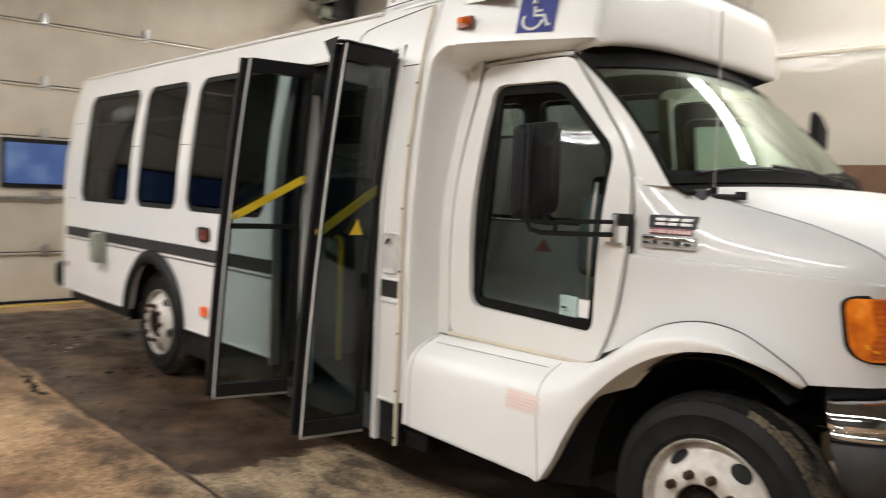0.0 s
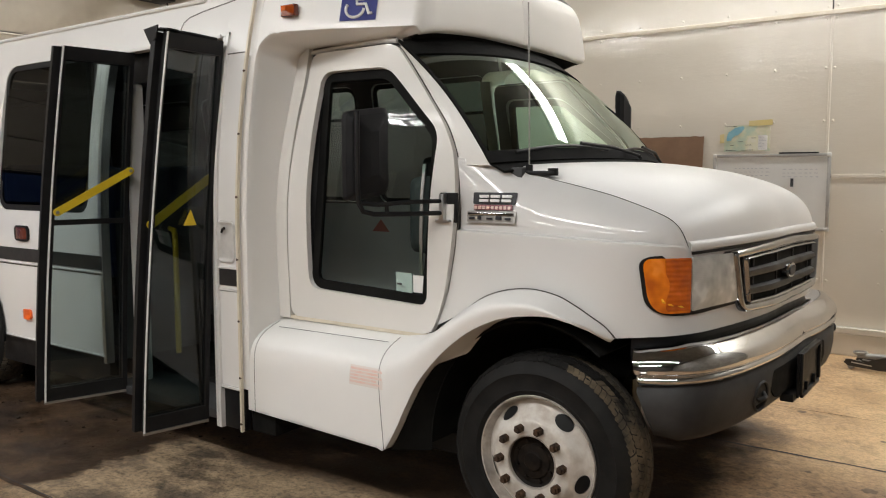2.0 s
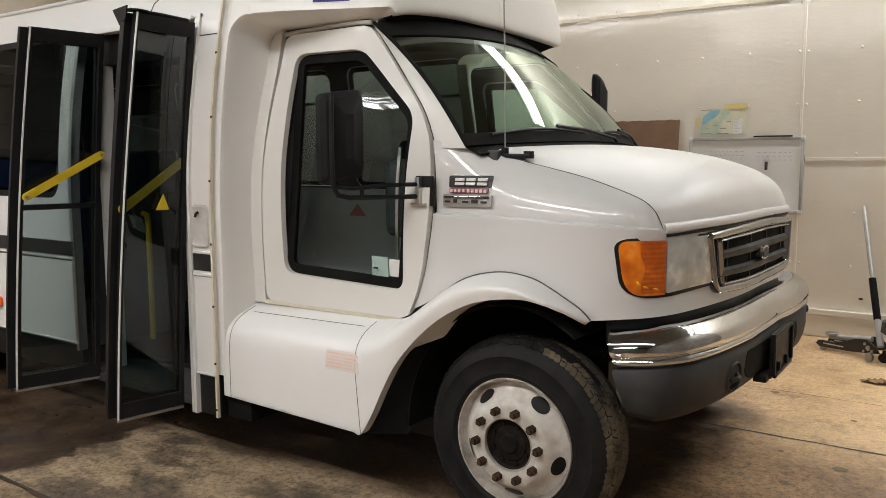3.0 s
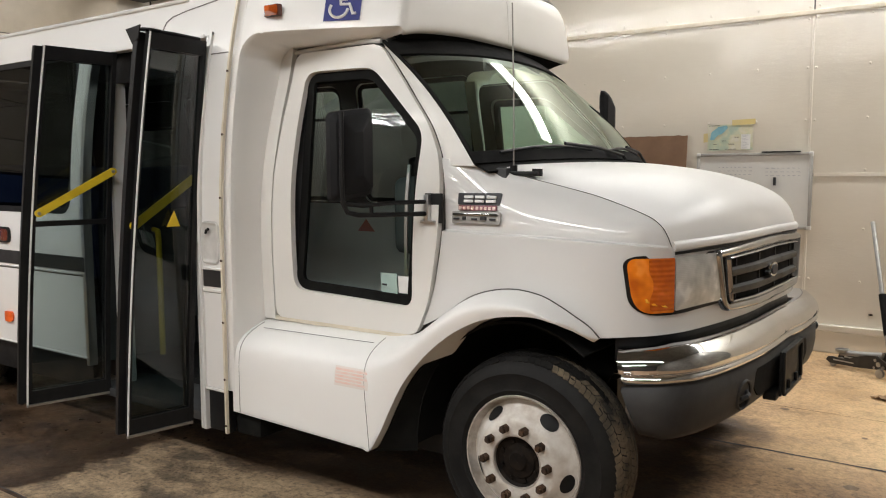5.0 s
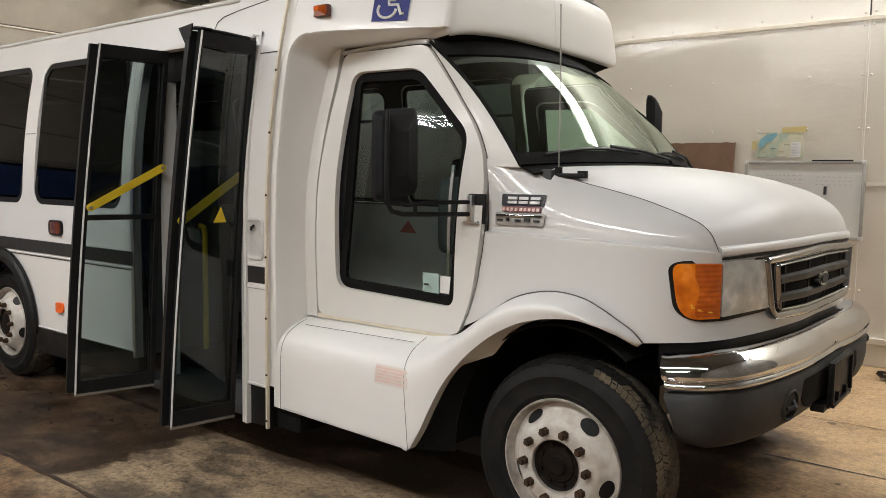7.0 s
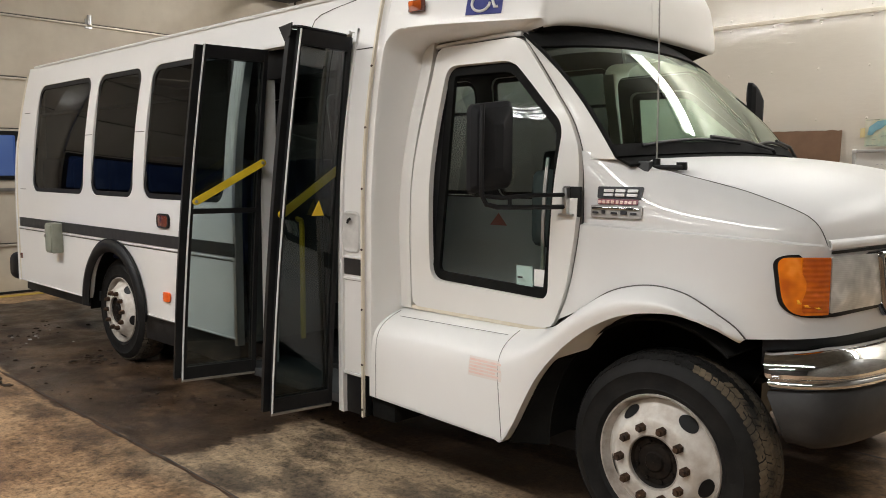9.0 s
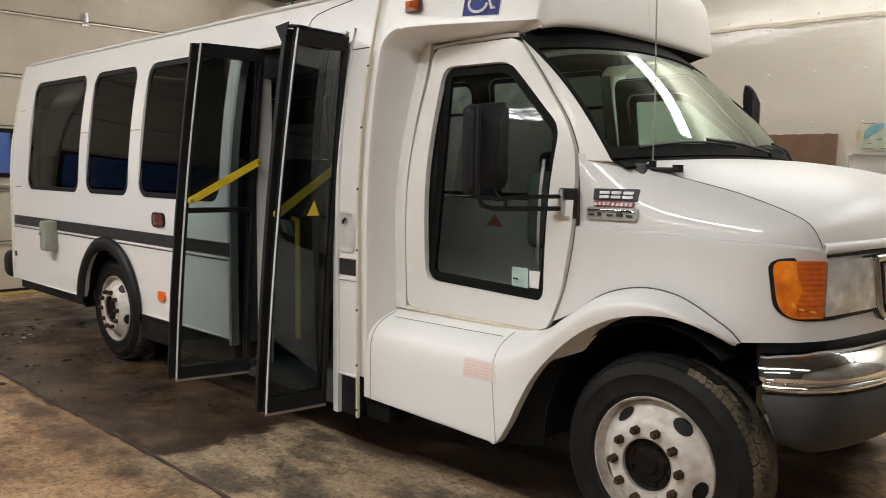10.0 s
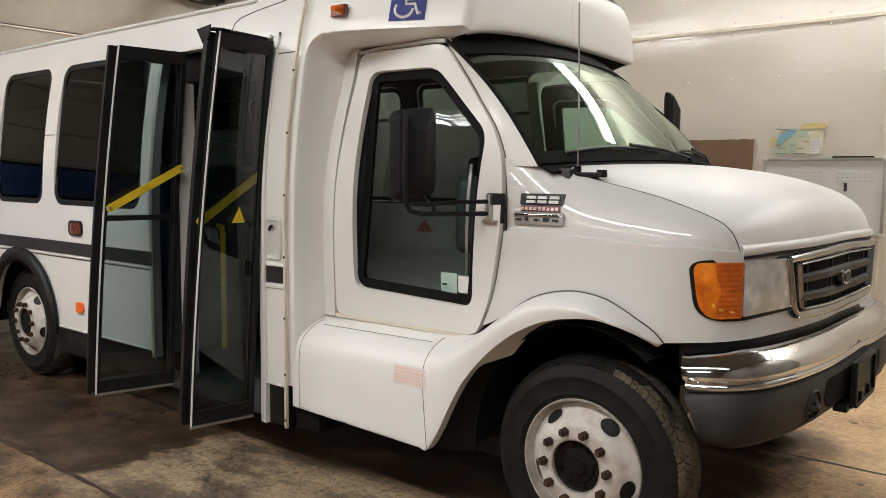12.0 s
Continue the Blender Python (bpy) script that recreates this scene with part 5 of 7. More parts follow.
def holed_poly(bm, outer, hole, place, steps=4):
    c = (sum(p[0] for p in hole) / len(hole), sum(p[1] for p in hole) / len(hole))
    fine = []
    for i, p in enumerate(hole):
        q = hole[(i + 1) % len(hole)]
        k = max(1, int(math.hypot(q[0] - p[0], q[1] - p[1]) / 0.04))
        fine += [(p[0] + (q[0] - p[0]) * j / k, p[1] + (q[1] - p[1]) * j / k) for j in range(k)]
    rim = [ray_poly(c, p, outer) for p in fine]
    for o in outer:
        i = min(range(len(rim)), key=lambda k: (rim[k][0] - o[0]) ** 2 + (rim[k][1] - o[1]) ** 2)
        if math.hypot(rim[i][0] - o[0], rim[i][1] - o[1]) < 0.05:
            rim[i] = o
    rings = [[bm.verts.new(place(p[0] + (o[0] - p[0]) * s / steps, p[1] + (o[1] - p[1]) * s / steps)) for p, o in zip(fine, rim)] for s in range(steps + 1)]
    n = len(fine)
    for a, b in zip(rings, rings[1:]):
        for k in range(n):
            bm.faces.new((a[k], a[(k + 1) % n], b[(k + 1) % n], b[k]))


DOOR = round_poly([(-1.405, 0.815), (-1.405, 1.50), (-1.385, 2.095), (-0.86, 2.10), (-0.47, 1.67), (-0.415, 1.50), (-0.42, 1.25), (-0.47, 0.98), (-0.545, 0.815)],
                  [0.05, 0.1, 0.05, 0.05, 0.12, 0.1, 0.1, 0.1, 0.04])


def door_front(z):
    """The front edge of the cab door at height z."""
    best = -9.0
    for (ax, az), (bx, bz) in zip(DOOR, DOOR[1:] + DOOR[:1]):
        if min(az, bz) <= z <= max(az, bz) and abs(bz - az) > 1e-9:
            best = max(best, ax + (bx - ax) * (z - az) / (bz - az))
    return best if best > -9 else -0.56


GLASS = round_poly([(-1.27, 0.962), (-1.30, 1.998), (-0.885, 1.992), (-0.532, 1.680), (-0.562, 0.936)], [0.07, 0.07, 0.07, 0.06, 0.06])
for place in (cab_near, cab_far):
    bm = bmesh.new()
    holed_poly(bm, DOOR, GLASS, place, 6)
    door = part("cab_door", bm, DOORWHITE, bus, smooth=35, thick=0.03)
    bm = bmesh.new()
    band_of(bm, shrink(GLASS, -0.004), shrink(GLASS, 0.042), lambda x, z: place(x, z, 0.005))
    part("window_frame", bm, DULLBLACK, door, thick=0.02)
    bm = bmesh.new()
    filled(bm, shrink(GLASS, 0.02), lambda x, z: place(x, z, -0.012))
    part("pane", bm, CABGL, door)
    bm = bmesh.new()
    holed_poly(bm, shrink(DOOR, 0.012), shrink(GLASS, -0.002), lambda x, z: place(x, z, -0.046), 3)
    part("door_trim", bm, LINING, door, "dark inner door trim", thick=0.006)
    # dark shut line behind the door, then the fixed strip behind it
    bm = bmesh.new()
    band_of(bm, shrink(DOOR, -0.005), shrink(DOOR, 0.02), lambda x, z: place(x, z, -0.010))
    part("shut_line", bm, SEAM, bus, thick=0.008)
    bm = bmesh.new()
    sheet(bm, lambda u, v: place(-1.492 + 0.079 * v, 0.80 + 1.33 * u), 30, 2)
    part("door_pillar", bm, DOORWHITE, bus, thick=0.03)
    bm = bmesh.new()
    sheet(bm, lambda u, v: place(-1.4835 + 0.0065 * v, 0.80 + 1.32 * u, 0.0015), 30, 1)
    part("seam", bm, SEAM, bus, smooth=0)
bm = bmesh.new()
sheet(bm, lambda u, v: cab_near(-0.62 - 0.016 * v, 1.0 + 0.55 * u, -0.03), 4, 1)
part("window_channel", bm, STEEL, bus, thick=0.008)
# drip rail over the door, seam across the pillar
bm = bmesh.new()
tube(bm, [(-1.462, 0.378, 2.104), (-1.40, 0.375, 2.112), (-1.2, 0.373, 2.121), (-0.95, 0.372, 2.125), (-0.87, 0.378, 2.120)], 0.0115, 10)
part("drip_rail", bm, CABWHITE, bus)
bm = bmesh.new()
tube(bm, [(-1.45, 0.386, 2.121), (-1.2, 0.384, 2.136), (-0.95, 0.383, 2.139), (-0.88, 0.388, 2.134)], 0.008, 8)
part("seam", bm, SEAM, bus)
bm = bmesh.new()
sheet(bm, lambda u, v: cab_near(-1.478 + 0.064 * u, 1.320 + 0.004 * v, 0.0015), 2, 1)
part("seam", bm, SEAM, bus, smooth=0)
bm = bmesh.new()
sheet(bm, lambda u, v: near(-1.559 + 0.006 * v, 0.25 + 2.12 * u, 0.002), 30, 1)
part("seam", bm, SEAM, bus, smooth=0)
# stickers inside the glass
for nm, mat_, x0, x1, z0, z1 in (("sticker", MINT, -0.760, -0.669, 0.974, 1.072), ("sticker", DECAL, -0.660, -0.597, 0.988, 1.064)):
    bm = bmesh.new()
    sheet(bm, lambda u, v: cab_near(x0 + (x1 - x0) * u, z0 + (z1 - z0) * v, -0.008), 1, 1)
    part(nm, bm, mat_, bus, thick=0.002, smooth=0)
bm = bmesh.new()
box(bm, -0.740, -0.715, 0.203, 0.207, 1.018, 1.026)
part("print_bar", bm, INK, bus, smooth=0)

# wing and front shell: columns round the plan of the nose
PLAN = [(-0.43, 0.205), (-0.25, 0.200), (-0.05, 0.200), (0.12, 0.206), (0.27, 0.225), (0.38, 0.265), (0.46, 0.325), (0.525, 0.43), (0.565, 0.56), (0.605, 0.75), (0.640, 1.0), (0.650, MID)]
EDGE = [(-0.25, 0.305, 1.540), (-0.13, 0.338, 1.510), (-0.03, 0.352, 1.483), (0.09, 0.360, 1.455), (0.21, 0.363, 1.425), (0.325, 0.366, 1.387), (0.39, 0.370, 1.362), (0.435, 0.374, 1.340),
        (0.468, 0.380, 1.310), (0.487, 0.386, 1.275), (0.497, 0.392, 1.245), (0.502, 0.396, 1.226)]
HOODZ = [(-0.43, 1.578), (-0.34, 1.558)] + [(a, c) for a, b, c in EDGE] + [(0.60, 1.224)]
ARCHZ = [(-0.55, 0.78), (-0.43, 0.86), (-0.33, 0.94), (-0.24, 0.99), (-0.14, 1.02), (-0.05, 1.03), (0.06, 1.015), (0.15, 0.98), (0.22, 0.94), (0.285, 0.893), (0.40, 0.903), (0.65, 0.914)]


def along(plan, s):
    """A smooth point on the plan, s from 0 to 1 by index."""
    n = len(plan) - 1
    f = min(max(s * n, 0), n - 1e-6)
    i = int(f)
    t = f - i
    p = [Vector(plan[min(max(i + k, 0), n)]) for k in (-1, 0, 1, 2)]
    return 0.5 * ((2 * p[1]) + (p[2] - p[0]) * t + (2 * p[0] - 5 * p[1] + 4 * p[2] - p[3]) * t * t + (3 * p[1] - p[0] - 3 * p[2] + p[3]) * t ** 3)


CREASE = [(-0.45, 1.272), (0.1, 1.261), (0.35, 1.249), (0.5, 1.234)]     # height of the crease along the wing
EDGEY = [(-0.47, 0.215), (-0.40, 0.245), (-0.32, 0.282)] + [(a, b) for a, b, c in EDGE]


def shell(s, z, out=0.0):
    """The nose's skin at plan place s and height z."""
    p = along(PLAN, s)
    q = along(PLAN, min(1, s + 0.01)) - along(PLAN, max(0, s - 0.01))
    nrm = Vector((q.y, -q.x)).normalized()
    top = smooth_read(HOODZ, p.x, 0.008)
    zc = min(lerp(CREASE, p.x), top - 0.02)
    q2 = p + nrm * out
    if z > zc:
        k = min(1.0, (z - zc) / (top - zc))
        w = max(0.0, min(1.0, (0.520 - p.x) / 0.02))
        e = Vector((p.x, smooth_read(EDGEY, p.x, 0.01)))
        edge = p.lerp(e, w) + nrm * out * 0.7 - p
        step = 0.026 * min(1.0, (z - zc) / 0.006) * max(0.0, min(1.0, (0.50 - p.x) / 0.06))
        q2 = p + nrm * (out - step * (1 - k)) * (1 - k ** 1.8) + edge * k ** 1.8
    f = max(0.0, 1 - s / 0.16)
    return (q2.x + f * (door_front(max(0.84, min(z, 2.0))) + 0.006 + 0.43), q2.y, z)


def wing_cell(u, v):
    p = along(PLAN, u)
    top = smooth_read(HOODZ, p.x, 0.008)
    low = lerp(ARCHZ, p.x)
    zc = min(lerp(CREASE, p.x), top - 0.02)
    z = lerp([(0.0, low), (0.45, zc - 0.014), (0.5, zc + 0.0002), (0.55, min(zc + 0.007, top - 0.006)), (1.0, top)], v)
    return shell(u, z)


def nose(bm):
    """Fills out the off side of the nose a little."""
    for v in bm.verts:
        if v.co.y > MID and v.co.x > 0.1:
            k = min(1.0, (v.co.y - MID) / 0.75)
            v.co.x += 0.085 * k * k * (3 - 2 * k) * min(1.0, (v.co.x - 0.1) / 0.35)
    return bm


bm = bmesh.new()
sheet(bm, wing_cell, 180, 60)
wing = part("front_wing", nose(bm), CABWHITE, bus, thick=0.012)
bm = bmesh.new()
sheet(bm, lambda u, v: Vector((1, -1, 1)) * Vector(wing_cell(u, v)) + Vector((0, BW, 0)), 120, 40)
part("front_wing", nose(bm), CABWHITE, bus, thick=0.012)

# bonnet
RIDGE = [(-0.04, 1.565), (0.06, 1.559), (0.16, 1.548), (0.27, 1.532), (0.37, 1.510), (0.46, 1.480), (0.53, 1.446), (0.578, 1.408), (0.612, 1.362), (0.634, 1.312), (0.646, 1.270), (0.652, 1.240)]


def plan_x(y):
    y = min(y, BW - y)
    return smooth_read([(b, a) for a, b in PLAN if b >= 0.26], y, 0.02)


def bonnet(u, v):
    k = abs(2 * v - 1)
    e, r = along(EDGE, u), along(RIDGE, u)
    w = 1 - k ** 2.4
    y = e.y + (BW - 2 * e.y) * v
    return (e.x + (r.x - e.x) * w, y, e.z + (r.y - e.z) * w)


bm = bmesh.new()
sheet(bm, bonnet, 66, 48)
hood = part("bonnet", nose(bm), HOODPAINT, bus, thick=0.012)
# thin gap along the bonnet's edge, white lip along its front, dark gap below the lip
bm = bmesh.new()
tube(bm, [tuple(Vector(bonnet(u / 60, 0.0)) + Vector((0, -0.003, -0.002))) for u in range(58)], 0.0017, 6)
part("seam", bm, SEAM, bus)


def lip(v, z, out):
    p = Vector(bonnet(1.0, v))
    return (p.x + out, p.y - 0.4 * out * (1 - min(1.0, 6 * v)), p.z + z)


bm = bmesh.new()
LIPP = [(0.030, -0.004), (0.027, 0.004), (0.018, 0.010), (0.006, 0.012), (-0.004, 0.009), (-0.008, -0.010)]
sheet(bm, lambda u, v: lip(u, *LIPP[round(v * 5)]), 60, 5)
part("bonnet_lip", nose(bm), HOODPAINT, hood, thick=0.004)
bm = bmesh.new()
sheet(bm, lambda u, v: lip(u, -0.008 - 0.011 * v, 0.007 + 0.007 * max(0.0, 1 - 5 * u)), 60, 1)
part("grille_gap", nose(bm), BLACK, bus, thick=0.004)

# cowl, windscreen, pillars
def screen(u, v):
    """Windscreen: u across, v from its foot to its head."""
    k = 2 * u - 1
    foot = Vector((-0.115 - 0.165 * abs(k) ** 2.2, MID + 0.972 * k, 1.580 - 0.03 * abs(k) ** 2))
    head = Vector((-0.735 - 0.115 * abs(k) ** 2.2, MID + 0.862 * k, 2.175 - 0.06 * abs(k) ** 2))
    p = foot.lerp(head, v)
    bow = 0.035 * math.sin(math.pi * v)
    return (p.x + bow * 0.7, p.y, p.z + bow * 0.7)


bm = bmesh.new()
sheet(bm, screen, 32, 20)
ws = part("windscreen", bm, CLEAR, bus, "sloping tinted windscreen")
# Head strip is widened to take in the visor's black and the cap's shade.
for nm, f in (("screen_gasket", lambda u, v: screen(0.007 * v, u)), ("screen_gasket", lambda u, v: screen(1 - 0.007 * v, u)), ("screen_gasket", lambda u, v: screen(u, 0.075 * v)), ("screen_gasket", lambda u, v: screen(u, 1 - 0.15 * v))):
    bm = bmesh.new()
    sheet(bm, f, 30, 2)
    part(nm, bm, DULLBLACK, ws, thick=0.012, offset=0)
for s in (0, 1):
    bm = bmesh.new()

    def pillar(u, v):
        z = 1.545 + (2.11 - 1.545) * u
        xd = door_front(min(z, 2.085)) + 0.006
        a = Vector((xd, cab_in(z), z))
        b = Vector(screen(0.0, u)) + Vector((-0.004, 0.004, -0.006))
        p = a.lerp(b, v)
        return (p.x, BW - p.y if s else p.y, p.z)

    sheet(bm, pillar, 24, 3)
    part("screen_pillar", bm, DOORWHITE, bus, thick=0.02)
bm = bmesh.new()


def cowl(u, v):
    k = 2 * u - 1
    a = Vector(screen(0.01 + 0.98 * u, 0.0)) + Vector((-0.02, 0, 0.004))
    b = Vector(bonnet(0.03, u)) + Vector((0, 0, -0.012))
    b.y = MID + (b.y - MID) * 1.06
    return a.lerp(b, v)


sheet(bm, cowl, 32, 4)
part("cowl", bm, DULLBLACK, bus, thick=0.01)
# wipers
for ub0, ub1, up, ua in ((0.07, 0.42, 0.60, 0.30), (0.52, 0.78, 0.97, 0.68)):
    lift = Vector((0.014, 0, 0.014))
    base = Vector(cowl(up, 0.35)) + Vector((0, 0, 0.012))
    tip = Vector(screen(ua, 0.080)) + lift * 1.5
    arm = bmesh.new()
    tube(arm, [base, base + Vector((-0.01, -0.01, 0.02)), base.lerp(tip, 0.55) + lift * 1.2, tip], 0.008, 8)
    wp = part("wiper", arm, BLACK, bus)
    bm = bmesh.new()
    tube(bm, [tuple(Vector(screen(ub0 + (ub1 - ub0) * k / 8, 0.045 + 0.028 * math.sin(math.pi * k / 8))) + lift) for k in range(9)], 0.007, 8)
    part("blade", bm, BLACK, wp)
# aerial
bm = bmesh.new()
box(bm, -0.175, -0.03, 0.325, 0.375, 1.502, 1.520, 0.008)
tube(bm, [(-0.155, 0.35, 1.51), (-0.155, 0.35, 1.545)], 0.016, 10)
tube(bm, [(-0.045, 0.35, 1.50), (-0.045, 0.35, 1.53)], 0.022, 10)
aer = part("aerial_mount", bm, BLACK, bus)
bm = bmesh.new()
tube(bm, [(-0.155, 0.35, 1.54), (-0.157, 0.35, 1.85), (-0.165, 0.35, 2.20)], 0.0032, 6)
part("aerial_rod", bm, STEEL, aer)

# lamps in the nose
def lamp_part(name, material, s0, s1, z0, z1, outline, out, thick, parents=None, label=""):
    res = []
    for flip in (0, 1):
        bm = bmesh.new()
        filled(bm, outline, lambda a, b: shell(s0 + (s1 - s0) * a, z0 + (z1 - z0) * b, out + 0.006 * math.sin(math.pi * min(1, max(0, b)))), 7)
        if flip:
            for v in bm.verts:
                v.co.y = BW - v.co.y
        res.append(part(name, nose(bm), material, parents[flip] if parents else bus, label, thick=thick, offset=0))
    return res


S_AM0, S_AM1, S_HD1 = 0.446, 0.603, 0.785
hl = lamp_part("headlamp_housing", BLACK, S_AM0 - 0.013, S_HD1 + 0.004, 0.981, 1.206, round_poly([(0.0, 1.0), (0.95, 1.0), (1.0, 0.06), (0.5, 0.0), (0.08, 0.0)], [0.20, 0.03, 0.03, 0.1, 0.34], 8), 0.002, 0.006)
lamp_part("turn_lens", AMBERLENS, S_AM0, S_AM1, 0.993, 1.196, round_poly([(0.0, 1.0), (1.0, 1.0), (1.0, 0.0), (0.16, 0.0)], [0.20, 0.03, 0.03, 0.42], 8), 0.010, 0.012, hl, "amber turn-signal lens")
lamp_part("reflex_band", AMBERDARK, S_AM0 + 0.47 * (S_AM1 - S_AM0), S_AM1 - 0.002, 0.998, 1.193, round_poly([(0.0, 1.0), (1.0, 1.0), (1.0, 0.02), (0.06, 0.02)], [0.03, 0.03, 0.03, 0.10], 3), 0.0170, 0.003, hl)
# Bright flecks laid on the amber lens stand for its glints.
for ka, kb, wa, wb in ((0.31, 1.040, 0.05, 0.010), (0.46, 1.026, 0.07, 0.006), (0.66, 1.018, 0.07, 0.005)):
    lamp_part("reflector", AMBERFLECK, S_AM0 + (ka - wa + 0.12) * (S_AM1 - S_AM0), S_AM0 + (ka + wa + 0.12) * (S_AM1 - S_AM0), kb - wb, kb + wb,
              [(0.5 + (0.40 + 0.10 * math.sin(radians(5 * a + 90 * ka))) * math.cos(radians(a)), 0.5 + (0.34 + 0.14 * math.sin(radians(3 * a + 400 * ka))) * math.sin(radians(a)) - 0.25 * math.cos(radians(a))) for a in range(0, 360, 20)], 0.0188, 0.0015, hl)


lamp_part("headlamp_lens", HEADLENS, S_AM1 + 0.004, S_HD1, 0.998, 1.200, round_poly([(0.0, 1.0), (0.90, 1.0), (1.0, 0.06), (0.0, 0.0)], [0.03, 0.04, 0.05, 0.03], 6), 0.010, 0.012, hl, "hazy headlamp lens")


# dark gap between the nose and the bumper
for flip in (0, 1):
    bm = bmesh.new()
    sheet(bm, lambda u, v: shell(0.42 + 0.58 * u, 0.80 + 0.135 * v, -0.030), 40, 2)
    if flip:
        for v in bm.verts:
            v.co.y = BW - v.co.y
    part("bumper_gap", nose(bm), BLACK, bus, thick=0.006)


# grille: a chrome ring round dark bars
def front(y, z, out):
    """The nose's front at width y and height z."""
    k = (y - MID) / 0.6
    return (plan_x(y) + out, y, z + (0.022 if z > 1.08 else -0.020) * max(0.0, 1 - k * k) * abs(z - 1.08) / 0.13)


GRILLE = round_poly([(0.622, 1.206), (BW - 0.622, 1.206), (BW - 0.690, 0.960), (0.690, 0.960)], [0.03, 0.03, 0.06, 0.06], 6)
fine = []
for p, q in zip(GRILLE, GRILLE[1:] + GRILLE[:1]):
    n = max(1, int(math.hypot(q[0] - p[0], q[1] - p[1]) / 0.05))
    fine += [(p[0] + (q[0] - p[0]) * j / n, p[1] + (q[1] - p[1]) * j / n) for j in range(n)]


def frame_ring(bm, outline, steps):
    """A moulded frame: steps are (inset, lift) from its outer edge inwards."""
    rows = [[bm.verts.new(front(*q, lift)) for q in shrink(outline, inset)] for inset, lift in steps]
    n = len(outline)
    for a, b in zip(rows, rows[1:]):
        for i in range(n):
            bm.faces.new((a[i], a[(i + 1) % n], b[(i + 1) % n], b[i]))


bm = bmesh.new()
frame_ring(bm, fine, [(0.0, 0.004), (0.0, 0.020), (0.004, 0.029), (0.010, 0.033), (0.022, 0.031), (0.030, 0.024), (0.034, 0.010)])
gr = part("grille_surround", nose(bm), DARKCHROME, bus, "chrome grille surround", smooth=60)
bm = bmesh.new()
filled(bm, shrink(fine, 0.006), lambda a, b: front(a, b, 0.007), 6)
part("grille_back", nose(bm), DULLBLACK, gr, thick=0.003)
# inner chrome frame, set in from the surround at its two ends
INNER = round_poly([(0.722, 1.172), (BW - 0.722, 1.172), (BW - 0.752, 0.992), (0.752, 0.992)], 0.014, 4)
infine = []
for p, q in zip(INNER, INNER[1:] + INNER[:1]):
    n = max(1, int(math.hypot(q[0] - p[0], q[1] - p[1]) / 0.05))
    infine += [(p[0] + (q[0] - p[0]) * j / n, p[1] + (q[1] - p[1]) * j / n) for j in range(n)]
bm = bmesh.new()
frame_ring(bm, infine, [(0.0, 0.008), (0.001, 0.026), (0.006, 0.030), (0.011, 0.026), (0.013, 0.008)])
part("grille_inner_frame", nose(bm), DARKCHROME, gr, smooth=60)
for zc in (1.040, 1.108):
    bm = bmesh.new()
    BARP = [(-0.016, 0.010), (-0.014, 0.024), (-0.004, 0.031), (0.010, 0.028), (0.017, 0.010)]
    sheet(bm, lambda u, v: front(0.742 + (BW - 1.484) * u, zc + BARP[round(v * 4)][0], BARP[round(v * 4)][1]), 30, 4)
    part("grille_bar", nose(bm), GRILLEPL, gr, smooth=50)
for k in range(4):
    yk = 0.82 + (BW - 1.64) * k / 3
    bm = bmesh.new()
    sheet(bm, lambda u, v: front(yk - 0.006 + 0.012 * u, 1.000 + 0.165 * v, 0.012), 1, 4)
    part("grille_rib", nose(bm), BLACK, gr, thick=0.008)
for nm, mat_, x0, x1, r in (("emblem", CHROME, 0.655, 0.690, 0.033), ("emblem_field", INK, 0.688, 0.694, 0.024)):
    bm = bmesh.new()
    cyl(bm, (x0, MID, 1.082), (x1, MID, 1.082), r, n=28)
    bmesh.ops.scale(bm, vec=(1, 2.1, 0.95), verts=bm.verts, space=Matrix.Translation((0, -MID, -1.082)))
    part(nm, bm, mat_, gr)

# bumper: a chrome bar over a dark plastic apron
BPLAN = [(0.352, 0.205), (0.42, 0.205), (0.53, 0.235), (0.61, 0.31), (0.665, 0.45), (0.705, 0.65), (0.735, 0.92), (0.745, MID)]


def bumper_at(s, z, out):
    flip = s > 0.5
    t = 2 * (1 - s) if flip else 2 * s
    p = along(BPLAN, t)
    q = along(BPLAN, min(1, t + 0.01)) - along(BPLAN, max(0, t - 0.01))
    nrm = Vector((q.y, -q.x)).normalized()
    p = p + nrm * out
    return (p.x, BW - p.y if flip else p.y, z)


CHROMEP = [(0.868, -0.20), (0.884, -0.11), (0.886, -0.075), (0.881, -0.050), (0.866, -0.030), (0.845, -0.012), (0.825, -0.003), (0.806, 0.0), (0.795, -0.001), (0.790, -0.008), (0.785, -0.014), (0.779, -0.008), (0.768, -0.003), (0.756, -0.008), (0.744, -0.03)]


def end_drop(u):
    """How far the bumper's two ends hang below its middle."""
    k = max(0.0, 1 - min(u, 1 - u) / 0.24)
    return 0.024 * k * k * (3 - 2 * k)


def chrome_bar(u, v):
    z, o = along(CHROMEP, v)
    o += 0.004 * noise.noise((u * 7, z * 11, 3.1)) * min(1.0, min(u, 1 - u) / 0.12)
    p = bumper_at(u, z, o)
    end = max(0.0, 1 - min(u, 1 - u) / 0.06)
    return (p[0] + 0.28 * (0.88 - z) * end, p[1], p[2] - end_drop(u) * (1.0 if z > 0.8 else 0.75))


bm = bmesh.new()
sheet(bm, chrome_bar, 160, 60)
part("bumper", nose(bm), CHROME, bus, "chrome front bumper with two ribs", smooth=60, thick=0.006)
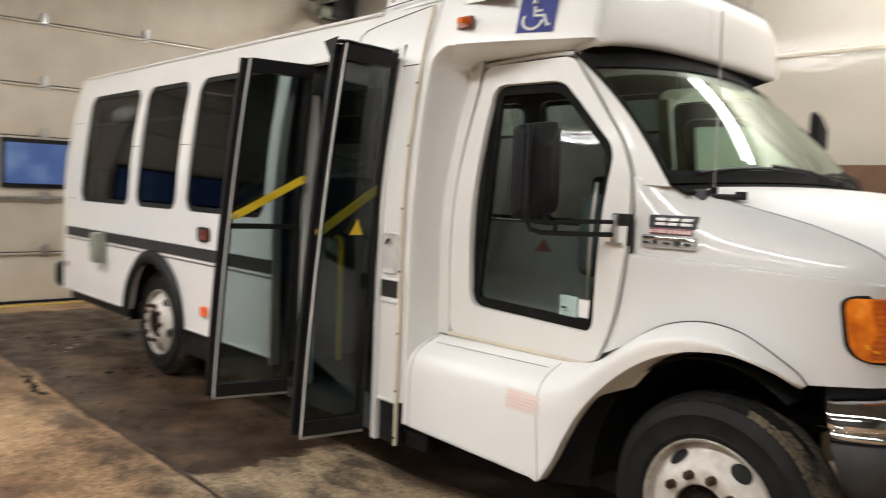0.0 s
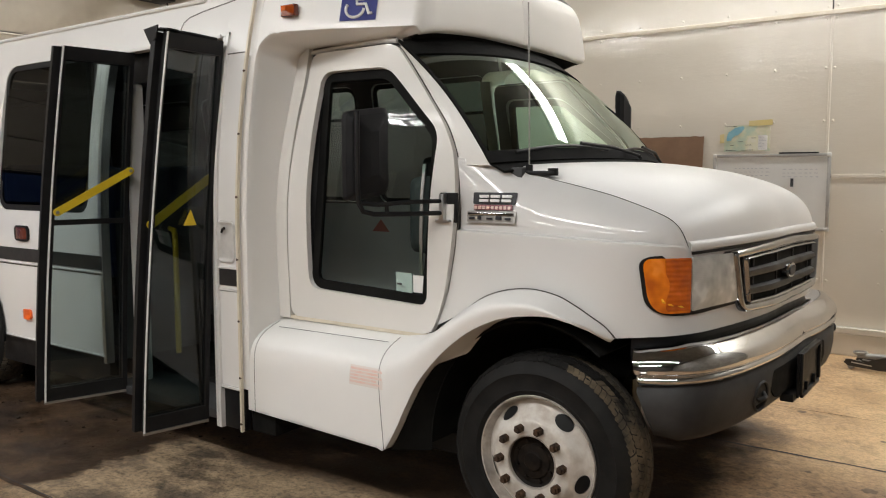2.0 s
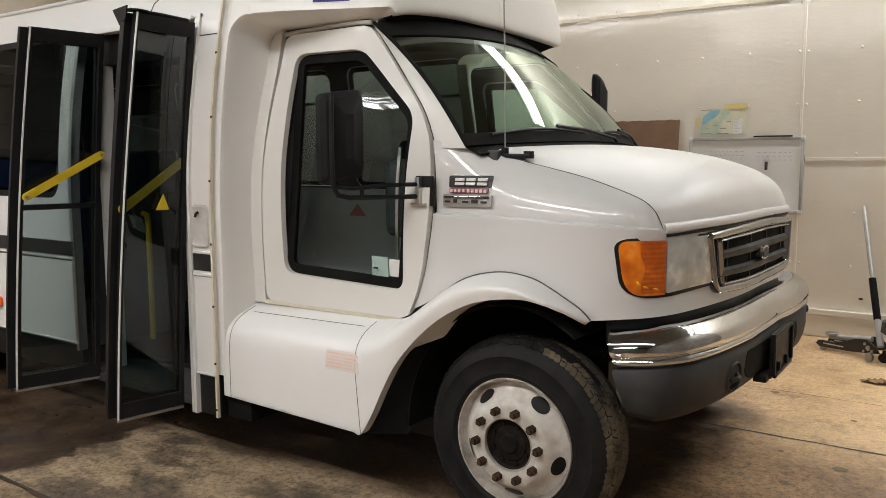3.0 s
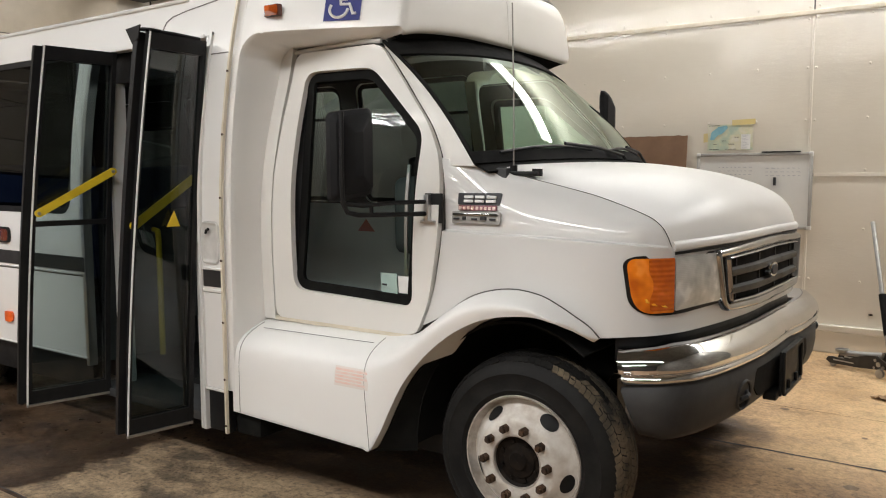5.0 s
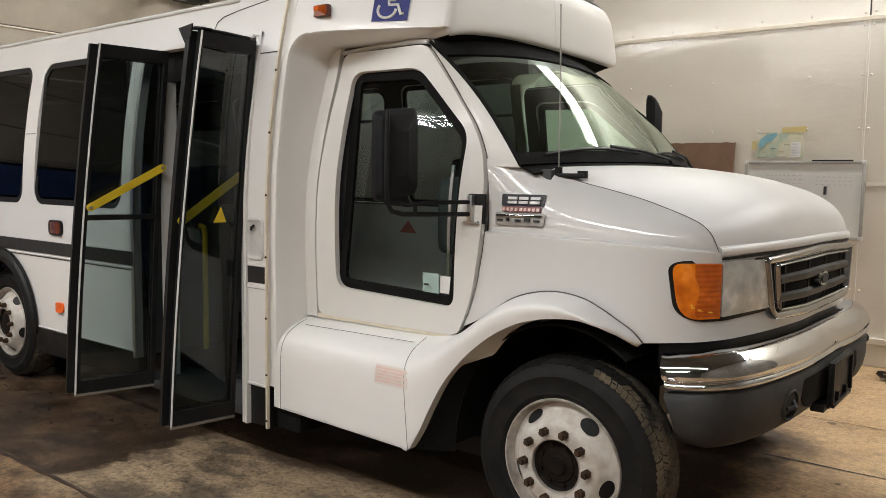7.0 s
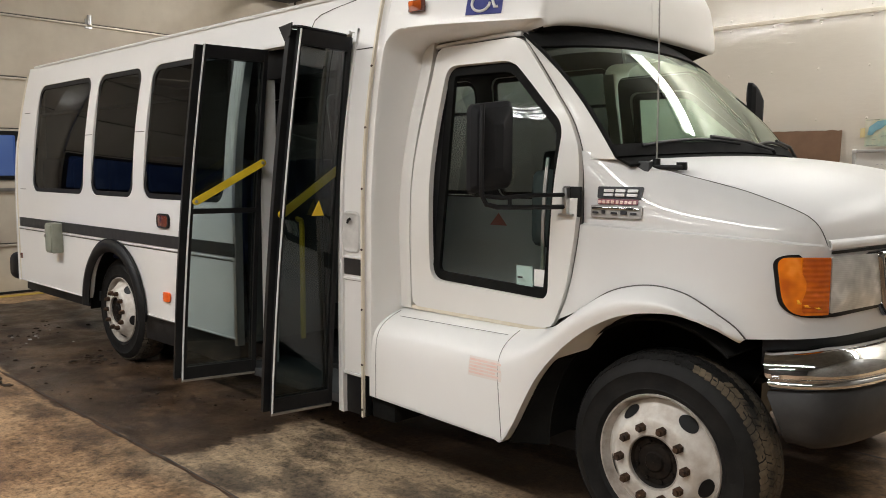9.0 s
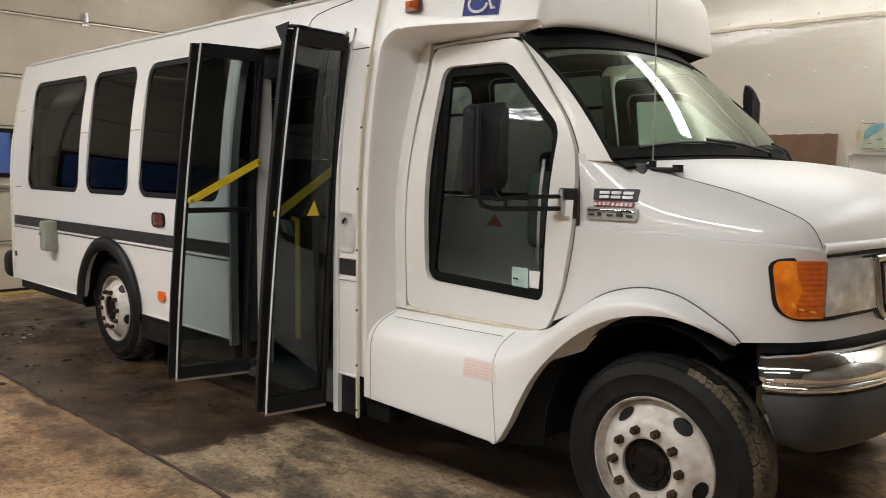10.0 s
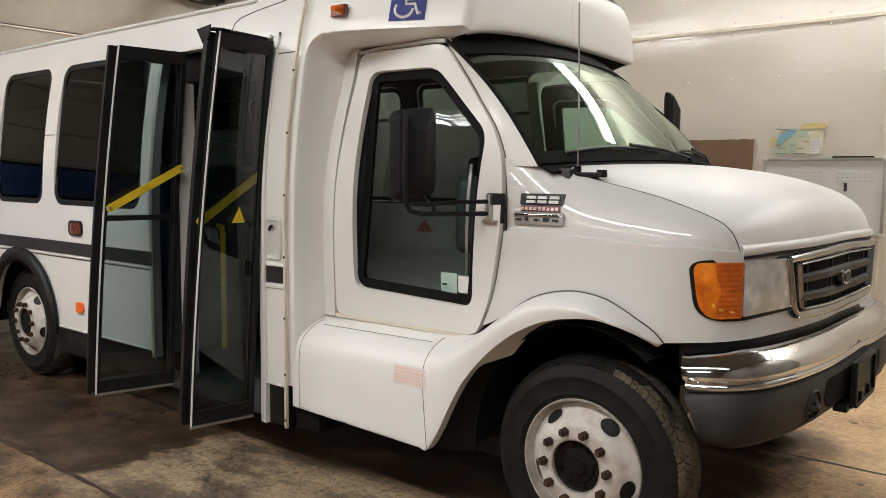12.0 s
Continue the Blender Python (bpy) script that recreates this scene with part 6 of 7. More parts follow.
APRON = [(0.752, -0.030), (0.735, -0.010), (0.65, -0.010), (0.600, -0.018), (0.558, -0.034), (0.530, -0.062), (0.515, -0.11), (0.512, -0.30)]


def apron(u, v):
    z, o = APRON[round(v * 7)]
    e = min(u, 1 - u)
    lift = 0.10 * (0.16 - e) / 0.16 if e < 0.16 else 0.0
    drop = end_drop(u) * 0.75
    z = z + lift * 0.6 * (0.70 - z) / 0.22 - drop
    x, y, z = bumper_at(u, z, o)
    end = max(0.0, 1 - e / 0.09)
    return (x + end * (0.022 + 0.42 * max(0.0, 0.72 - z)), y, z)


bm = bmesh.new()
sheet(bm, apron, 100, 7)
ap = part("bumper_apron", nose(bm), GREYPL, bus, "dark grey plastic bumper apron", smooth=60, thick=0.008)
# air opening in the apron, its shade drawn as a black patch; plate bracket standing before it
bm = bmesh.new()
filled(bm, round_poly([(0.80, 0.640), (0.83, 0.712), (BW - 0.83, 0.712), (BW - 0.80, 0.640), (BW - 0.86, 0.590), (0.86, 0.590)], 0.02, 4), lambda a, b: (0.742 - 0.028 * ((a - MID) / 0.42) ** 2 + 0.03 * (b - 0.65), a, b), 8)
part("air_opening", nose(bm), DULLBLACK, ap, "dark lower air opening", thick=0.006)
bm = bmesh.new()
box(bm, 0.755, 0.768, 1.065, 1.46, 0.545, 0.742, 0.006)
pb = part("plate_bracket", bm, BLACK, ap, "black number-plate bracket")
for y0, y1, z0, z1 in ((1.065, 1.085, 0.56, 0.742), (1.44, 1.46, 0.56, 0.742), (1.085, 1.44, 0.722, 0.742), (1.085, 1.44, 0.545, 0.563), (1.17, 1.19, 0.563, 0.60), (1.33, 1.35, 0.563, 0.60)):
    bm = bmesh.new()
    box(bm, 0.768, 0.782, y0, y1, z0, z1, 0.004)
    part("rib", bm, BLACK, pb)
bm = bmesh.new()
box(bm, 0.70, 0.757, 1.02, 1.42, 0.535, 0.572, 0.008)
part("foot", bm, BLACK, pb)
for flip in (0, 1):
    c = Vector((0.688, BW - 0.700 if flip else 0.700, 0.632))
    d = Vector((1, 0.16 if flip else -0.16, -0.10)).normalized()
    e1 = d.orthogonal().normalized()
    e2 = d.cross(e1)

    def disc(r, depth, n=28):
        return [c + d * depth + (e1 * math.cos(2 * math.pi * k / n) + e2 * math.sin(2 * math.pi * k / n)) * r for k in range(n)]
    bm = bmesh.new()
    rows = [[bm.verts.new(p) for p in disc(r, h)] for r, h in ((0.065, 0.012), (0.060, 0.019), (0.055, 0.017), (0.053, -0.02))]
    for a, b in zip(rows, rows[1:]):
        for k in range(28):
            bm.faces.new((a[k], a[(k + 1) % 28], b[(k + 1) % 28], b[k]))
    hole = part("tow_hole", bm, GREYPL, ap)
    bm = bmesh.new()
    bm.faces.new([bm.verts.new(p) for p in disc(0.055, 0.008)])
    part("hole_bottom", bm, DULLBLACK, hole, smooth=0)
    bm = bmesh.new()
    tube(bm, [c + d * h + Vector((0, y, z)) for h, y, z in ((0.010, -0.030, -0.012), (0.030, -0.012, 0.0), (0.030, 0.012, 0.0), (0.010, 0.030, 0.012))], 0.010, 10)
    part("tow_hook", bm, GREYPL, hole)
# rubber buffer on the off end of the bumper
bm = bmesh.new()
cyl(bm, (0.64, BW - 0.27, 0.665), (0.70, BW - 0.20, 0.665), 0.030, 0.024, n=16)
part("buffer", bm, BLACK, ap)
bm = bmesh.new()
box(bm, 0.55, 0.64, 0.55, BW - 0.55, 0.70, 0.83)
part("bumper_beam", bm, BLACK, bus, smooth=0)

# lower fairing and wheel-arch lip, moulded in one
LOWC = [(-1.515, 0.362), (-1.30, 0.355), (-1.10, 0.349), (-0.90, 0.343), (-0.78, 0.339), (-0.70, 0.337), (-0.655, 0.335), (-0.60, 0.42), (-0.55, 0.53), (-0.485, 0.652),
        (-0.39, 0.768), (-0.28, 0.862), (-0.19, 0.917), (-0.10, 0.955), (0.0, 0.976), (0.106, 0.984), (0.175, 0.970), (0.225, 0.950), (0.258, 0.918), (0.284, 0.884)]
TOPC = [(-1.515, 0.795), (-1.30, 0.798), (-1.10, 0.800), (-0.90, 0.802), (-0.80, 0.803), (-0.74, 0.804), (-0.70, 0.805), (-0.66, 0.807), (-0.61, 0.812), (-0.54, 0.825),
        (-0.44, 0.885), (-0.35, 0.950), (-0.26, 1.008), (-0.16, 1.042), (-0.05, 1.055), (0.06, 1.040), (0.14, 1.007), (0.20, 0.975), (0.262, 0.940), (0.304, 0.902)]


def fairing(u, v):
    a, b = along(LOWC, u), along(TOPC, u)
    p = a.lerp(b, v)
    k = max(0.0, min(1.0, (u - 0.36) / 0.16))
    yi = 0.235 + (0.192 - 0.235) * k
    yo = 0.0 + 0.028 * k + 0.165 * max(0.0, (u - 0.78) / 0.22) ** 2
    e = 9.0 + (5.5 - 9.0) * k
    return (p.x, yo + (yi - yo) * v ** e - 0.010 * k * math.sin(math.pi * v), p.y)


bm = bmesh.new()
sheet(bm, fairing, 130, 30)


def arch_return(u, v):
    """The lip rolls inward, deepest round the upper rear of the arch."""
    p = Vector(fairing(0.97 * u, 0))
    k = max(0.0, min(1.0, (p.x + 0.43) / 0.05)) * max(0.0, min(1.0, (0.20 - p.x) / 0.25))
    lean = max(0.0, min(1.0, (-0.20 - p.x) / 0.19)) * k
    f = 1 - (1 - v) ** 1.6
    return (p.x + 0.062 * lean * v, p.y + (0.05 + 0.075 * k) * f, p.z - 0.010 * k * v * (1 - v) - 0.006 * k * v)


sheet(bm, arch_return, 130, 5)
part("side_fairing", bm, FAIRWHITE, bus, "moulded white fairing below the cab door with wheel-arch lip", thick=0.010)
bm = bmesh.new()


def splash(u, v):
    a = Vector(fairing(0.305 + 0.205 * u, 0)) + Vector((0.004, 0.046, -0.004))
    d = max(0.0, 1 - ((a.z - 0.36) / 0.58) ** 2)
    return a.lerp(Vector((-0.005 - 0.50 * math.sqrt(d), 0.145, a.z)), v)


sheet(bm, splash, 30, 3)
part("splash_shield", bm, DULLBLACK, bus, thick=0.004)
bm = bmesh.new()
tube(bm, [tuple(Vector(fairing(0.50 + 0.5 * k / 50, 1.0)) + Vector((0, -0.004, 0.001))) for k in range(51)], 0.0035, 6)
part("seam", bm, SEAM, bus)
for u0 in (0.0155, 0.316):
    bm = bmesh.new()
    tube(bm, [tuple(Vector(fairing(u0, v / 30)) + Vector((0, -0.0002, 0.0004))) for v in range(30)], 0.0014, 6)
    part("seam", bm, SEAM, bus)
bm = bmesh.new()
tube(bm, [(-1.40, 0.105, 0.770), (-0.9, 0.105, 0.776), (-0.71, 0.105, 0.7785)], 0.0014, 6)
part("seam", bm, SEAM, bus)
bm = bmesh.new()
box(bm, -1.42, -0.50, 0.195, 0.24, 0.795, 0.815, 0.004)
part("door_sill", bm, CREAM, bus)


def on_fairing(x, z, out):
    v = (z - 0.340) / 0.463
    return (x, 0.235 * v ** 9 - out, z)


bm = bmesh.new()
sheet(bm, lambda u, v: on_fairing(-0.85 + 0.19 * u, 0.595 + 0.085 * v, 0.0012), 4, 8)
label_ob = part("faded_label", bm, surf("faded_label_film", (0.78, 0.70, 0.65), (0.77, 0.73, 0.69), 0.4), bus, smooth=30)
for k in range(5):
    bm = bmesh.new()
    sheet(bm, lambda u, v: on_fairing(-0.845 + (0.18, 0.16, 0.18, 0.15, 0.17)[k] * u, 0.662 - 0.014 * k + 0.009 * v, 0.0020), 4, 1)
    part("faded_print_bar", bm, PINK, label_ob, smooth=0)

# front cap above the cab
CAPP = [(-1.50, 0.0), (-1.40, 0.006), (-1.28, 0.030), (-1.13, 0.088), (-0.98, 0.155), (-0.86, 0.207), (-0.785, 0.240), (-0.752, 0.258), (-0.735, 0.285), (-0.728, 0.33), (-0.718, 0.44), (-0.700, 0.68), (-0.690, 0.95), (-0.685, MID)]
CAPR = [(0.035, 2.130), (0.010, 2.137), (0.0, 2.160), (0.0, 2.22), (0.003, 2.29), (0.008, 2.36), (0.022, 2.43), (0.06, 2.495), (0.16, 2.54), (0.35, 2.57), (0.6, 2.59)]


def cap(u, v):
    flip = u > 0.5
    t = 2 * (1 - u) if flip else 2 * u
    p = along(CAPP, t)
    q = along(CAPP, min(1, t + 0.01)) - along(CAPP, max(0, t - 0.01))
    nrm = Vector((-q.y, q.x)).normalized()        # inward
    i, z = along(CAPR, v)
    k = max(0.0, min(1.0, (0.68 - t) / 0.14))
    wide = k * k * (3 - 2 * k)
    if z < 2.2:                                   # along the sides the skin ends straight, where the moulding begins
        i *= 1 - wide
        z = 2.2 - (2.2 - z) * (1 - 0.6 * wide)
    back = max(0.0, min(1.0, (-0.7 - p.x) / 0.8))
    k = 1.0 if flip else max(0.0, min(1.0, (t - 0.60) / 0.30))
    z += 0.055 * k * k * (3 - 2 * k) * (1 - 0.5 * max(0.0, min(1.0, (z - 2.2) / 0.25))) + (z - 2.2) * 0.40 * back * (1 if z > 2.2 else 0)
    y = p.y + side_in(z) * (1 - 0.2 * t) + nrm.y * i
    return (p.x + nrm.x * i, BW - min(y, MID) if flip else min(y, MID), z)


bm = bmesh.new()
sheet(bm, cap, 160, 50)
part("front_cap", bm, FAIRWHITE, bus, "rounded white front cap over the cab", thick=0.0)


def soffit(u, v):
    """Underside of the cap over the windscreen, its shade and the visor drawn black."""
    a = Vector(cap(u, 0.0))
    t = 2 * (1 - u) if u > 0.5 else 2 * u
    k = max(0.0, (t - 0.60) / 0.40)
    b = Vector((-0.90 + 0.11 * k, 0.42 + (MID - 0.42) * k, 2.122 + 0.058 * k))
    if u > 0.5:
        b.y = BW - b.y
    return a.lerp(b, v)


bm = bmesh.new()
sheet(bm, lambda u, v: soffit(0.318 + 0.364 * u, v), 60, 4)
part("cap_underside", bm, DULLBLACK, bus, thick=0.006)
UEND = 0.318                                      # where the white moulding stops under the cap
ECX, ECZ, ER = -1.390, 2.062, 0.110               # the rounded upper corner of the moulding


def edge_out(q):
    """Outer edge of the moulding, q from 0 at its foot to 1 at the cab's front corner."""
    if q < 0.45:
        z = 0.362 + (ECZ - 0.362) * q / 0.45
        return Vector((-1.500, side_in(z), z))
    top = Vector(cap(0.0, 0.0)).z
    if q < 0.60:
        a = radians(90 * (q - 0.45) / 0.15)
        x, z = ECX - ER * math.cos(a), ECZ + (top - ECZ) * math.sin(a)
        f = (x + 1.5) / 0.11
        side = Vector(cap(0.046 * f, 0.0)).y
        return Vector((x, side_in(z) + (side - side_in(top)) * f, z))
    return Vector(cap(0.046 + (UEND - 0.046) * (q - 0.60) / 0.40, 0.0))


def edge_in(q):
    """Inner edge: down the door pillar and along the drip rail."""
    if q < 0.45:
        z = 0.362 + (2.06 - 0.362) * q / 0.45
        return Vector((-1.486, max(0.2, cab_in(max(z, 0.8))) + 0.010, z))
    if q < 0.60:
        a = radians(90 * (q - 0.45) / 0.15)
        return Vector((-1.386 - 0.10 * math.cos(a), 0.400 + 0.020 * math.sin(a), 2.06 + 0.072 * math.sin(a)))
    k = (q - 0.60) / 0.40
    return Vector((-1.386 + 0.486 * k, 0.420, 2.132 - 0.008 * k))


def moulding(q, w):
    e, n = edge_out(q), edge_in(q)
    f = 0.55 * (1 - (1 - w) ** 5) + 0.45 * w
    g = w ** 1.35
    return (e.x + (n.x - e.x) * f, e.y + (n.y - e.y) * g, e.z + (n.z - e.z) * f)


for flip in (0, 1):
    bm = bmesh.new()
    sheet(bm, moulding, 150, 26)
    top_z = Vector(cap(0.0, 0.0)).z

    def spandrel(u, v):
        p = edge_out(0.45 + 0.15 * u)
        z = ECZ + (top_z - ECZ) * 2 * u
        q = Vector((-1.500, side_in(z), z)) if u < 0.5 else Vector(cap(0.046 * (2 * u - 1), 0.0))
        return p.lerp(q, v)

    sheet(bm, spandrel, 24, 3)
    if flip:
        for v in bm.verts:
            v.co.y = BW - v.co.y
            v.co.z += 0.055 * max(0.0, min(1.0, (v.co.z - 1.95) / 0.15))
    part("cab_moulding", bm, FAIRWHITE, bus, "white moulding curving in to the cab door", smooth=60)
# clearance lamp and access sign on the cap
bm = bmesh.new()
box(bm, -1.360, -1.268, side_in(2.27) - 0.010, side_in(2.27) + 0.02, 2.240, 2.294, 0.006)
cl = part("clearance_lamp", bm, REDLENS, bus, "orange clearance lamp")
bm = bmesh.new()
yl = side_in(2.27) - 0.010
base_ = [bm.verts.new((x, yl, z)) for x, z in rounded(-1.357, -1.271, 2.243, 2.291, 0.012, 2)]
tip_ = [bm.verts.new((-1.300 + 0.35 * (v.co.x + 1.315), yl - 0.040, 2.268 + 0.5 * (v.co.z - 2.267))) for v in base_]
bm.faces.new(tip_)
for i in range(len(base_)):
    k = (i + 1) % len(base_)
    bm.faces.new((base_[i], base_[k], tip_[k], tip_[i]))
part("lens", bm, AMBER, cl, smooth=20)
SX0, SX1, SZ0, SZ1 = -1.080, -0.922, 2.205, 2.362


def on_cap(x, z, out):
    t = 0.3
    for _ in range(40):
        t += (x - along(CAPP, t).x) * 0.4
    p = along(CAPP, t)
    return (p.x + out * 0.4, p.y + side_in(z) * (1 - 0.2 * t) - out * 0.9 + 0.004, z)


bm = bmesh.new()
sheet(bm, lambda u, v: on_cap(SX0 + (SX1 - SX0) * u, SZ0 + (SZ1 - SZ0) * v, 0.006), 4, 4)
sign = part("access_sign", bm, BLUE, bus, "blue wheelchair access sign", thick=0.003)
bm = bmesh.new()
sheet(bm, lambda u, v: on_cap(SX0 - 0.005 + (SX1 - SX0 + 0.010) * u, SZ0 - 0.005 + (SZ1 - SZ0 + 0.010) * v, 0.0035), 4, 4)
part("border", bm, DECAL, sign, thick=0.002)
sx, sz = (SX0 + SX1) / 2, (SZ0 + SZ1) / 2


def sign_bar(pts, r):
    bm = bmesh.new()
    tube(bm, [on_cap(sx + 0.82 * a, sz + 0.82 * b, 0.010) for a, b in pts], r, 6)
    part("sign_symbol", bm, DECAL, sign)


sign_bar([(-0.02 + 0.048 * math.cos(radians(a)), -0.03 + 0.048 * math.sin(radians(a))) for a in range(150, 375, 15)], 0.007)
sign_bar([(-0.018, 0.045), (-0.012, -0.005), (0.035, -0.005), (0.058, -0.06), (0.075, -0.055)], 0.008)
sign_bar([(-0.014, 0.022), (0.022, 0.022)], 0.006)
sign_bar([(-0.02, 0.060), (-0.02, 0.075)], 0.014)

# badges on the wing
def on_wing(x, z, out):
    s = (x + 0.43) / 0.7 * 0.38
    for _ in range(12):
        s += (x - shell(s, z)[0]) * 0.5
    return shell(s, z, out)


def plaque(name, mat_, x0, x1, z0, z1, out, r, parent=bus, thick=0.006, label=""):
    bm = bmesh.new()
    filled(bm, rounded(x0, x1, z0, z1, r), lambda a, b: on_wing(a, b, out), 2)
    return part(name, bm, mat_, parent, label, thick=thick)


b1 = plaque("badge", INK, -0.346, -0.155, 1.384, 1.432, 0.006, 0.006, label="black badge with white block marks")
b2 = plaque("badge", RED, -0.340, -0.164, 1.360, 1.381, 0.005, 0.004, label="red badge strip")
b3 = plaque("badge", FRAMEGREY, -0.371, -0.141, 1.306, 1.356, 0.006, 0.008, label="silver model plate")
for x0, x1 in ((-0.314, -0.273), (-0.264, -0.224), (-0.214, -0.172)):
    plaque("badge_bar", DECAL, x0, x1, 1.394, 1.405, 0.016, 0.002, b1)
    plaque("badge_bar", DECAL, x0, x1, 1.411, 1.422, 0.016, 0.002, b1)
for k in range(9):
    plaque("badge_bar", PINK, -0.334 + 0.019 * k, -0.322 + 0.019 * k, 1.364, 1.377, 0.012, 0.002, b2)
for k in range(5):
    plaque("badge_bar", INK, -0.358 + 0.043 * k, -0.358 + 0.043 * k + (0.026 if k != 1 else 0.014), 1.322, 1.330 + 0.006 * (k % 2), 0.014, 0.002, b3)
plaque("badge_bar", CHROME, -0.362, -0.150, 1.340, 1.349, 0.014, 0.003, b3)


# ---------- mirrors ----------
def door_mirror(flip):
    bm = bmesh.new()
    box(bm, -0.490, -0.405, 0.185, 0.200, 1.305, 1.430, 0.004)
    mount = part("mirror_mount", bm, BLACK, bus)
    bm2 = bmesh.new()
    box(bm2, -0.478, -0.456, 0.160, 0.186, 1.315, 1.425, 0.003)
    box(bm2, -0.500, -0.430, 0.162, 0.186, 1.306, 1.318, 0.003)
    arm_b = part("mirror_bracket", bm2, ALU, mount)
    obs = [mount, arm_b]
    bm = bmesh.new()
    path = [(-0.465, 0.175, 1.345), (-0.49, 0.13, 1.345), (-0.55, 0.02, 1.345), (-0.61, -0.10, 1.347), (-0.632, -0.140, 1.358), (-0.643, -0.156, 1.395), (-0.643, -0.160, 1.46), (-0.641, -0.163, 1.585), (-0.648, -0.152, 1.755)]
    tube(bm, path[:6] if flip else path, 0.010, 8)
    tube(bm, [(-0.465, 0.175, 1.395), (-0.49, 0.13, 1.395), (-0.55, 0.02, 1.393), (-0.60, -0.08, 1.384), (-0.638, -0.148, 1.392)], 0.009, 8)
    tube(bm, [(-0.585, -0.05, 1.346), (-0.585, -0.05, 1.387)], 0.008, 8)
    obs.append(part("mirror_arm", bm, BLACK, mount))
    # shell of the head: flat facets rising from the rim to a narrower back
    bm = bmesh.new()
    m = pose(-0.652, -0.072, 1.590, 0, 0, -14)
    levels = [(-0.050, 0.098, 0.174), (-0.046, 0.105, 0.182), (-0.020, 0.103, 0.179), (0.004, 0.088, 0.158), (0.032, 0.026, 0.096), (0.036, 0.020, 0.088)]
    rows = []
    for dx, hw, hh in levels:
        rows.append([bm.verts.new(m @ Vector((dx, y, z + (0.014 * y / 0.1 if abs(z) > 0 else 0)))) for y, z in rounded(-hw, hw, -hh, hh, 0.028 * hw / 0.1, 4)])
    n = len(rows[0])
    for a, b in zip(rows, rows[1:]):
        for i in range(n):
            bm.faces.new((a[i], a[(i + 1) % n], b[(i + 1) % n], b[i]))
    bm.faces.new(rows[0])
    bm.faces.new(rows[-1])
    bmesh.ops.recalc_face_normals(bm, faces=bm.faces)
    obs.append(part("mirror_head", bm, MIRRORPL, mount, smooth=22))
    bm = bmesh.new()
    box(bm, -0.056, -0.051, -0.080, 0.080, -0.165, 0.165, m=m)
    obs.append(part("mirror_glass", bm, CHROME, mount, smooth=0))
    if flip:
        for o in obs:
            for v in o.data.vertices:
                v.co.y = BW - v.co.y
                if o in obs[2:]:
                    v.co.z += 0.27
            o.data.flip_normals()


door_mirror(0)
door_mirror(1)

# ---------- inside the cab ----------
bm = bmesh.new()
box(bm, -0.75, -0.20, 0.28, BW - 0.28, 1.15, 1.50, 0.06, 3)
box(bm, -0.45, -0.16, 0.30, BW - 0.30, 1.42, 1.535, 0.02)
part("dashboard", bm, DARKIN, bus)
bm = bmesh.new()
tube(bm, [(-0.80 + 0.08 * math.sin(radians(a)), 1.78 + 0.2 * math.cos(radians(a)), 1.42 + 0.18 * math.sin(radians(a))) for a in range(0, 361, 15)], 0.014, 8)
tube(bm, [(-0.80, 1.78, 1.42), (-0.6, 1.78, 1.30)], 0.03, 8)
part("steering_wheel", bm, BLACK, bus)
for y in (1.78,):
    bm = bmesh.new()
    box(bm, -1.5, -1.0, y - 0.26, y + 0.26, 0.86, 1.0, 0.05, 3)
    ds = part("driver_seat", bm, DARKIN, bus)
    bm = bmesh.new()
    box(bm, -1.62, -1.48, y - 0.25, y + 0.25, 1.0, 1.62, 0.05, 3)
    part("backrest", bm, DARKIN, ds)
    bm = bmesh.new()
    box(bm, -1.6, -1.5, y - 0.14, y + 0.14, 1.66, 1.86, 0.04, 3)
    part("headrest", bm, DARKIN, ds)
bm = bmesh.new()
box(bm, -1.46, -0.56, 0.26, BW - 0.26, 0.70, 0.80)
part("cab_floor", bm, DARKIN, bus, smooth=0)
bm = bmesh.new()
box(bm, -0.75, -0.2, 0.8, 1.6, 0.96, 1.3, 0.08, 3)
part("engine_cover", bm, DARKIN, bus)
bm = bmesh.new()
box(bm, -0.20, 0.0, 0.40, BW - 0.40, 0.97, 1.48)
part("bulkhead", bm, BLACK, bus, smooth=0)


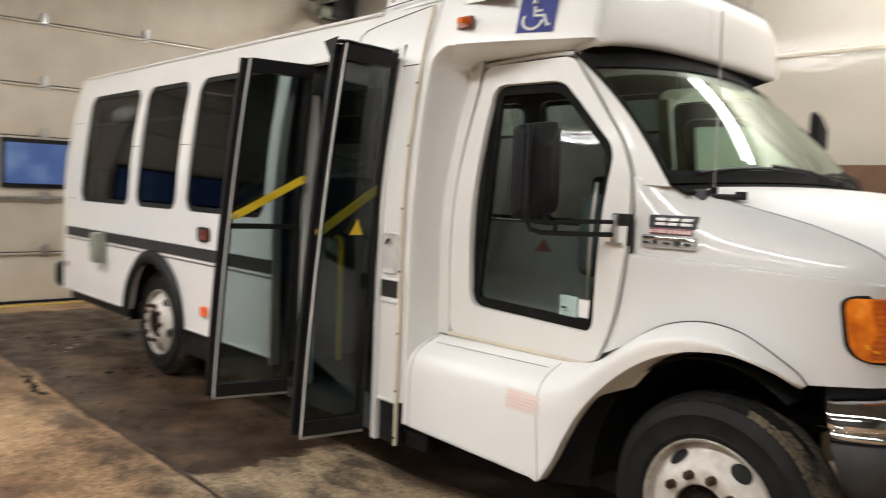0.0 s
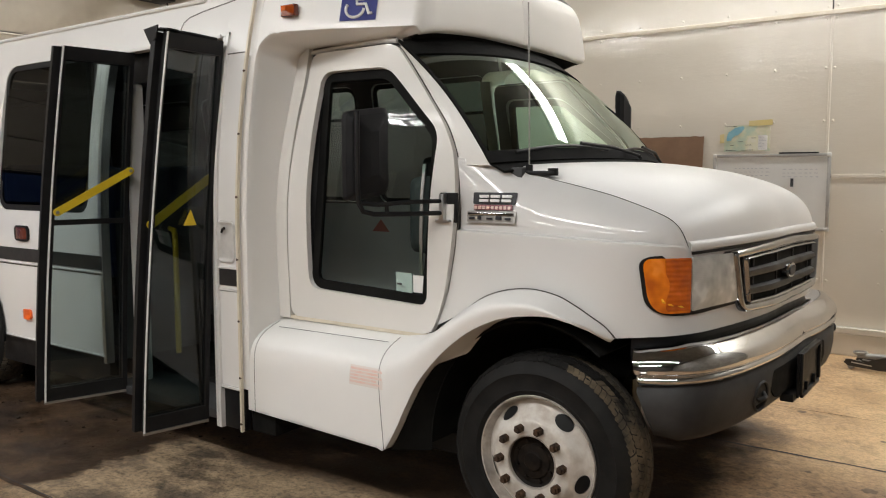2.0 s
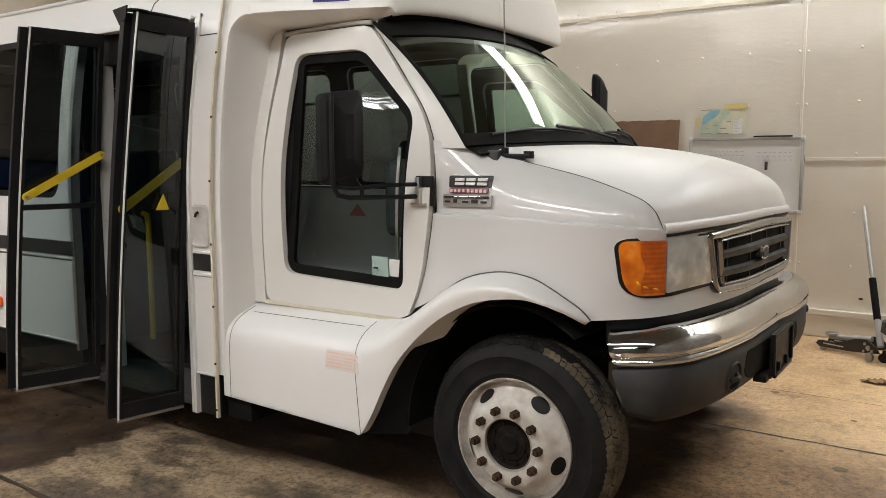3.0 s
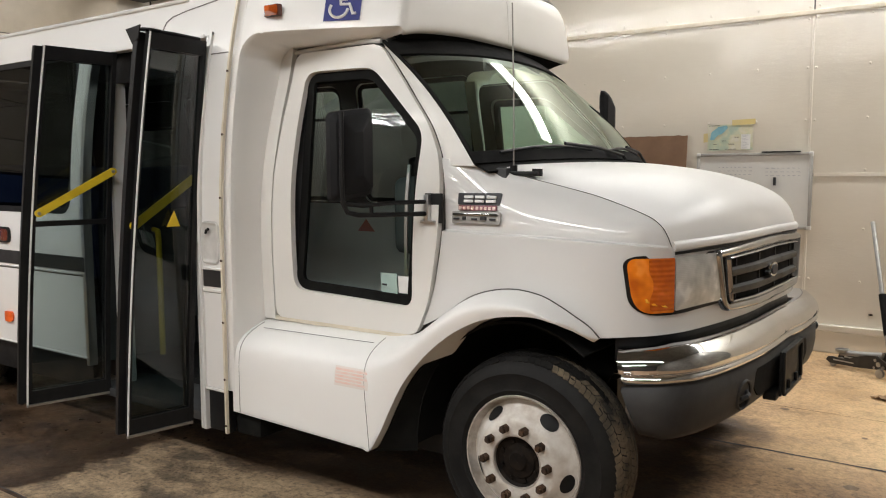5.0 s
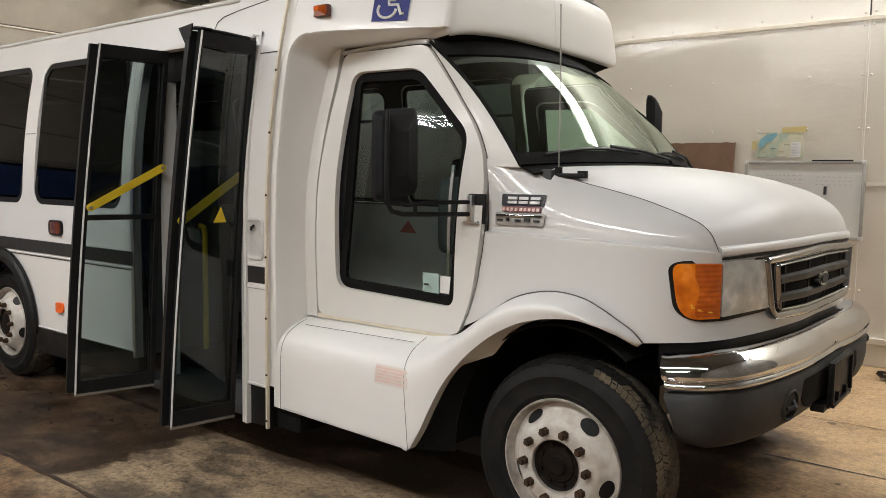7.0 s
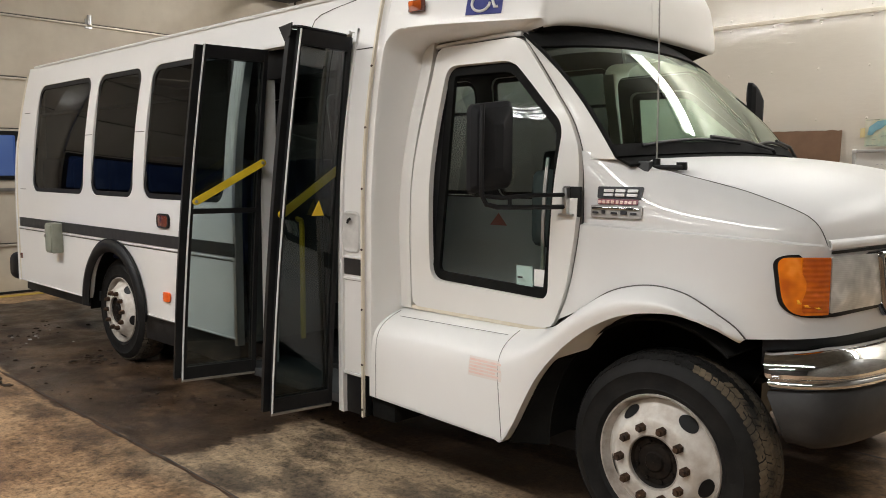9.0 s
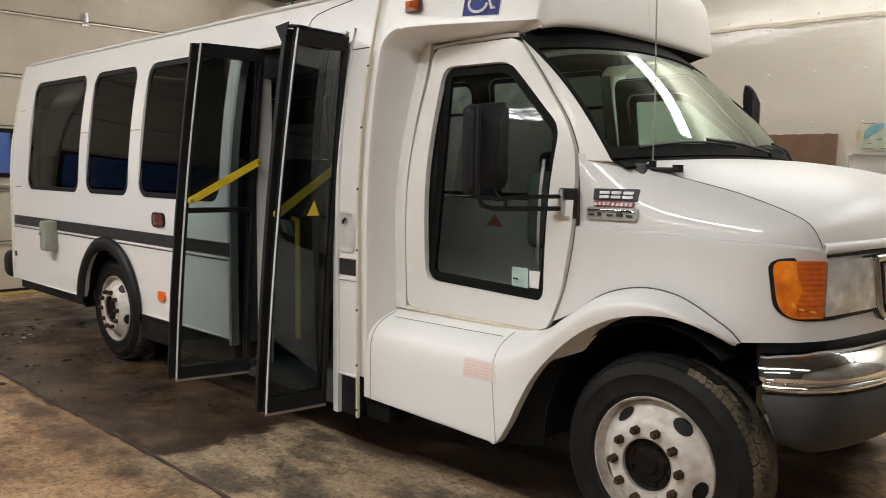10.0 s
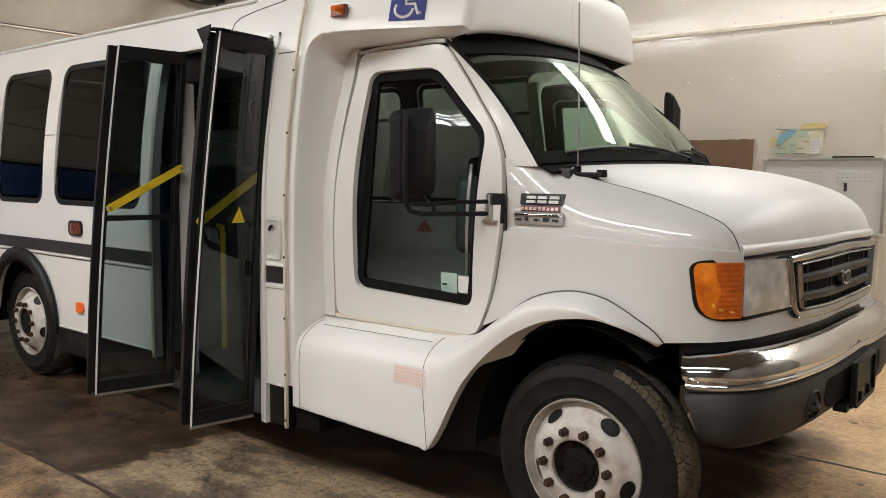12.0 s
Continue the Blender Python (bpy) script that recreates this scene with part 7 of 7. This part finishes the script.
# ---------- wheels ----------
def wheel(cx, y0, flip, dual):
    """Outer face of the tyre at y0; flip for the far side."""
    s = -1 if flip else 1
    c = (cx, y0, 0.0)

    def P(r, d):
        return (r, s * d)
    R = 0.405
    RS = 0.944                                # rim radii
    prof = [P(0.245, 0.018), P(0.254, 0.006), P(0.266, -0.001), P(0.272, -0.004), P(0.278, -0.002), P(0.31, -0.006), P(0.333, -0.005), P(0.338, -0.008), P(0.346, -0.004), P(0.366, 0.006), P(0.382, 0.020), P(0.394, 0.038), P(0.401, 0.056), P(R, 0.08), P(R, 0.17), P(0.395, 0.205), P(0.36, 0.225), P(0.27, 0.215)]
    rb = bmesh.new()
    rimp = [P(0.249, 0.018), P(0.253, 0.006), P(0.250, -0.001), P(0.245, 0.000), P(0.242, 0.008), P(0.238, 0.024), P(0.229, 0.040)]
    dish = [P(RS * r, d) for r, d in ((0.243, 0.040), (0.232, 0.034), (0.211, 0.011), (0.190, -0.012), (0.178, -0.028), (0.165, -0.034), (0.116, -0.036), (0.109, -0.034), (0.107, -0.026), (0.106, 0.03))]
    lathe(rb, dish, (cx, y0, 0.405), 64)
    w = part("wheel", rb, RIM, bus, "off-white painted steel wheel with ten lug nuts", smooth=35)
    eb = bmesh.new()
    lathe(eb, rimp, (cx, y0, 0.405), 64)
    part("rim", eb, RIMEDGE, w, "dull worn steel rim edge", smooth=35)
    # tyre with blocks of tread
    tb = bmesh.new()
    lathe(tb, prof, (cx, y0, 0.405), 72)
    part("tyre", tb, RUBBER, w, smooth=45)
    # six ribs of zigzag blocks, dust caked on those that last turned to the front
    rr = random.Random(7)
    for rib, (d0, d1, drop, lean) in enumerate(((0.021, 0.052, 0.0150, 0.50), (0.054, 0.083, 0.0045, 0.16), (0.085, 0.114, 0.0015, 0), (0.116, 0.145, 0.0015, 0), (0.147, 0.176, 0.003, -0.1), (0.178, 0.206, 0.012, -0.40))):
        dusty, plain = bmesh.new(), bmesh.new()
        for k in range(96):
            aa = 2 * math.pi * (k + 0.45 * rib + rr.uniform(-0.10, 0.10)) / 96
            ahead = 54 < k < 92 - 5 * (rib % 3) and not dual
            trd = dusty if ahead else plain
            m = Matrix.Translation((cx, y0, 0.405)) @ Matrix.Rotation(-aa, 4, "Y") @ Matrix.Translation((0, s * (d0 + d1) / 2 + rr.uniform(-0.002, 0.002), R - drop + rr.uniform(-0.0015, 0.001))) @ Matrix.Rotation(s * lean, 4, "X")
            h, sl, zz = (d1 - d0) / 2, 0.005 * (-1) ** rib, rr.uniform(0.003, 0.006)
            top = [(-0.0115 + sl, -h), (0.0, -h - zz), (0.0115 + sl, -h), (0.0130, 0), (0.0115 - sl, h - zz), (0.0, h), (-0.0115 - sl, h - zz), (-0.0100, 0)]
            lo_, hi_ = [[trd.verts.new(m @ Vector((x, y, z))) for x, y in top] for z in (-0.010, 0.0042)]
            trd.faces.new(hi_)
            for i in range(8):
                trd.faces.new((lo_[i], lo_[(i + 1) % 8], hi_[(i + 1) % 8], hi_[i]))
        if dusty.faces:
            part("tread", dusty, DUSTYTREAD if rib < 3 else TREAD, w, smooth=0)
        part("tread", plain, RUBBER if not dual else TREAD, w, smooth=0)
    # hand holes, their darkness painted as black patches laid on the disc
    for k in range(5):
        a0 = radians(72 * k + 55)
        hb = bmesh.new()

        def on_dish(e, t):
            r, d = RS * (0.213 + 0.674 * t + 0.002), 0.0132 + 0.738 * t - 0.0016
            return (cx + r * math.cos(a0 + e), y0 + s * d, 0.405 + r * math.sin(a0 + e))
        filled(hb, [(0.20 * math.cos(radians(15 * j)), 0.031 * math.sin(radians(15 * j))) for j in range(24)], on_dish, 4)
        part("hand_hole", hb, BLACK, w)
    # nuts and hub
    for k in range(10):
        a = radians(36 * k + 2)
        nb = bmesh.new()
        d0 = -0.036
        p0 = Vector((cx + 0.136 * math.cos(a), y0 + s * d0, 0.405 + 0.136 * math.sin(a)))
        cyl(nb, p0 + Vector((0, s * 0.004, 0)), p0 - Vector((0, s * 0.024, 0)), 0.0175, n=6)
        cyl(nb, p0 - Vector((0, s * 0.024, 0)), p0 - Vector((0, s * 0.036, 0)), 0.010, n=10)
        part("lug_nut", nb, RUST, w)
    hb = bmesh.new()
    lathe(hb, [P(0.101, -0.022), P(0.096, -0.020), P(0.090, -0.012), P(0.070, -0.010), P(0.066, -0.016), P(0.040, -0.020), P(0.034, -0.027), P(0.001, -0.029)], (cx, y0, 0.405), 32)
    for k in range(8):
        a = radians(45 * k + 20)
        p0 = Vector((cx + 0.078 * math.cos(a), y0 - s * 0.008, 0.405 + 0.078 * math.sin(a)))
        cyl(hb, p0, p0 - Vector((0, s * 0.012, 0)), 0.008, n=8)
    part("hub", hb, GREASE, w, "greasy dark hub")
    hb = bmesh.new()
    lathe(hb, [P(0.107, -0.033), P(0.105, -0.038), P(0.101, -0.036), P(0.100, -0.022)], (cx, y0, 0.405), 36)
    part("hub_ring", hb, RIMEDGE, w)
    return w


for flip, yw in ((0, 0.105), (1, BW - 0.105)):
    wheel(0.022, yw, flip, False)
for flip, yw in ((0, 0.075), (1, BW - 0.075)):
    wheel(AX, yw, flip, True)
    bm = bmesh.new()
    s = -1 if flip else 1
    lathe(bm, [(0.26, s * 0.01), (0.36, 0.0), (0.40, s * 0.03), (0.405, s * 0.05), (0.405, s * 0.18), (0.36, s * 0.22), (0.26, s * 0.21)], (AX, yw + s * 0.29, 0.405), 48)
    part("inner_tyre", bm, RUBBER, bus)
